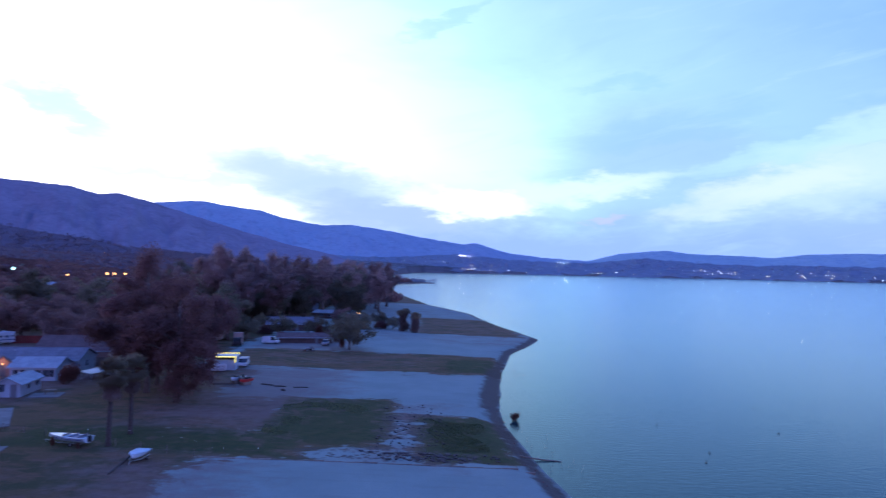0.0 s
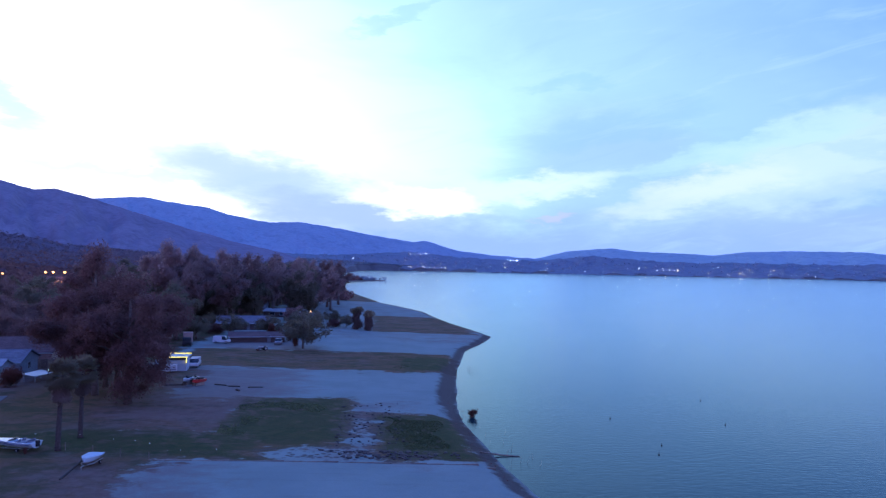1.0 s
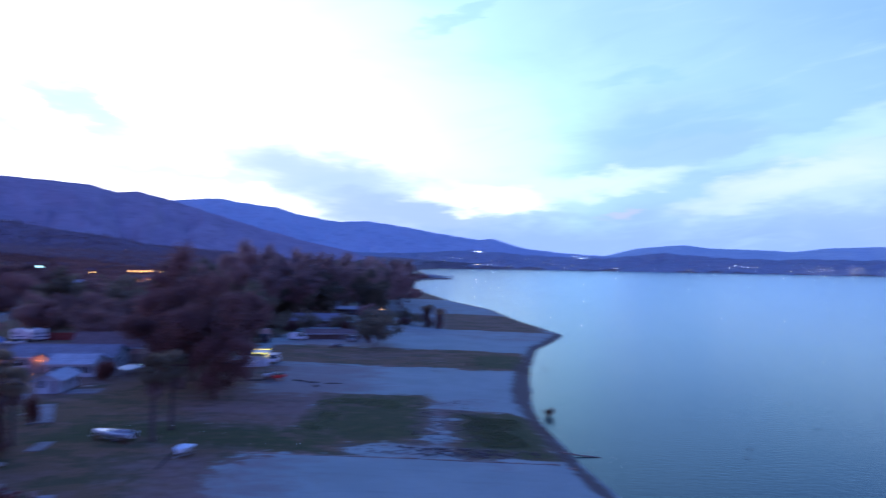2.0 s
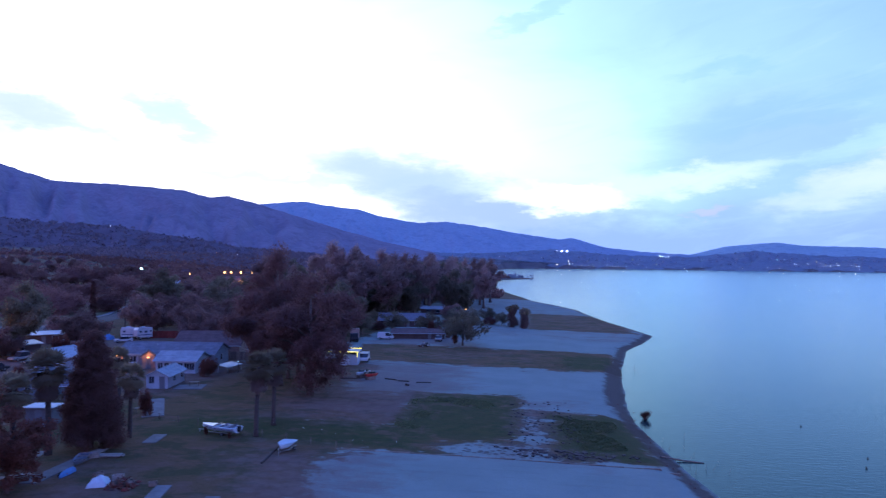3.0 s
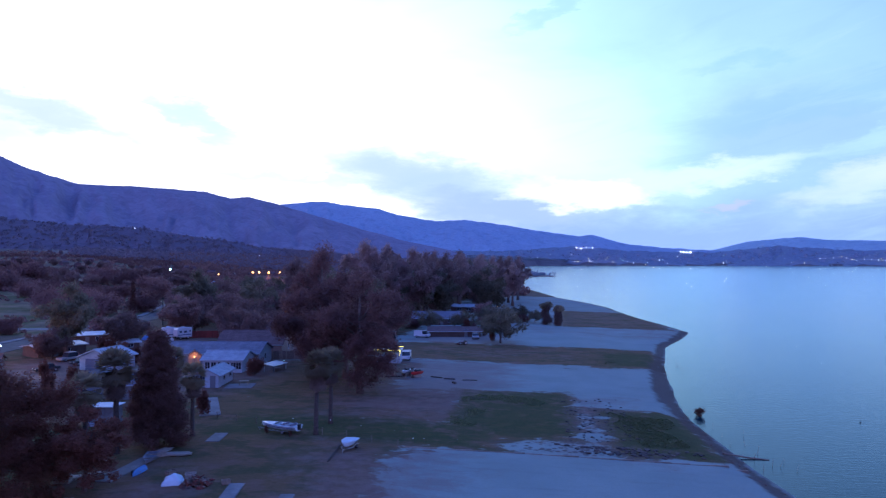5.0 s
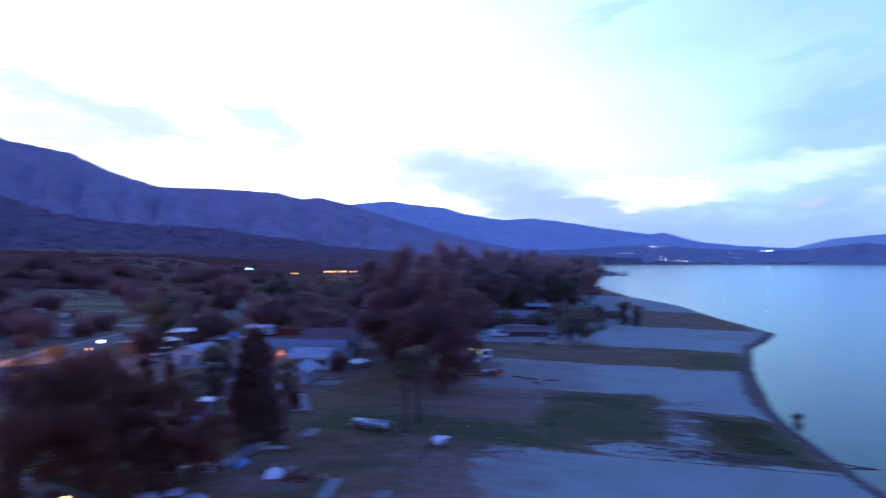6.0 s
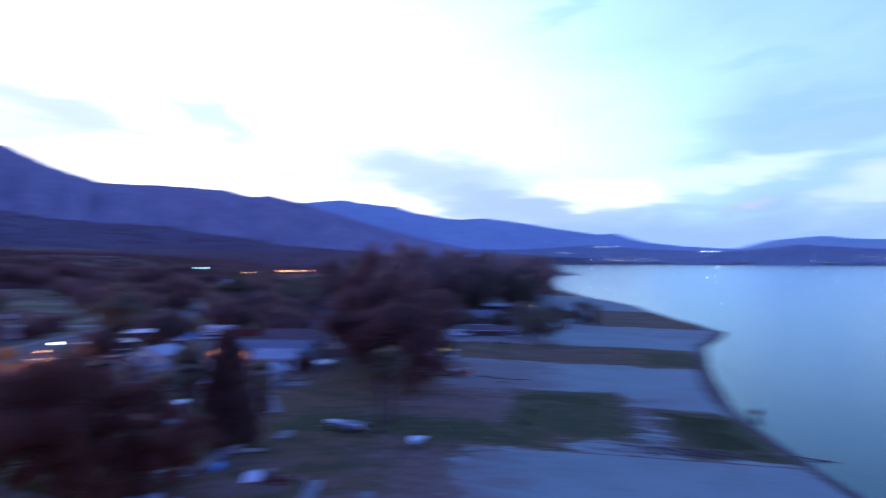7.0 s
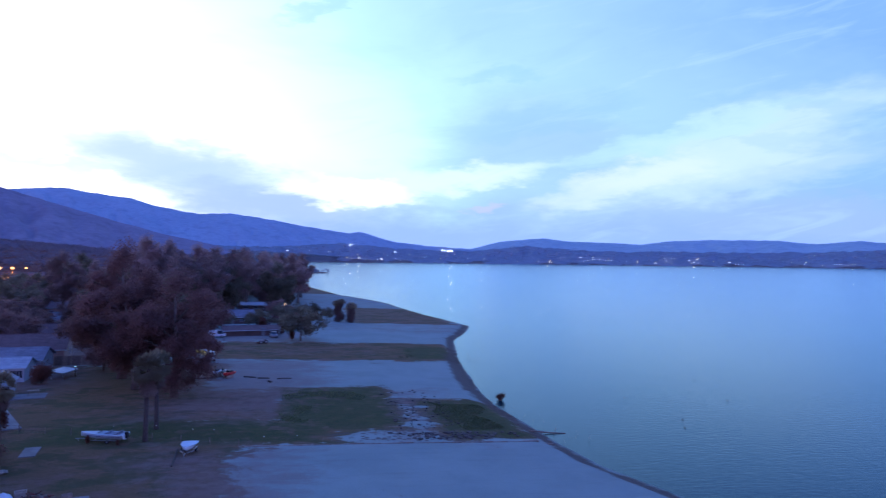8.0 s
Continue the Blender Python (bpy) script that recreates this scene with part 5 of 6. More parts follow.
slab(-62.0, 109.5, 12, 4.5, 4.0, "pale concrete patio beside the cottage")
slab(-59.6, 93.6, 118, 12.5, 2.8, "worn concrete patio strip beside the bush")
slab(-53.7, 64.8, 90, 9.0, 1.7, "long pale concrete slab in the yard")
slab(-59.6, 67.8, 95, 5.2, 2.0, "pale concrete slab under the tree")


# ---- the low kerb and wire fence on the lot line, and the pipe that runs out into the water ----
def fence_line(name, pts, label, spacing=3.0, high=0.9):
    root = thing(name, Matrix(), label, "fence")
    for (ax, ay), (bx, by) in zip(pts, pts[1:]):
        n = max(1, int(math.hypot(bx - ax, by - ay) / spacing))
        ends = []
        for k in range(n + 1):
            px, py = ax + (bx - ax) * k / n, ay + (by - ay) * k / n
            z = height(px, py)
            bm = B()
            tube(bm, [(px, py, z - 0.3), (px, py, z + high)], [0.045, 0.045], 6)
            part("post", bm, M_TIMBER, root)
            ends.append((px, py, z))
        for p, q in zip(ends, ends[1:]):
            for f in (0.35, 0.92):
                bm = B()
                tube(bm, [(p[0], p[1], p[2] + high * f), (q[0], q[1], q[2] + high * f)], [0.008, 0.008], 4)
                part("wire", bm, M_POLE, root)
    return root


fence_line("wire_fence", [(-75, 95), (-55, 86.7), (-42, 82.0), (-28.6, 77.8)], "low wire fence with thin posts along the lot line")
kerb = thing("lot_edging", Matrix(), "low weathered timber edging between sand lots", "edging")
for k in range(19):
    x0 = -28.0 + 2.0 * k
    z = height(x0 + 1, 78.0)
    bm = B()
    box(bm, x0 + 0.02, 77.85, z - 0.3, x0 + 1.98, 78.1, z + 0.07 + 0.04 * math.sin(k * 2.3), 0.02)
    part("plank", bm, M_TIMBER, kerb)
bm = B()
tube(bm, [(9.3, 85.7, 0.40), (12.0, 85.2, 0.12), (14.3, 84.9, 0.03)], [0.11, 0.10, 0.05], 7)
tube(bm, [(11.2, 85.3, 0.16), (11.7, 85.7, 0.45)], [0.04, 0.015], 5)
tagged(part("driftwood", bm, M_TIMBER, smooth=True), "bare driftwood log running into the water", "log")


def board_fence(name, x0, y0, x1, y1, high, label, mat=M_TIMBER):
    """A close fence of upright boards on two rails."""
    root = thing(name, Matrix(), label, "fence")
    n = int(math.hypot(x1 - x0, y1 - y0) / 0.3)
    turn = math.degrees(math.atan2(y1 - y0, x1 - x0))
    for k in range(n):
        f = (k + 0.5) / n
        px, py = x0 + (x1 - x0) * f, y0 + (y1 - y0) * f
        bm = B()
        box(bm, -0.14, -0.012, -0.2, 0.14, 0.012, high + 0.05 * math.sin(k * 1.9), 0.0, pose(px, py, height(px, py), 0, 0, turn))
        part("board", bm, mat, root)
    for z in (0.4, high - 0.4):
        bm = B()
        box(bm, 0, 0.014, z, math.hypot(x1 - x0, y1 - y0), 0.06, z + 0.09, 0.0, pose(x0, y0, height((x0 + x1) / 2, (y0 + y1) / 2), 0, 0, turn))
        part("rail", bm, M_TIMBER, root)
    return root


board_fence("board_fence", -108.0, 177.0, -99.0, 178.2, 1.9, "faded red board fence behind the motorhomes", M_REDBOARD)
board_fence("board_fence", -86.0, 140.8, -62.0, 141.0, 1.8, "dark board fence between the house lots")
board_fence("board_fence", -83.5, 106.0, -72.0, 109.0, 1.8, "dark board fence behind the white cottages")


def tube_gate(x0, y0, x1, y1):
    root = thing("metal_gate", pose(x0, y0, height(x0, y0), 0, 0, math.degrees(math.atan2(y1 - y0, x1 - x0))), "tubular metal field gate with crossed braces", "gate")
    span = math.hypot(x1 - x0, y1 - y0)
    for k in range(2):
        a, b = span * k / 2 + 0.05, span * (k + 1) / 2 - 0.05
        for pts in ([(a, 0, 0.2), (a, 0, 1.6)], [(b, 0, 0.2), (b, 0, 1.6)], [(a, 0, 1.6), (b, 0, 1.6)], [(a, 0, 0.2), (b, 0, 0.2)], [(a, 0, 0.9), (b, 0, 0.9)], [(a, 0, 0.2), (b, 0, 1.6)], [(a, 0, 1.6), (b, 0, 0.2)]):
            bm = B()
            tube(bm, pts, [0.04, 0.04], 6)
            part("tube", bm, M_STEEL, root)
    for q in (0.0, span):
        bm = B()
        tube(bm, [(q, 0.0, -0.4), (q, 0.0, 1.8)], [0.07, 0.07], 6)
        part("post", bm, M_STEEL, root)


tube_gate(-70.7, 45.2, -63.5, 47.2)


# ---- boats ----
def hull_mesh(length, beam, depth, flare=1.0, deck=True, n=13, sides=7):
    """A pointed hull, bow to -x, loftted from section to section."""
    bm = B()
    last = None
    for i in range(n):
        f = i / (n - 1)
        half = beam / 2 * min(1.0, (f / 0.55)) ** 0.6 * (1 - 0.08 * max(0, f - 0.7))
        half = max(half, 0.02)
        keel = depth * (0.55 * (1 - min(1, f / 0.45)) ** 2)
        rail = depth * (1.0 + 0.22 * (1 - f) ** 2)
        x = -length / 2 + length * f
        ring = []
        for k in range(2 * sides + 1):
            u = (k - sides) / sides
            w = half * math.copysign(abs(u) ** 0.75, u)
            z = keel + (rail - keel) * abs(u) ** 2.2
            ring.append(bm.verts.new((x, w, z)))
        if last:
            for k in range(2 * sides):
                bm.faces.new((last[k], last[k + 1], ring[k + 1], ring[k]))
            if deck:
                bm.faces.new((last[0], ring[0], ring[-1], last[-1]))
        last = ring
    bm.faces.new(last)
    return bm


def wheel(root, x, y, z, r=0.3, w=0.2):
    bm = B()
    tube(bm, [(x, y - w / 2, z), (x, y - w / 2 + 0.03, z), (x, y + w / 2 - 0.03, z), (x, y + w / 2, z)], [r * 0.9, r, r, r * 0.9], 14)
    tyre = part("wheel", bm, M_TYRE, root)
    bm = B()
    tube(bm, [(x, y - w / 2 - 0.012, z), (x, y + w / 2 + 0.012, z)], [r * 0.58, r * 0.58], 12)
    part("rim", bm, M_RIM, tyre)


def trailer(root, length, wide):
    for s in (-1, 1):
        bm = B()
        tube(bm, [(-length * 0.42, s * wide * 0.12, 0.48), (-length * 0.2, s * wide * 0.42, 0.48), (length * 0.45, s * wide * 0.42, 0.48)], [0.05, 0.05, 0.05], 6)
        part("rail", bm, M_STEEL, root)
        wheel(root, length * 0.18, s * wide * 0.5, 0.26, 0.26, 0.18)
    for fx in (-0.15, 0.18, 0.42):
        bm = B()
        tube(bm, [(length * fx, -wide * 0.5, 0.46), (length * fx, wide * 0.5, 0.46)], [0.045, 0.045], 6)
        part("cross_member", bm, M_STEEL, root)
    bm = B()
    tube(bm, [(-length * 0.42, 0, 0.48), (-length * 0.66, 0, 0.42)], [0.055, 0.05], 6)
    tube(bm, [(-length * 0.6, 0, 0.45), (-length * 0.6, 0, -0.02)], [0.04, 0.04], 6)
    part("tongue", bm, M_STEEL, root)


def speedboat(x, y, turn):
    root = thing("speedboat", pose(x, y, height(x, y), 0, 0, turn) @ Matrix.Diagonal((0.9, 0.88, 0.68, 1)), "white speedboat with blue trim on a trailer", "boat")
    trailer(root, 5.6, 2.0)
    bm = hull_mesh(5.9, 2.2, 0.95)
    bmesh.ops.translate(bm, vec=(0, 0, 0.50), verts=bm.verts[:])
    part("hull", bm, M_HULL, root, smooth=False)
    for s in (-1, 1):
        bm = B()
        pts = [(-2.2 + 0.5 * k, s * (1.125 * min(1, ((0.75 + 0.5 * k) / 5.9 / 0.55)) ** 0.6 + 0.0), 1.18 + 0.05 * (1 - k / 10)) for k in range(11)]
        tube(bm, pts, [0.055] * 11, 5)
        part("stripe", bm, M_STRIPE, root)
    bm = B()
    box(bm, -0.2, -0.8, 1.43, 2.5, 0.8, 1.48, 0.02)
    part("cockpit_floor", bm, M_OLDTARP, root)
    for sx, sy in ((0.4, -0.45), (0.4, 0.45), (1.7, 0.0)):
        bm = B()
        wd = 0.26 if sx < 1 else 0.75
        box(bm, sx, sy - wd, 1.46, sx + 0.5, sy + wd, 1.62, 0.04)
        box(bm, sx + 0.42, sy - wd, 1.6, sx + 0.54, sy + wd, 1.86, 0.04)
        part("seat", bm, M_OLDTARP, root)
    bm = B()
    prism(bm, [(-0.55, 1.48), (-0.50, 1.48), (-0.18, 1.85), (-0.23, 1.85)], "y", -0.8, 0.8)
    part("windscreen", bm, M_GLASS, root)
    bm = B()
    box(bm, 2.85, -0.25, 0.7, 3.25, 0.25, 1.75, 0.08)
    part("outboard_motor", bm, M_BLACK, root)
    return root


def covered_boat(x, y, turn):
    root = thing("covered_boat", pose(x, y, height(x, y), 0, 0, turn) @ Matrix.Diagonal((0.74, 1.0, 0.72, 1)), "small boat under a taut white cover on a trailer", "boat")
    trailer(root, 4.2, 1.5)
    bm = hull_mesh(3.9, 1.75, 0.75)
    bmesh.ops.translate(bm, vec=(0, 0, 0.55), verts=bm.verts[:])
    part("hull", bm, M_HULL, root)
    bm = hull_mesh(4.0, 1.85, 0.28, deck=True)
    for v in bm.verts:
        v.co.z = 1.30 + 0.30 * (1 - (v.co.y / 0.95) ** 2) * (1 - (v.co.x / 2.2) ** 2) if abs(v.co.y) < 0.9 else 1.28
    part("cover", bm, M_TARP, root, smooth=True)
    return root


speedboat(-44.0, 81.0, -14)
covered_boat(-33.8, 75.4, 86)


# ---- vehicles ----
def car(name, x, y, turn, paint, label, length=4.6, wide=1.8, high=1.5, van=False, tail=False):
    root = thing(name, pose(x, y, height(x, y) + 0.06, 0, 0, turn), label, "car")
    a = length / 2
    bm = B()
    hood = 0.82 if not van else 0.95
    prism(bm, [(-a, 0.35), (a, 0.35), (a, 0.85), (a - 0.1, hood + 0.05), (-a + 0.1, hood), (-a, 0.7)], "y", -wide / 2, wide / 2)
    bmesh.ops.bevel(bm, geom=bm.edges[:], offset=0.05, segments=2, affect="EDGES")
    part("body", bm, paint, root)
    bm = B()
    front, rear = (-a * 0.45, a * 0.62) if not van else (-a * 0.72, a * 0.96)
    prism(bm, [(front, hood), (rear, hood), (rear - 0.35 if not van else rear - 0.1, high - 0.05), (front + 0.55, high - 0.05)], "y", -wide / 2 + 0.1, wide / 2 - 0.1)
    part("cabin_glass", bm, M_GLASS, root)
    bm = B()
    box(bm, front + 0.5, -wide / 2 + 0.12, high - 0.06, rear - (0.32 if not van else 0.05), wide / 2 - 0.12, high, 0.02)
    part("roof", bm, paint, root)
    if van:
        bm = B()
        prism(bm, [(-a * 0.1, hood), (rear + 0.02, hood), (rear - 0.08, high - 0.04), (-a * 0.1, high - 0.04)], "y", -wide / 2 + 0.06, wide / 2 - 0.06)
        part("side_panel", bm, paint, root)
    for sx in (-a * 0.62, a * 0.60):
        for sy in (-wide / 2 + 0.1, wide / 2 - 0.1):
            wheel(root, sx, sy, 0.33, 0.33, 0.22)
    for sy in (-wide / 2 + 0.3, wide / 2 - 0.3):
        bm = B()
        box(bm, -a - 0.02, sy - 0.18, 0.62, -a + 0.08, sy + 0.18, 0.76, 0.02)
        part("headlight", bm, M_RIM, root)
        bm = B()
        box(bm, a - 0.08, sy - 0.16, 0.65, a + 0.02, sy + 0.16, 0.8, 0.02)
        part("tail_light", bm, M_LAMP_RED if tail else M_RED, root)
    return root


car("suv", -40.3, 144.0, 96, M_CARWHITE, "white suv parked beside the lit shed", 4.7, 1.9, 1.75, van=True)
car("van", -43.8, 185.4, 175, M_CARWHITE, "white van parked by the dark store", 4.3, 1.8, 1.9, van=True)
car("hatchback", -29.2, 185.5, 95, M_CARSILVER, "small pale car parked near the round tree", 4.0)
car("car", -108.0, 166.0, 35, M_CARWHITE, "white car parked in front of a motorhome", 4.4)
car("car", -113.4, 92.4, 45, M_CARDARK, "dark car parked beside the roadside building", 4.5)
car("car", -86.0, 61.3, 160, M_CARDARK, "dark car parked beside the lawn", 4.5)
car("car", -82.8, 62.3, 160, M_CARDARK, "dark car with pale roof rack beside the lawn", 4.4)
car("car", -85.0, 128.5, 20, M_CARWHITE, "white car parked behind the house", 4.5)
car("car", -104.0, 128.0, 70, M_CARDARK, "dark car parked before the workshops", 4.5)
car("pickup", -110.5, 133.0, 75, M_CARSILVER, "silver pickup parked before the workshops", 5.0, 1.9, 1.8)
car("car", -105.0, 119.0, 60, M_CARDARK, "dark car parked beside the garage", 4.4)
car("car", -156.5, 249.0, 100, M_CARDARK, "car with glowing red tail lamps on the road", 4.5, tail=True)


def motorhome(x, y, turn, length, label):
    root = thing("motorhome", pose(x, y, height(x, y), 0, 0, turn), label, "motorhome")
    a = length / 2
    bm = B()
    prism(bm, [(-a, 0.9), (-a + 1.2, 0.55), (a, 0.55), (a, 3.1), (-a + 0.4, 3.1), (-a, 2.6)], "y", -1.2, 1.2)
    bmesh.ops.bevel(bm, geom=bm.edges[:], offset=0.08, segments=2, affect="EDGES")
    part("body", bm, M_CARWHITE, root)
    for s in (-1, 1):
        for wx, half, low, high in [(-a * 0.55, 0.32, 1.85, 2.35)] + ([(a * 0.1, 0.4, 1.8, 2.3), (a * 0.72, 0.25, 1.95, 2.35)] if length > 4.0 else []):
            bm = B()
            box(bm, wx - half, s * 1.2 - 0.02, low, wx + half, s * 1.2 + 0.02, high, 0.01)
            part("window", bm, M_CABGLASS, root)
        bm = B()
        box(bm, a * 0.42 - 0.3, s * 1.2 - 0.015, 0.75, a * 0.42 + 0.3, s * 1.2 + 0.015, 2.55, 0.01)
        part("door" if s < 0 else "locker", bm, M_TARP, root)
    bm = B()
    box(bm, -0.5, -0.4, 3.08, 0.5, 0.4, 3.35, 0.06)
    part("roof_unit", bm, M_TARP, root)
    for s in (-1, 1):
        bm = B()
        box(bm, -a + 0.2, s * 1.21 - 0.015, 1.15, a - 0.2, s * 1.21 + 0.015, 1.35)
        part("stripe", bm, M_STRIPE, root)
        for wx in (-a * 0.55, a * 0.45):
            wheel(root, wx, s * 1.05, 0.42, 0.42, 0.28)
    return root


motorhome(-111.2, 173.5, 34, 3.7, "white motorhome parked in the yard")
motorhome(-107.2, 173.8, 56, 4.2, "white camper trailer parked beside the motorhome")


def flat_truck(x, y, turn):
    root = thing("truck", pose(x, y, height(x, y), 0, 0, turn), "dark truck with a raised pale box", "truck")
    for name, c, mat in (("chassis", (-2.6, -0.9, 0.5, 2.6, 0.9, 0.8), M_BLACK), ("cab", (-2.6, -1.0, 0.8, -0.9, 1.0, 2.3), M_CARDARK), ("box", (0.5, -1.1, 0.8, 2.6, 1.1, 3.3), M_TAN)):
        bm = B()
        box(bm, *c, 0.08)
        part(name, bm, mat, root)
    bm = B()
    box(bm, -2.64, -0.85, 1.5, -2.58, 0.85, 2.1, 0.02)
    part("windscreen", bm, M_GLASS, root)
    for wx in (-1.8, 1.6):
        for s in (-0.9, 0.9):
            wheel(root, wx, s, 0.45, 0.45, 0.3)


flat_truck(-51.0, 179.5, 100)


def tractor(x, y, turn, paint, label, name="tractor", scale=1.0):
    root = thing(name, pose(x, y, height(x, y), 0, 0, turn) @ Matrix.Diagonal((scale, scale, scale, 1)), label, "tractor")
    for pname, c, mat in (("bonnet", (-1.5, -0.35, 0.75, 0.1, 0.35, 1.35), paint), ("chassis", (-1.5, -0.25, 0.45, 1.0, 0.25, 0.8), M_BLACK), ("seat", (0.45, -0.28, 1.0, 0.95, 0.28, 1.5), M_BLACK),
                          ("bucket", (-2.3, -0.8, 0.1, -1.75, 0.8, 0.6), M_RUST)):
        bm = B()
        box(bm, *c, 0.06)
        part(pname, bm, mat, root)
    for s in (-1, 1):
        wheel(root, 0.75, s * 0.75, 0.62, 0.62, 0.35)
        wheel(root, -1.2, s * 0.6, 0.38, 0.38, 0.22)
        bm = B()
        box(bm, 0.2, s * 0.75 - 0.2, 1.22, 1.3, s * 0.75 + 0.2, 1.30, 0.03)
        part("mudguard", bm, paint, root)
        bm = B()
        tube(bm, [(-0.1, s * 0.6, 1.0), (-1.0, s * 0.6, 1.1), (-1.9, s * 0.6, 0.45)], [0.06, 0.06, 0.06], 6)
        part("loader_arm", bm, paint, root)
    bm = B()
    tube(bm, [(-0.6, 0, 1.3), (-0.6, 0, 2.0)], [0.05, 0.05], 6)
    part("exhaust_pipe", bm, M_RUST, root)
    return root


tractor(-31.2, 172.6, 30, M_CARSILVER, "grey tractor standing on the grass strip", scale=0.7)


def jet_ski(x, y, turn, paint, label):
    root = thing("water_scooter", pose(x, y, height(x, y), 0, 0, turn), label, "water scooter", "water scooters")
    bm = hull_mesh(2.9, 1.15, 0.55)
    bmesh.ops.translate(bm, vec=(0, 0, 0.5), verts=bm.verts[:])
    part("hull", bm, paint, root)
    bm = B()
    box(bm, -0.1, -0.22, 1.0, 1.2, 0.22, 1.35, 0.1)
    part("seat", bm, M_BLACK, root)
    bm = B()
    tube(bm, [(-0.5, 0, 1.1), (-0.3, 0, 1.5)], [0.12, 0.08], 6)
    tube(bm, [(-0.3, -0.35, 1.52), (-0.3, 0.35, 1.52)], [0.03, 0.03], 5)
    part("handlebar", bm, M_BLACK, root)
    for s in (-0.35, 0.35):
        bm = B()
        box(bm, -1.0, s - 0.06, -0.05, 1.0, s + 0.06, 0.55, 0.01)
        part("cradle_beam", bm, M_TIMBER, root)


jet_ski(-36.6, 124.4, 75, M_TARP, "pale water scooter on a cradle on the sand")
jet_ski(-35.6, 125.4, 95, M_STEEL, "grey water scooter on a cradle on the sand")
jet_ski(-34.5, 123.4, 60, M_RED, "red and white water scooter on a cradle on the sand")


# ---- yard clutter ----
def plank_stack(x, y, turn, n, length, label, mat=M_PALETIMBER, wide=0.24):
    root = thing("plank_stack", pose(x, y, height(x, y), 0, 0, turn), label, "planks", "yard timber")
    rng = np.random.default_rng(n)
    for k in range(n):
        row, col = divmod(k, 4)
        bm = B()
        o = rng.uniform(-0.3, 0.3)
        box(bm, -length / 2 + o, (col - 2) * wide * 1.15, 0.08 + row * 0.09, length / 2 + o, (col - 2) * wide * 1.15 + wide, 0.15 + row * 0.09, 0.01)
        part("plank", bm, mat, root)
    for s in (-length * 0.3, length * 0.3):
        bm = B()
        box(bm, s - 0.06, -0.6, -0.1, s + 0.06, 0.6, 0.08)
        part("bearer", bm, M_TIMBER, root)


plank_stack(-51.4, 69.8, 12, 8, 2.6, "short pale boards stacked in the yard")
plank_stack(-56.2, 61.5, 40, 8, 3.4, "grey planks stacked beside the tree")


def small_boat(name, x, y, turn, mat, label, length, flip=False):
    root = thing(name, pose(x, y, height(x, y) + (0.55 if flip else 0.12), 180 if flip else 0, 0, turn), label, "boat")
    part("hull", hull_mesh(length, length * 0.34, 0.45, deck=flip), mat, root)
    for fx in (-0.1, 0.28):
        bm = B()
        box(bm, length * fx - 0.12, -length * 0.155, 0.30, length * fx + 0.12, length * 0.155, 0.34)
        part("thwart", bm, M_TIMBER, root)
    return root


small_boat("canoe", -53.0, 67.2, 108, M_OLDTARP, "grey canoe lying on a concrete slab", 3.9)
small_boat("kayak", -51.8, 63.2, 92, M_BLUE, "small blue boat lying in the yard", 2.2, True)


def covered_heap(x, y, turn, label, mat, r, high, name="tarpaulin"):
    root = thing(name, pose(x, y, height(x, y), 0, 0, turn), label, "tarp")
    bm = B()
    bmesh.ops.create_grid(bm, x_segments=14, y_segments=14, size=r)
    for v in bm.verts:
        u = max(abs(v.co.x), abs(v.co.y)) / r
        v.co.z = high * (1 - u ** 3) * (0.85 + 0.2 * math.sin(3.1 * v.co.x + 1.0) * math.cos(2.7 * v.co.y)) + 0.04 * math.sin(9 * v.co.x + 4 * v.co.y) - 0.12 * (u > 0.99)
    part("sheet", bm, mat, root, smooth=True)
    bm = B()
    box(bm, -r * 0.6, -r * 0.6, -0.1, r * 0.6, r * 0.6, high * 0.55, 0.05)
    part("crate", bm, M_TIMBER, root)


covered_heap(-46.9, 60.9, 20, "pale tarpaulin tied over a stack in the yard", M_TARP, 0.95, 0.85)
covered_heap(-115.4, 171.0, 10, "blue tarpaulin beside the motorhome", M_BLUE, 1.4, 1.5)
covered_heap(-53.4, 54.4, 25, "grey sheet over a heap under the tree", M_OLDTARP, 0.9, 0.4)
covered_heap(-50.9, 53.6, 65, "grey sheet over a heap beside the yard", M_OLDTARP, 1.0, 0.35)


def table_set(x, y, turn, label):
    root = thing("garden_table", pose(x, y, height(x, y) + 0.1, 0, 0, turn), label, "table")
    bm = B()
    box(bm, -0.8, -0.45, 0.70, 0.8, 0.45, 0.75, 0.01)
    part("tabletop", bm, M_TIMBER, root)
    for sx in (-0.7, 0.7):
        for sy in (-0.38, 0.38):
            bm = B()
            box(bm, sx - 0.04, sy - 0.04, 0, sx + 0.04, sy + 0.04, 0.7)
            part("leg", bm, M_TIMBER, root)


table_set(-61.6, 110.0, 20, "dark garden table on the patio")
table_set(-59.4, 89.6, 60, "dark garden table on the pale patio")


# ---- poles, lamps and lights ----
def lamp_light(x, y, z, colour, watts, radius=0.25):
    l = bpy.data.lights.new("lamp_light", "POINT")
    l.color, l.energy, l.shadow_soft_size = colour, watts, 0.12
    ob = new("lamp_light", l)
    ob.location = (x, y, z)
    return ob


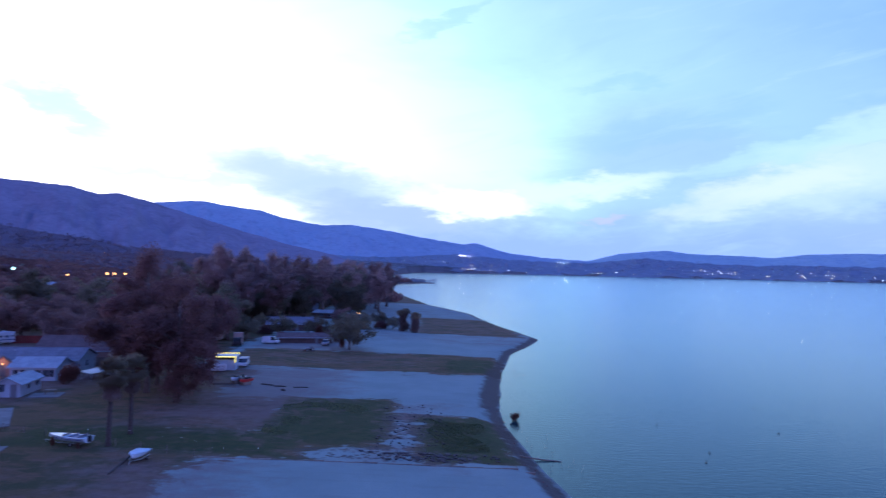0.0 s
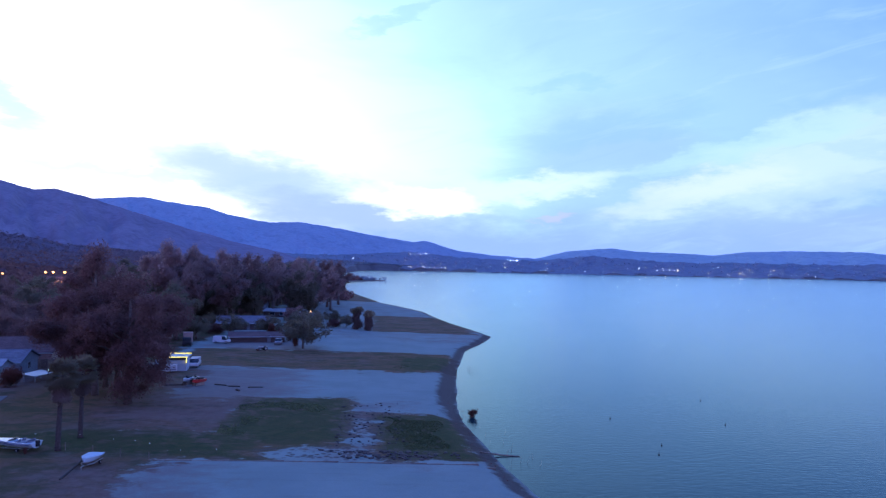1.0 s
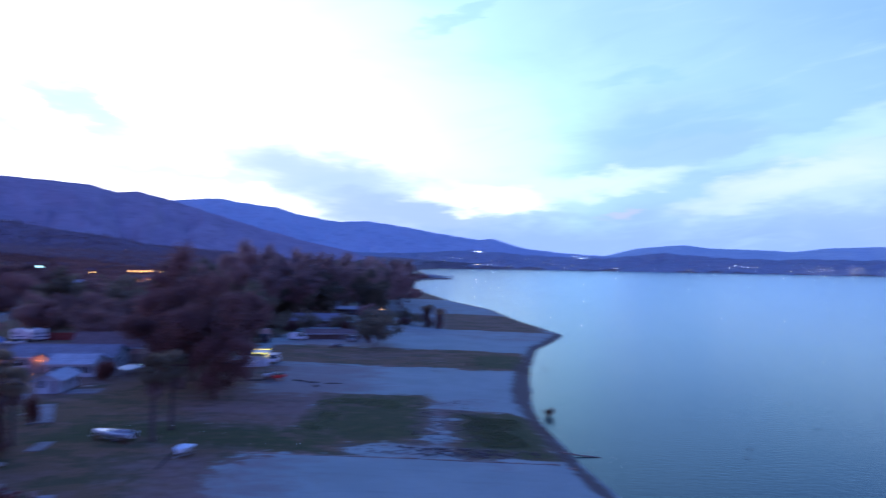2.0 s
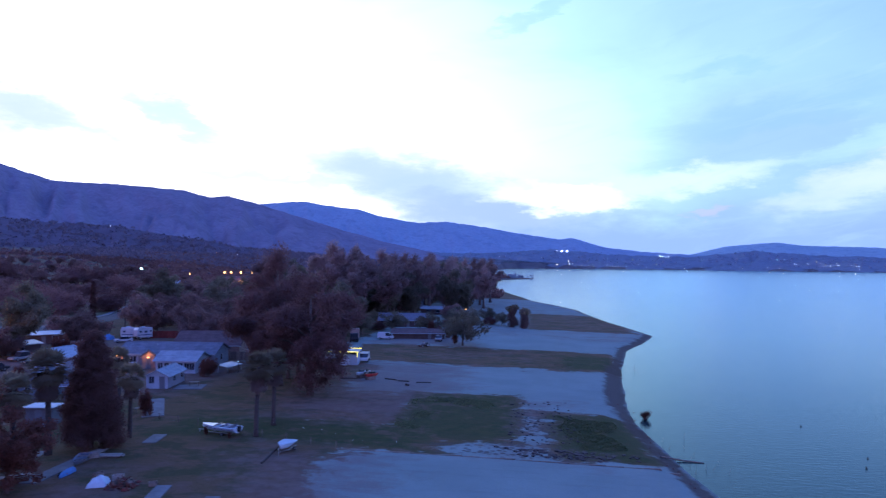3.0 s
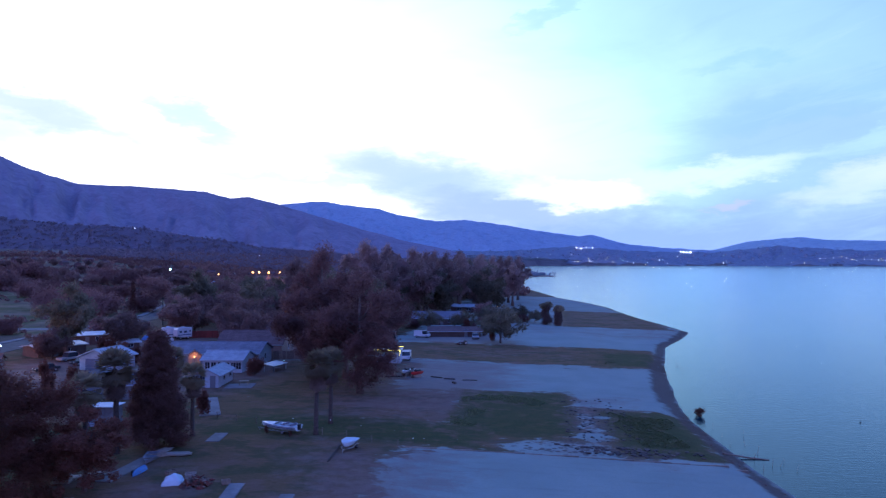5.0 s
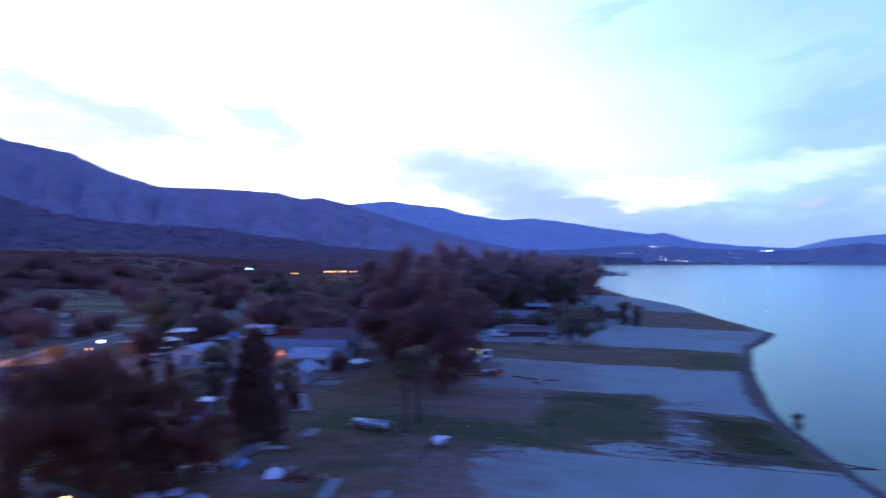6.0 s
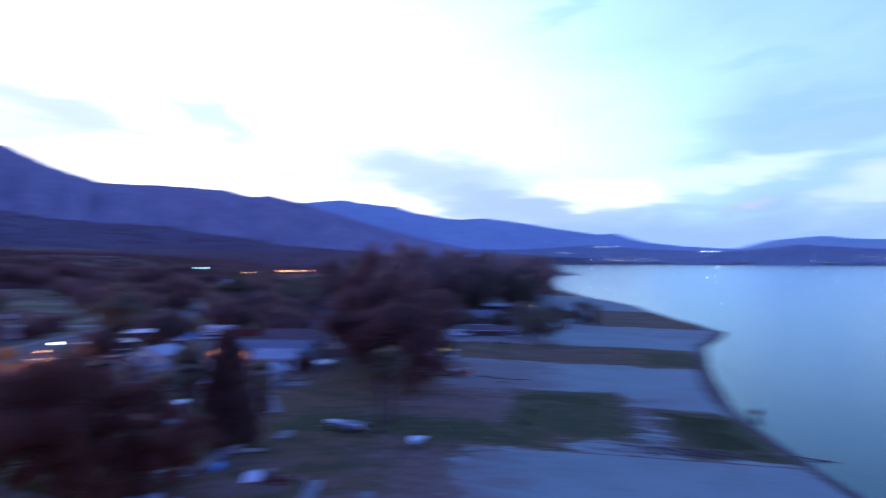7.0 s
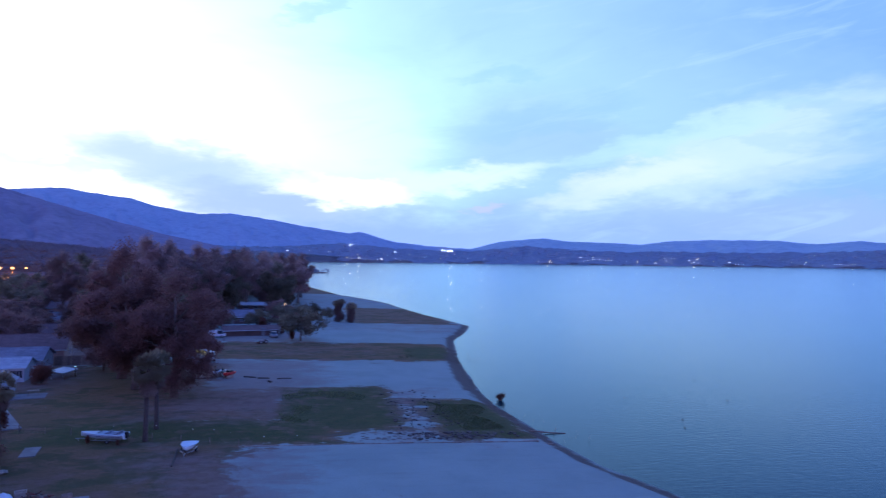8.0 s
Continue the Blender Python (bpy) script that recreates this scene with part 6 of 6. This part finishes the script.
def street_lamp(x, y, high, mat, label, arm=1.2, turn=0.0, head=0.28, group="street lamps", glow=None, watts=0):
    g = height(x, y)
    root = thing("street_lamp", pose(x, y, g, 0, 0, turn), label, "street lamp", group)
    bm = B()
    tube(bm, [(0, 0, -0.3), (0, 0, high), (arm * 0.3, 0, high + 0.25), (arm, 0, high + 0.3)], [0.1, 0.07, 0.05, 0.04], 7)
    part("pole", bm, M_BLACK, root)
    bm = B()
    bmesh.ops.create_uvsphere(bm, u_segments=10, v_segments=6, radius=head)
    for v in bm.verts:
        v.co = Vector((arm + v.co.x * 1.2, v.co.y, high + 0.18 + v.co.z * 0.7))
    part("lamp_head", bm, mat, root)
    if glow:
        a = radians(turn)
        lamp_light(x + arm * math.cos(a), y + arm * math.sin(a), g + high - 0.7, glow, watts)
    return root


SODIUM, MERCURY = (1.0, 0.33, 0.055), (0.95, 1.0, 0.95)
street_lamp(-107.4, 110.3, 5.7, M_LAMP_WHITE, "bright white street lamp by the road", 0.6, 150, 0.36, glow=MERCURY, watts=900)
street_lamp(-128.0, 116.5, 6.4, M_BLACK, "hooded sodium street lamp casting orange light on the road", 2.6, 200, 0.2, glow=SODIUM, watts=8500)
again(lawn_tree, -128.5, 122.0, 70, 0.42, "small tree lit orange by the street lamp")
street_lamp(-55.0, 42.6, 3.0, M_LAMP_WARM, "glowing orange yard lamp behind the big tree", 0.5, 90, 0.3, glow=SODIUM, watts=140)
porch_lamp = thing("porch_lamp", pose(-114.9, 115.6, height(-114.9, 115.6)), "glowing orange porch lamp on a post by the cottage", "lamp")
bm = B()
tube(bm, [(0, 0, -0.3), (0, 0, 3.4)], [0.06, 0.05], 6)
part("post", bm, M_STEEL, porch_lamp)
bm = B()
bmesh.ops.create_uvsphere(bm, u_segments=10, v_segments=6, radius=0.24)
bmesh.ops.translate(bm, vec=(0, 0, 3.6), verts=bm.verts[:])
part("globe", bm, M_LAMP_WARM, porch_lamp)
lamp_light(-114.6, 114.6, 4.6, SODIUM, 380)
for x, y in ((-86.6, 128.4), (-79.6, 127.6)):
    wall_lamp = thing("wall_lamp", pose(x + 0.92, y - 1.75, height(x, y)), "small orange lamp on a post before a gabled porch", "lamp", "porch lamps")
    bm = B()
    tube(bm, [(0, 0, -0.3), (0, 0, 2.2)], [0.04, 0.03], 6)
    part("post", bm, M_POLE, wall_lamp)
    bm = B()
    bmesh.ops.create_uvsphere(bm, u_segments=8, v_segments=6, radius=0.12)
    bmesh.ops.translate(bm, vec=(0, 0, 2.3), verts=bm.verts[:])
    part("globe", bm, M_LAMP_WARM, wall_lamp)
    lamp_light(x + 1.0, y - 1.9, height(x, y) + 2.75, SODIUM, 75)

lamp_light(-28.4, 271.0, 5.0, SODIUM, 300)
lamp_light(-169.5, 386.0, 14.0, SODIUM, 3500)


def utility_pole(x, y, high, label):
    root = thing("utility_pole", pose(x, y, height(x, y), 0, 0, 30), label, "utility pole", "utility poles")
    bm = B()
    tube(bm, [(0, 0, -0.5), (0, 0, high)], [0.17, 0.12], 8)
    part("pole", bm, M_POLE, root)
    bm = B()
    box(bm, -1.1, -0.06, high - 0.7, 1.1, 0.06, high - 0.58)
    part("crossarm", bm, M_POLE, root)
    for s in (-0.95, -0.4, 0.4, 0.95):
        bm = B()
        tube(bm, [(s, 0, high - 0.58), (s, 0, high - 0.38)], [0.05, 0.03], 6)
        part("insulator", bm, M_BLACK, root)
    return root


utility_pole(-76.8, 53.6, 9.4, "dark wooden utility pole beside the lawn")
utility_pole(-148.0, 141.0, 9.0, "dark wooden utility pole beside the road")
utility_pole(-98.0, 190.0, 9.0, "dark wooden utility pole behind the yards")
utility_pole(-128.0, 200.0, 10.0, "dark wooden utility pole near the side road")

# distant lamps: azimuth, distance, height above ground, size, colour
FAR_LAMPS = {"w": ("cool_lamp", M_LAMP_COOL, "distant white lamp in the town"), "o": ("warm_lamp", M_LAMP_WARM, "distant orange lamp in the neighbourhood"), "t": ("town_lamp", M_LAMP_TOWN, "distant amber lamp in the lake town"), "f": ("floodlight", M_LAMP_FLOOD, "distant white floodlight over the lake town"), "g": ("green_lamp", M_LAMP_GREEN, "distant greenish lamp on the flats")}


def far_lamp(x, y, z, size, key, label="", foot=None):
    name, mat, text = FAR_LAMPS[key]
    g = height(x, y) if foot is None else foot
    root = thing("distant_lamp", pose(x, y, g, 0, 0, 0), label or text, "lamp", "distant lamps")
    bm = B()
    tube(bm, [(0, 0, -0.5), (0, 0, max(z - g, 2.0))], [size * 0.12 + 0.05] * 2, 5)
    part("pole", bm, M_POLE, root)
    bm = B()
    bmesh.ops.create_icosphere(bm, subdivisions=1, radius=size)
    bmesh.ops.translate(bm, vec=(0, 0, max(z - g, 2.0)), verts=bm.verts[:])
    part("lamp_head", bm, mat, root)


for x, y, z, s, k in ((-177.7, 384.2, 16.4, 0.65, "o"), (-174.6, 386, 16.4, 0.65, "o"), (-169.5, 388, 16.4, 0.65, "o"), (-163.6, 390.1, 16.4, 0.5, "o"), (-196, 378, 15.5, 0.5, "o"), (-247.4, 416.2, 17.7, 0.8, "g"),
                      (-32.7, 408.4, 4.5, 0.6, "w"), (-28.4, 271.0, 5.2, 0.35, "o")):
    far_lamp(x, y, z, s, k)
HILLSIDES = [BVHTree.FromPolygons([v.co for v in ob.data.vertices], [tuple(q.vertices) for q in ob.data.polygons]) for ob in SLOPES]


def lamp_on_slope(azimuth, elevation, distance, size, key):
    """A lamp on a short post on the first hillside that lies that way."""
    eye = Vector((-12, -2, 23.8))
    way = Vector((math.sin(radians(azimuth)), math.cos(radians(azimuth)), math.tan(radians(elevation)))).normalized()
    found = [h[3] for h in (side.ray_cast(eye, way) for side in HILLSIDES) if h[0] is not None]
    reach = min(found) - 6 if found else distance
    p = eye + way * reach
    far_lamp(p.x, p.y, p.z, size * max(0.6, reach / distance), key, foot=p.z - 6.0 if found else None)


# town lights along the far shore: groups of azimuth, height, step, number, colour, size
for a, e, step, n, k, s in ((3.2, 1.0, 0.42, 4, "f", 1.1), (11.2, 0.60, 0.27, 4, "f", 1.25), (1.0, 0.45, 0.9, 3, "w", 0.8), (2.2, -0.15, 1.0, 5, "t", 0.9), (3.0, -0.12, 1.4, 4, "w", 0.8), (7.7, -0.2, 0.5, 3, "w", 0.7),
                            (13.3, -0.08, 1.3, 3, "w", 0.6), (20.9, 0.08, 0.8, 3, "w", 0.8), (22.7, -0.05, 0.45, 6, "w", 0.95), (22.9, 0.02, 1.75, 2, "t", 1.0), (27.0, -0.17, 2.2, 2, "t", 1.1), (27.9, -0.02, 0.75, 5, "w", 0.85),
                            (29.8, 0.06, 1.7, 2, "t", 0.95), (36.7, 0.6, 4.7, 2, "w", 0.6), (-1.6, 0.43, 1.8, 2, "w", 0.9), (-1.2, -0.01, 0.6, 3, "t", 0.7)):
    for q in range(n):
        wig = 0.05 * math.sin(7.3 * q + 3 * a)
        lamp_on_slope(a + step * q + wig, e + wig, 2940, (0.65 * s + 0.3) * (1 + 0.25 * math.sin(5.1 * q + a)), k)
for a, e, d, k, s in ((-36.1, 0.82, 900, "w", 0.9), (-36.5, 0.29, 800, "o", 0.8), (-30.7, -0.6, 520, "w", 0.5), (-34.1, 0.33, 900, "w", 0.6), (-50.4, -2.95, 300, "o", 0.3), (-31.9, 2.47, 1050, "w", 1.1), (-25.7, -1.0, 420, "o", 0.4),
                      (-20.4, 0.15, 700, "o", 0.6), (-22.7, 0.39, 800, "w", 0.7), (-24.3, 0.54, 850, "o", 0.7), (-40.0, -0.45, 600, "w", 0.5)):
    lamp_on_slope(a, e, d, 0.4 * s, k)

for k in range(120):
    a, e = -4 + 48 * float(RNG.random()), -0.30 + 0.75 * float(RNG.random()) ** 1.6
    lamp_on_slope(a, e, 2950, float(RNG.uniform(0.3, 0.8)), "wtwgt"[k % 5])
far_lamp(-60.3, 125.2, 3.95, 0.06, "g", "tiny greenish lamp on a post by the lean-to")
for x, y in ((-39.3, 86.4), (-34.6, 84.3), (-32.1, 84.0), (-30.0, 82.6), (-27.2, 80.0), (-25.9, 80.2), (-22.0, 80.6), (-44.2, 86.0)):
    stake = thing("path_lamp", pose(x, y, height(x, y)), "tiny white solar lamp on a stake in the grass", "lamp", "path lamps")
    bm = B()
    tube(bm, [(0, 0, -0.2), (0, 0, 0.5)], [0.015, 0.015], 5)
    part("stake", bm, M_POLE, stake)
    bm = B()
    bmesh.ops.create_icosphere(bm, subdivisions=1, radius=0.035)
    bmesh.ops.translate(bm, vec=(0, 0, 0.53), verts=bm.verts[:])
    part("globe", bm, M_LAMP_DIM, stake)

# boats, campers and cars stored on the far side of the road
camper = motorhome(-232.0, 178.0, 30, 6.5, "white camper stored in the far lot")
camper["group"] = "stored campers"
again(camper, -43.4, 136.6, 8, 0.48, "small white box trailer before the lit shed")
for k in range(22):
    x, y = -206 - 7.5 * (k % 11) - 5 * math.sin(2.1 * k), 184 + 20 * (k // 11) + 2.6 * (k % 11) + 5 * math.sin(3.7 * k)
    again(camper, x, y, 200 * math.sin(1.7 * k), 0.5 + 0.3 * math.sin(2.9 * k) ** 2)
for k in range(9):
    x, y = -212 - 8 * k, 196 + 4 * k + 6 * math.sin(2.3 * k)
    again((wood_c, hedge)[k % 2], x, y, 40 * k, (0.5, 1.6)[k % 2])


# ---- far towns: too small to pick apart ----
def town(name, count, seed, spot, size, label, mat=M_STUCCO):
    rng = np.random.default_rng(seed)
    verts, faces = [], []
    for _ in range(count):
        x, y = spot(rng)
        if float(shore_distance(np.array([x]), np.array([y]))[0]) < 6:
            continue
        found = HILLSIDES[3].ray_cast(Vector((x, y, 900)), Vector((0, 0, -1)))[0]
        g = max(height(x, y), found.z if found else -9)
        w, d, h, a = rng.uniform(0.6, 1.4) * size, rng.uniform(0.5, 0.9) * size, rng.uniform(0.35, 0.6) * size, rng.uniform(0, 3.14)
        c, s = math.cos(a), math.sin(a)
        i = len(verts)
        for px, py, pz in ((-w, -d, -2), (w, -d, -2), (w, d, -2), (-w, d, -2), (-w, -d, h), (w, -d, h), (w, d, h), (-w, d, h), (-w, 0, h * 1.6), (w, 0, h * 1.6)):
            verts.append((x + (px * c - py * s) / 2, y + (px * s + py * c) / 2, g + pz))
        faces += [(i, i + 1, i + 5, i + 4), (i + 1, i + 2, i + 6, i + 9, i + 5), (i + 2, i + 3, i + 7, i + 6), (i + 3, i, i + 4, i + 8, i + 7), (i + 4, i + 5, i + 9, i + 8), (i + 6, i + 7, i + 8, i + 9)]
    return tagged(mesh_object(name, verts, faces, mat), label, "town", kind="stuff")


def shore_spot(rng):
    a, d = rng.uniform(-6, 46), rng.uniform(2945, 3120)
    return -12 + d * math.sin(radians(a)), -2 + d * math.cos(radians(a))


def slope_spot(rng):
    a, d = rng.uniform(-40, -14), rng.uniform(700, 1100)
    return -12 + d * math.sin(radians(a)), -2 + d * math.cos(radians(a))


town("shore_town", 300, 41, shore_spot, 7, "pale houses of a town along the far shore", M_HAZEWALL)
town("slope_town", 60, 42, slope_spot, 6.0, "houses scattered below the mountain", M_ROOF_BROWN)


# ---- stones, stalks and floats along the water ----
def rock_mesh(seed):
    rng = np.random.default_rng(seed)
    bm = B()
    bmesh.ops.create_icosphere(bm, subdivisions=1, radius=1.0)
    for v in bm.verts:
        v.co = Vector((v.co.x * 1.1, v.co.y * 0.85, v.co.z * 0.5)) * float(rng.uniform(0.75, 1.2))
    me = bpy.data.meshes.new("stone")
    bm.to_mesh(me)
    bm.free()
    me.materials.append(M_STONE)
    return me


M_STONE = material("dark_stone", (0.075, 0.062, 0.058), 0.9, grain=0.25, scale=4.0, bump=0.4, per=0.3)
rocks = [rock_mesh(k) for k in range(4)]
rubble = thing("rubble", Matrix(), "dark stones and clods strewn over pale sand", "stones")
for k in range(230):
    if k < 110:
        x, y = float(np.clip(RNG.normal(-2.0, 4.0), -12, 6)), 79.6 + 3.4 * float(RNG.random())
    else:
        x, y = float(RNG.uniform(-9, 0)), float(RNG.uniform(84, 112))
    stone = new("stone", rocks[k % 4])
    r = float(RNG.uniform(0.12, 0.40)) * (1.0 if k < 110 else 0.7)
    stone.matrix_world = pose(x, y, height(x, y) + 0.06, 0, 0, float(RNG.uniform(0, 360))) @ Matrix.Diagonal((r, r, r * 0.8, 1))
    stone.parent = rubble

for k, (x, y, h) in enumerate(((51.8, 231.9, 1.4), (57.9, 258.9, 1.2), (60.3, 200.7, 0.9), (50.2, 101.4, 0.5), (55.5, 120.3, 0.4), (32.6, 85.2, 0.4), (33.5, 106.2, 0.5), (34.9, 89.7, 0.4), (54.4, 347.5, 1.2), (34.5, 413.3, 1.2))):
    root = thing("float_marker", pose(x, y, 0.0), "small dark marker float on the water", "buoy", "marker floats")
    bm = B()
    tube(bm, [(0, 0, -0.3), (0, 0, 0.08), (0, 0, 0.14)], [0.09, 0.11, 0.04], 8)
    part("float", bm, M_BLACK, root)
    bm = B()
    tube(bm, [(0, 0, 0.12), (0, 0, h)], [0.03, 0.02], 5)
    part("staff", bm, M_BLACK, root)
for k in range(26):
    f = RNG.random()
    x, y = 11.4 + 4.5 * float(RNG.random()), 76 + 26 * float(f)
    if k >= 14:
        x, y = float(RNG.normal(18.6, 0.9)), float(RNG.normal(154.5, 3.2))
    root = thing("dead_stalk", pose(x, y, min(height(x, y), -0.05)), "thin dead stalk standing in the shallows", "stalk", "dead stalks")
    bm = B()
    lean = RNG.normal(scale=0.12, size=2)
    tube(bm, [(0, 0, -0.2), (lean[0], lean[1], 0.5), (lean[0] * 2.4, lean[1] * 2.2, 0.7 + 0.7 * float(RNG.random()))], [0.02, 0.015, 0.008], 5)
    part("stem", bm, M_TIMBER, root)
far_boat = small_boat("moored_boat", 820.0, 1760.0, 20, M_BLACK, "small dark boat far out on the lake", 9.0)
far_boat.location.z = 0.0


# ---- more yard clutter ----
def barrel(x, y, mat, label):
    root = thing("barrel", pose(x, y, height(x, y)), label, "barrel", "yard barrels")
    bm = B()
    tube(bm, [(0, 0, 0), (0, 0, 0.28), (0, 0, 0.3), (0, 0, 0.58), (0, 0, 0.6), (0, 0, 0.88)], [0.28, 0.28, 0.30, 0.30, 0.28, 0.28], 12)
    part("drum", bm, mat, root)
    bm = B()
    tube(bm, [(0, 0, 0.88), (0, 0, 0.90)], [0.26, 0.26], 12)
    part("lid", bm, M_STEEL, root)


def crate(x, y, turn, s, mat, label):
    root = thing("crate", pose(x, y, height(x, y), 0, 0, turn), label, "crate", "yard crates")
    for k in range(4):
        z = 0.02 + k * s * 0.25
        bm = B()
        box(bm, -s, -s * 0.7, z, s, -s * 0.7 + 0.04, z + s * 0.2)
        box(bm, -s, s * 0.7 - 0.04, z, s, s * 0.7, z + s * 0.2)
        box(bm, -s, -s * 0.7, z, -s + 0.04, s * 0.7, z + s * 0.2)
        box(bm, s - 0.04, -s * 0.7, z, s, s * 0.7, z + s * 0.2)
        part("slat", bm, mat, root)
    bm = B()
    box(bm, -s + 0.04, -s * 0.7 + 0.04, 0.02, s - 0.04, s * 0.7 - 0.04, s * 0.7)
    part("load", bm, M_TIMBER, root)


def tyre_stack(x, y, n):
    root = thing("tyre_stack", pose(x, y, height(x, y)), "worn black tyres stacked in the yard", "tyres")
    for k in range(n):
        bm = B()
        tube(bm, [(0.02 * k, 0, 0.21 * k), (0.02 * k, 0, 0.21 * k + 0.05), (0.02 * k, 0, 0.21 * k + 0.15), (0.02 * k, 0, 0.21 * k + 0.2)], [0.28, 0.33, 0.33, 0.28], 14)
        part("tyre", bm, M_TYRE, root)


for x, y, mat, label in ((-56.0, 64.2, M_RUST, "rusty oil drum by the planks"), (-67.5, 103.0, M_TARP, "white plastic drum by the cottage")):
    barrel(x, y, mat, label)
for x, y, turn, s, mat in ((-46.0, 62.6, 20, 0.5, M_PALETIMBER), (-48.4, 63.2, 70, 0.45, M_TIMBER), (-54.6, 60.8, 45, 0.55, M_RUST), (-57.3, 59.6, 15, 0.7, M_PALETIMBER), (-52.8, 69.2, 30, 0.5, M_PALETIMBER),
                           (-41.8, 61.4, 30, 0.4, M_TIMBER)):
    crate(x, y, turn, s, mat, "slatted crate of junk in the yard")
tyre_stack(-52.0, 62.8, 2)
covered_heap(-55.0, 52.6, 40, "dirty sheet over a trailer below the big tree", M_OLDTARP, 1.2, 0.5)
plank_stack(-53.6, 70.6, 80, 8, 2.2, "short pale boards laid in the grass")
pump = thing("pump_house", pose(-160.4, 160.5, height(-160.4, 160.5), 0, 0, 20), "small pale concrete block house beside the road", "pump house")
for pname, c, mat in (("wall", (-1.3, -1.0, -0.3, 1.3, 1.0, 2.7), M_STUCCO), ("roof", (-1.5, -1.2, 2.7, 1.5, 1.2, 2.88), M_CONCRETE), ("door", (-0.4, -1.04, 0.0, 0.4, -1.0, 2.0), M_DOOR)):
    bm = B()
    box(bm, *c, 0.02)
    part(pname, bm, mat, pump)


def scrap_heap(x, y, count, wide, label):
    """A heap of rusty pieces thrown together."""
    root = thing("scrap_heap", pose(x, y, height(x, y)), label, "scrap heap")
    rng = np.random.default_rng(count)
    for k in range(count):
        r, a = wide * math.sqrt(rng.random()), rng.uniform(0, 6.28)
        z = 0.75 * (1 - (r / wide) ** 2) * rng.uniform(0.4, 1.0)
        m = pose(r * math.cos(a), r * math.sin(a), z, rng.uniform(-35, 35), rng.uniform(-35, 35), rng.uniform(0, 360))
        s = rng.uniform(0.15, 0.5, 3)
        bm = B()
        if k % 3:
            box(bm, -s[0], -s[1] * 0.6, -s[2] * 0.4, s[0], s[1] * 0.6, s[2] * 0.4, 0.02, m)
        else:
            tube(bm, [m @ Vector((-0.7, 0, 0)), m @ Vector((0.7, 0, 0.05))], [0.06, 0.05], 6)
        part("scrap_piece", bm, (M_RUST, M_ORANGE, M_TIMBER, M_RUST, M_POLE)[k % 5], root)


scrap_heap(-44.4, 60.6, 60, 1.25, "heap of rusty red-brown scrap in the yard")
for x0, y0, x1, y1, r in ((-35.1, 76.4, -34.6, 70.2, 0.11), (-32.0, 124.6, -29.8, 124.0, 0.13), (-29.4, 123.3, -27.4, 123.4, 0.12), (-27.4, 119.9, -26.8, 119.4, 0.2), (-26.0, 123.0, -23.4, 123.4, 0.09), (-40.0, 122.4, -37.0, 123.2, 0.12)):
    bm = B()
    z0, z1 = height(x0, y0), height(x1, y1)
    tube(bm, [(x0, y0, z0 + r * 0.7), ((x0 + x1) / 2, (y0 + y1) / 2 + 0.06, (z0 + z1) / 2 + r * 0.8), (x1, y1, z1 + r * 0.7)], [r, r * 0.95, r * 0.85], 7)
    tagged(part("timber_beam", bm, M_POLE), "dark old timber beam lying on the ground", "timber", "loose timbers")
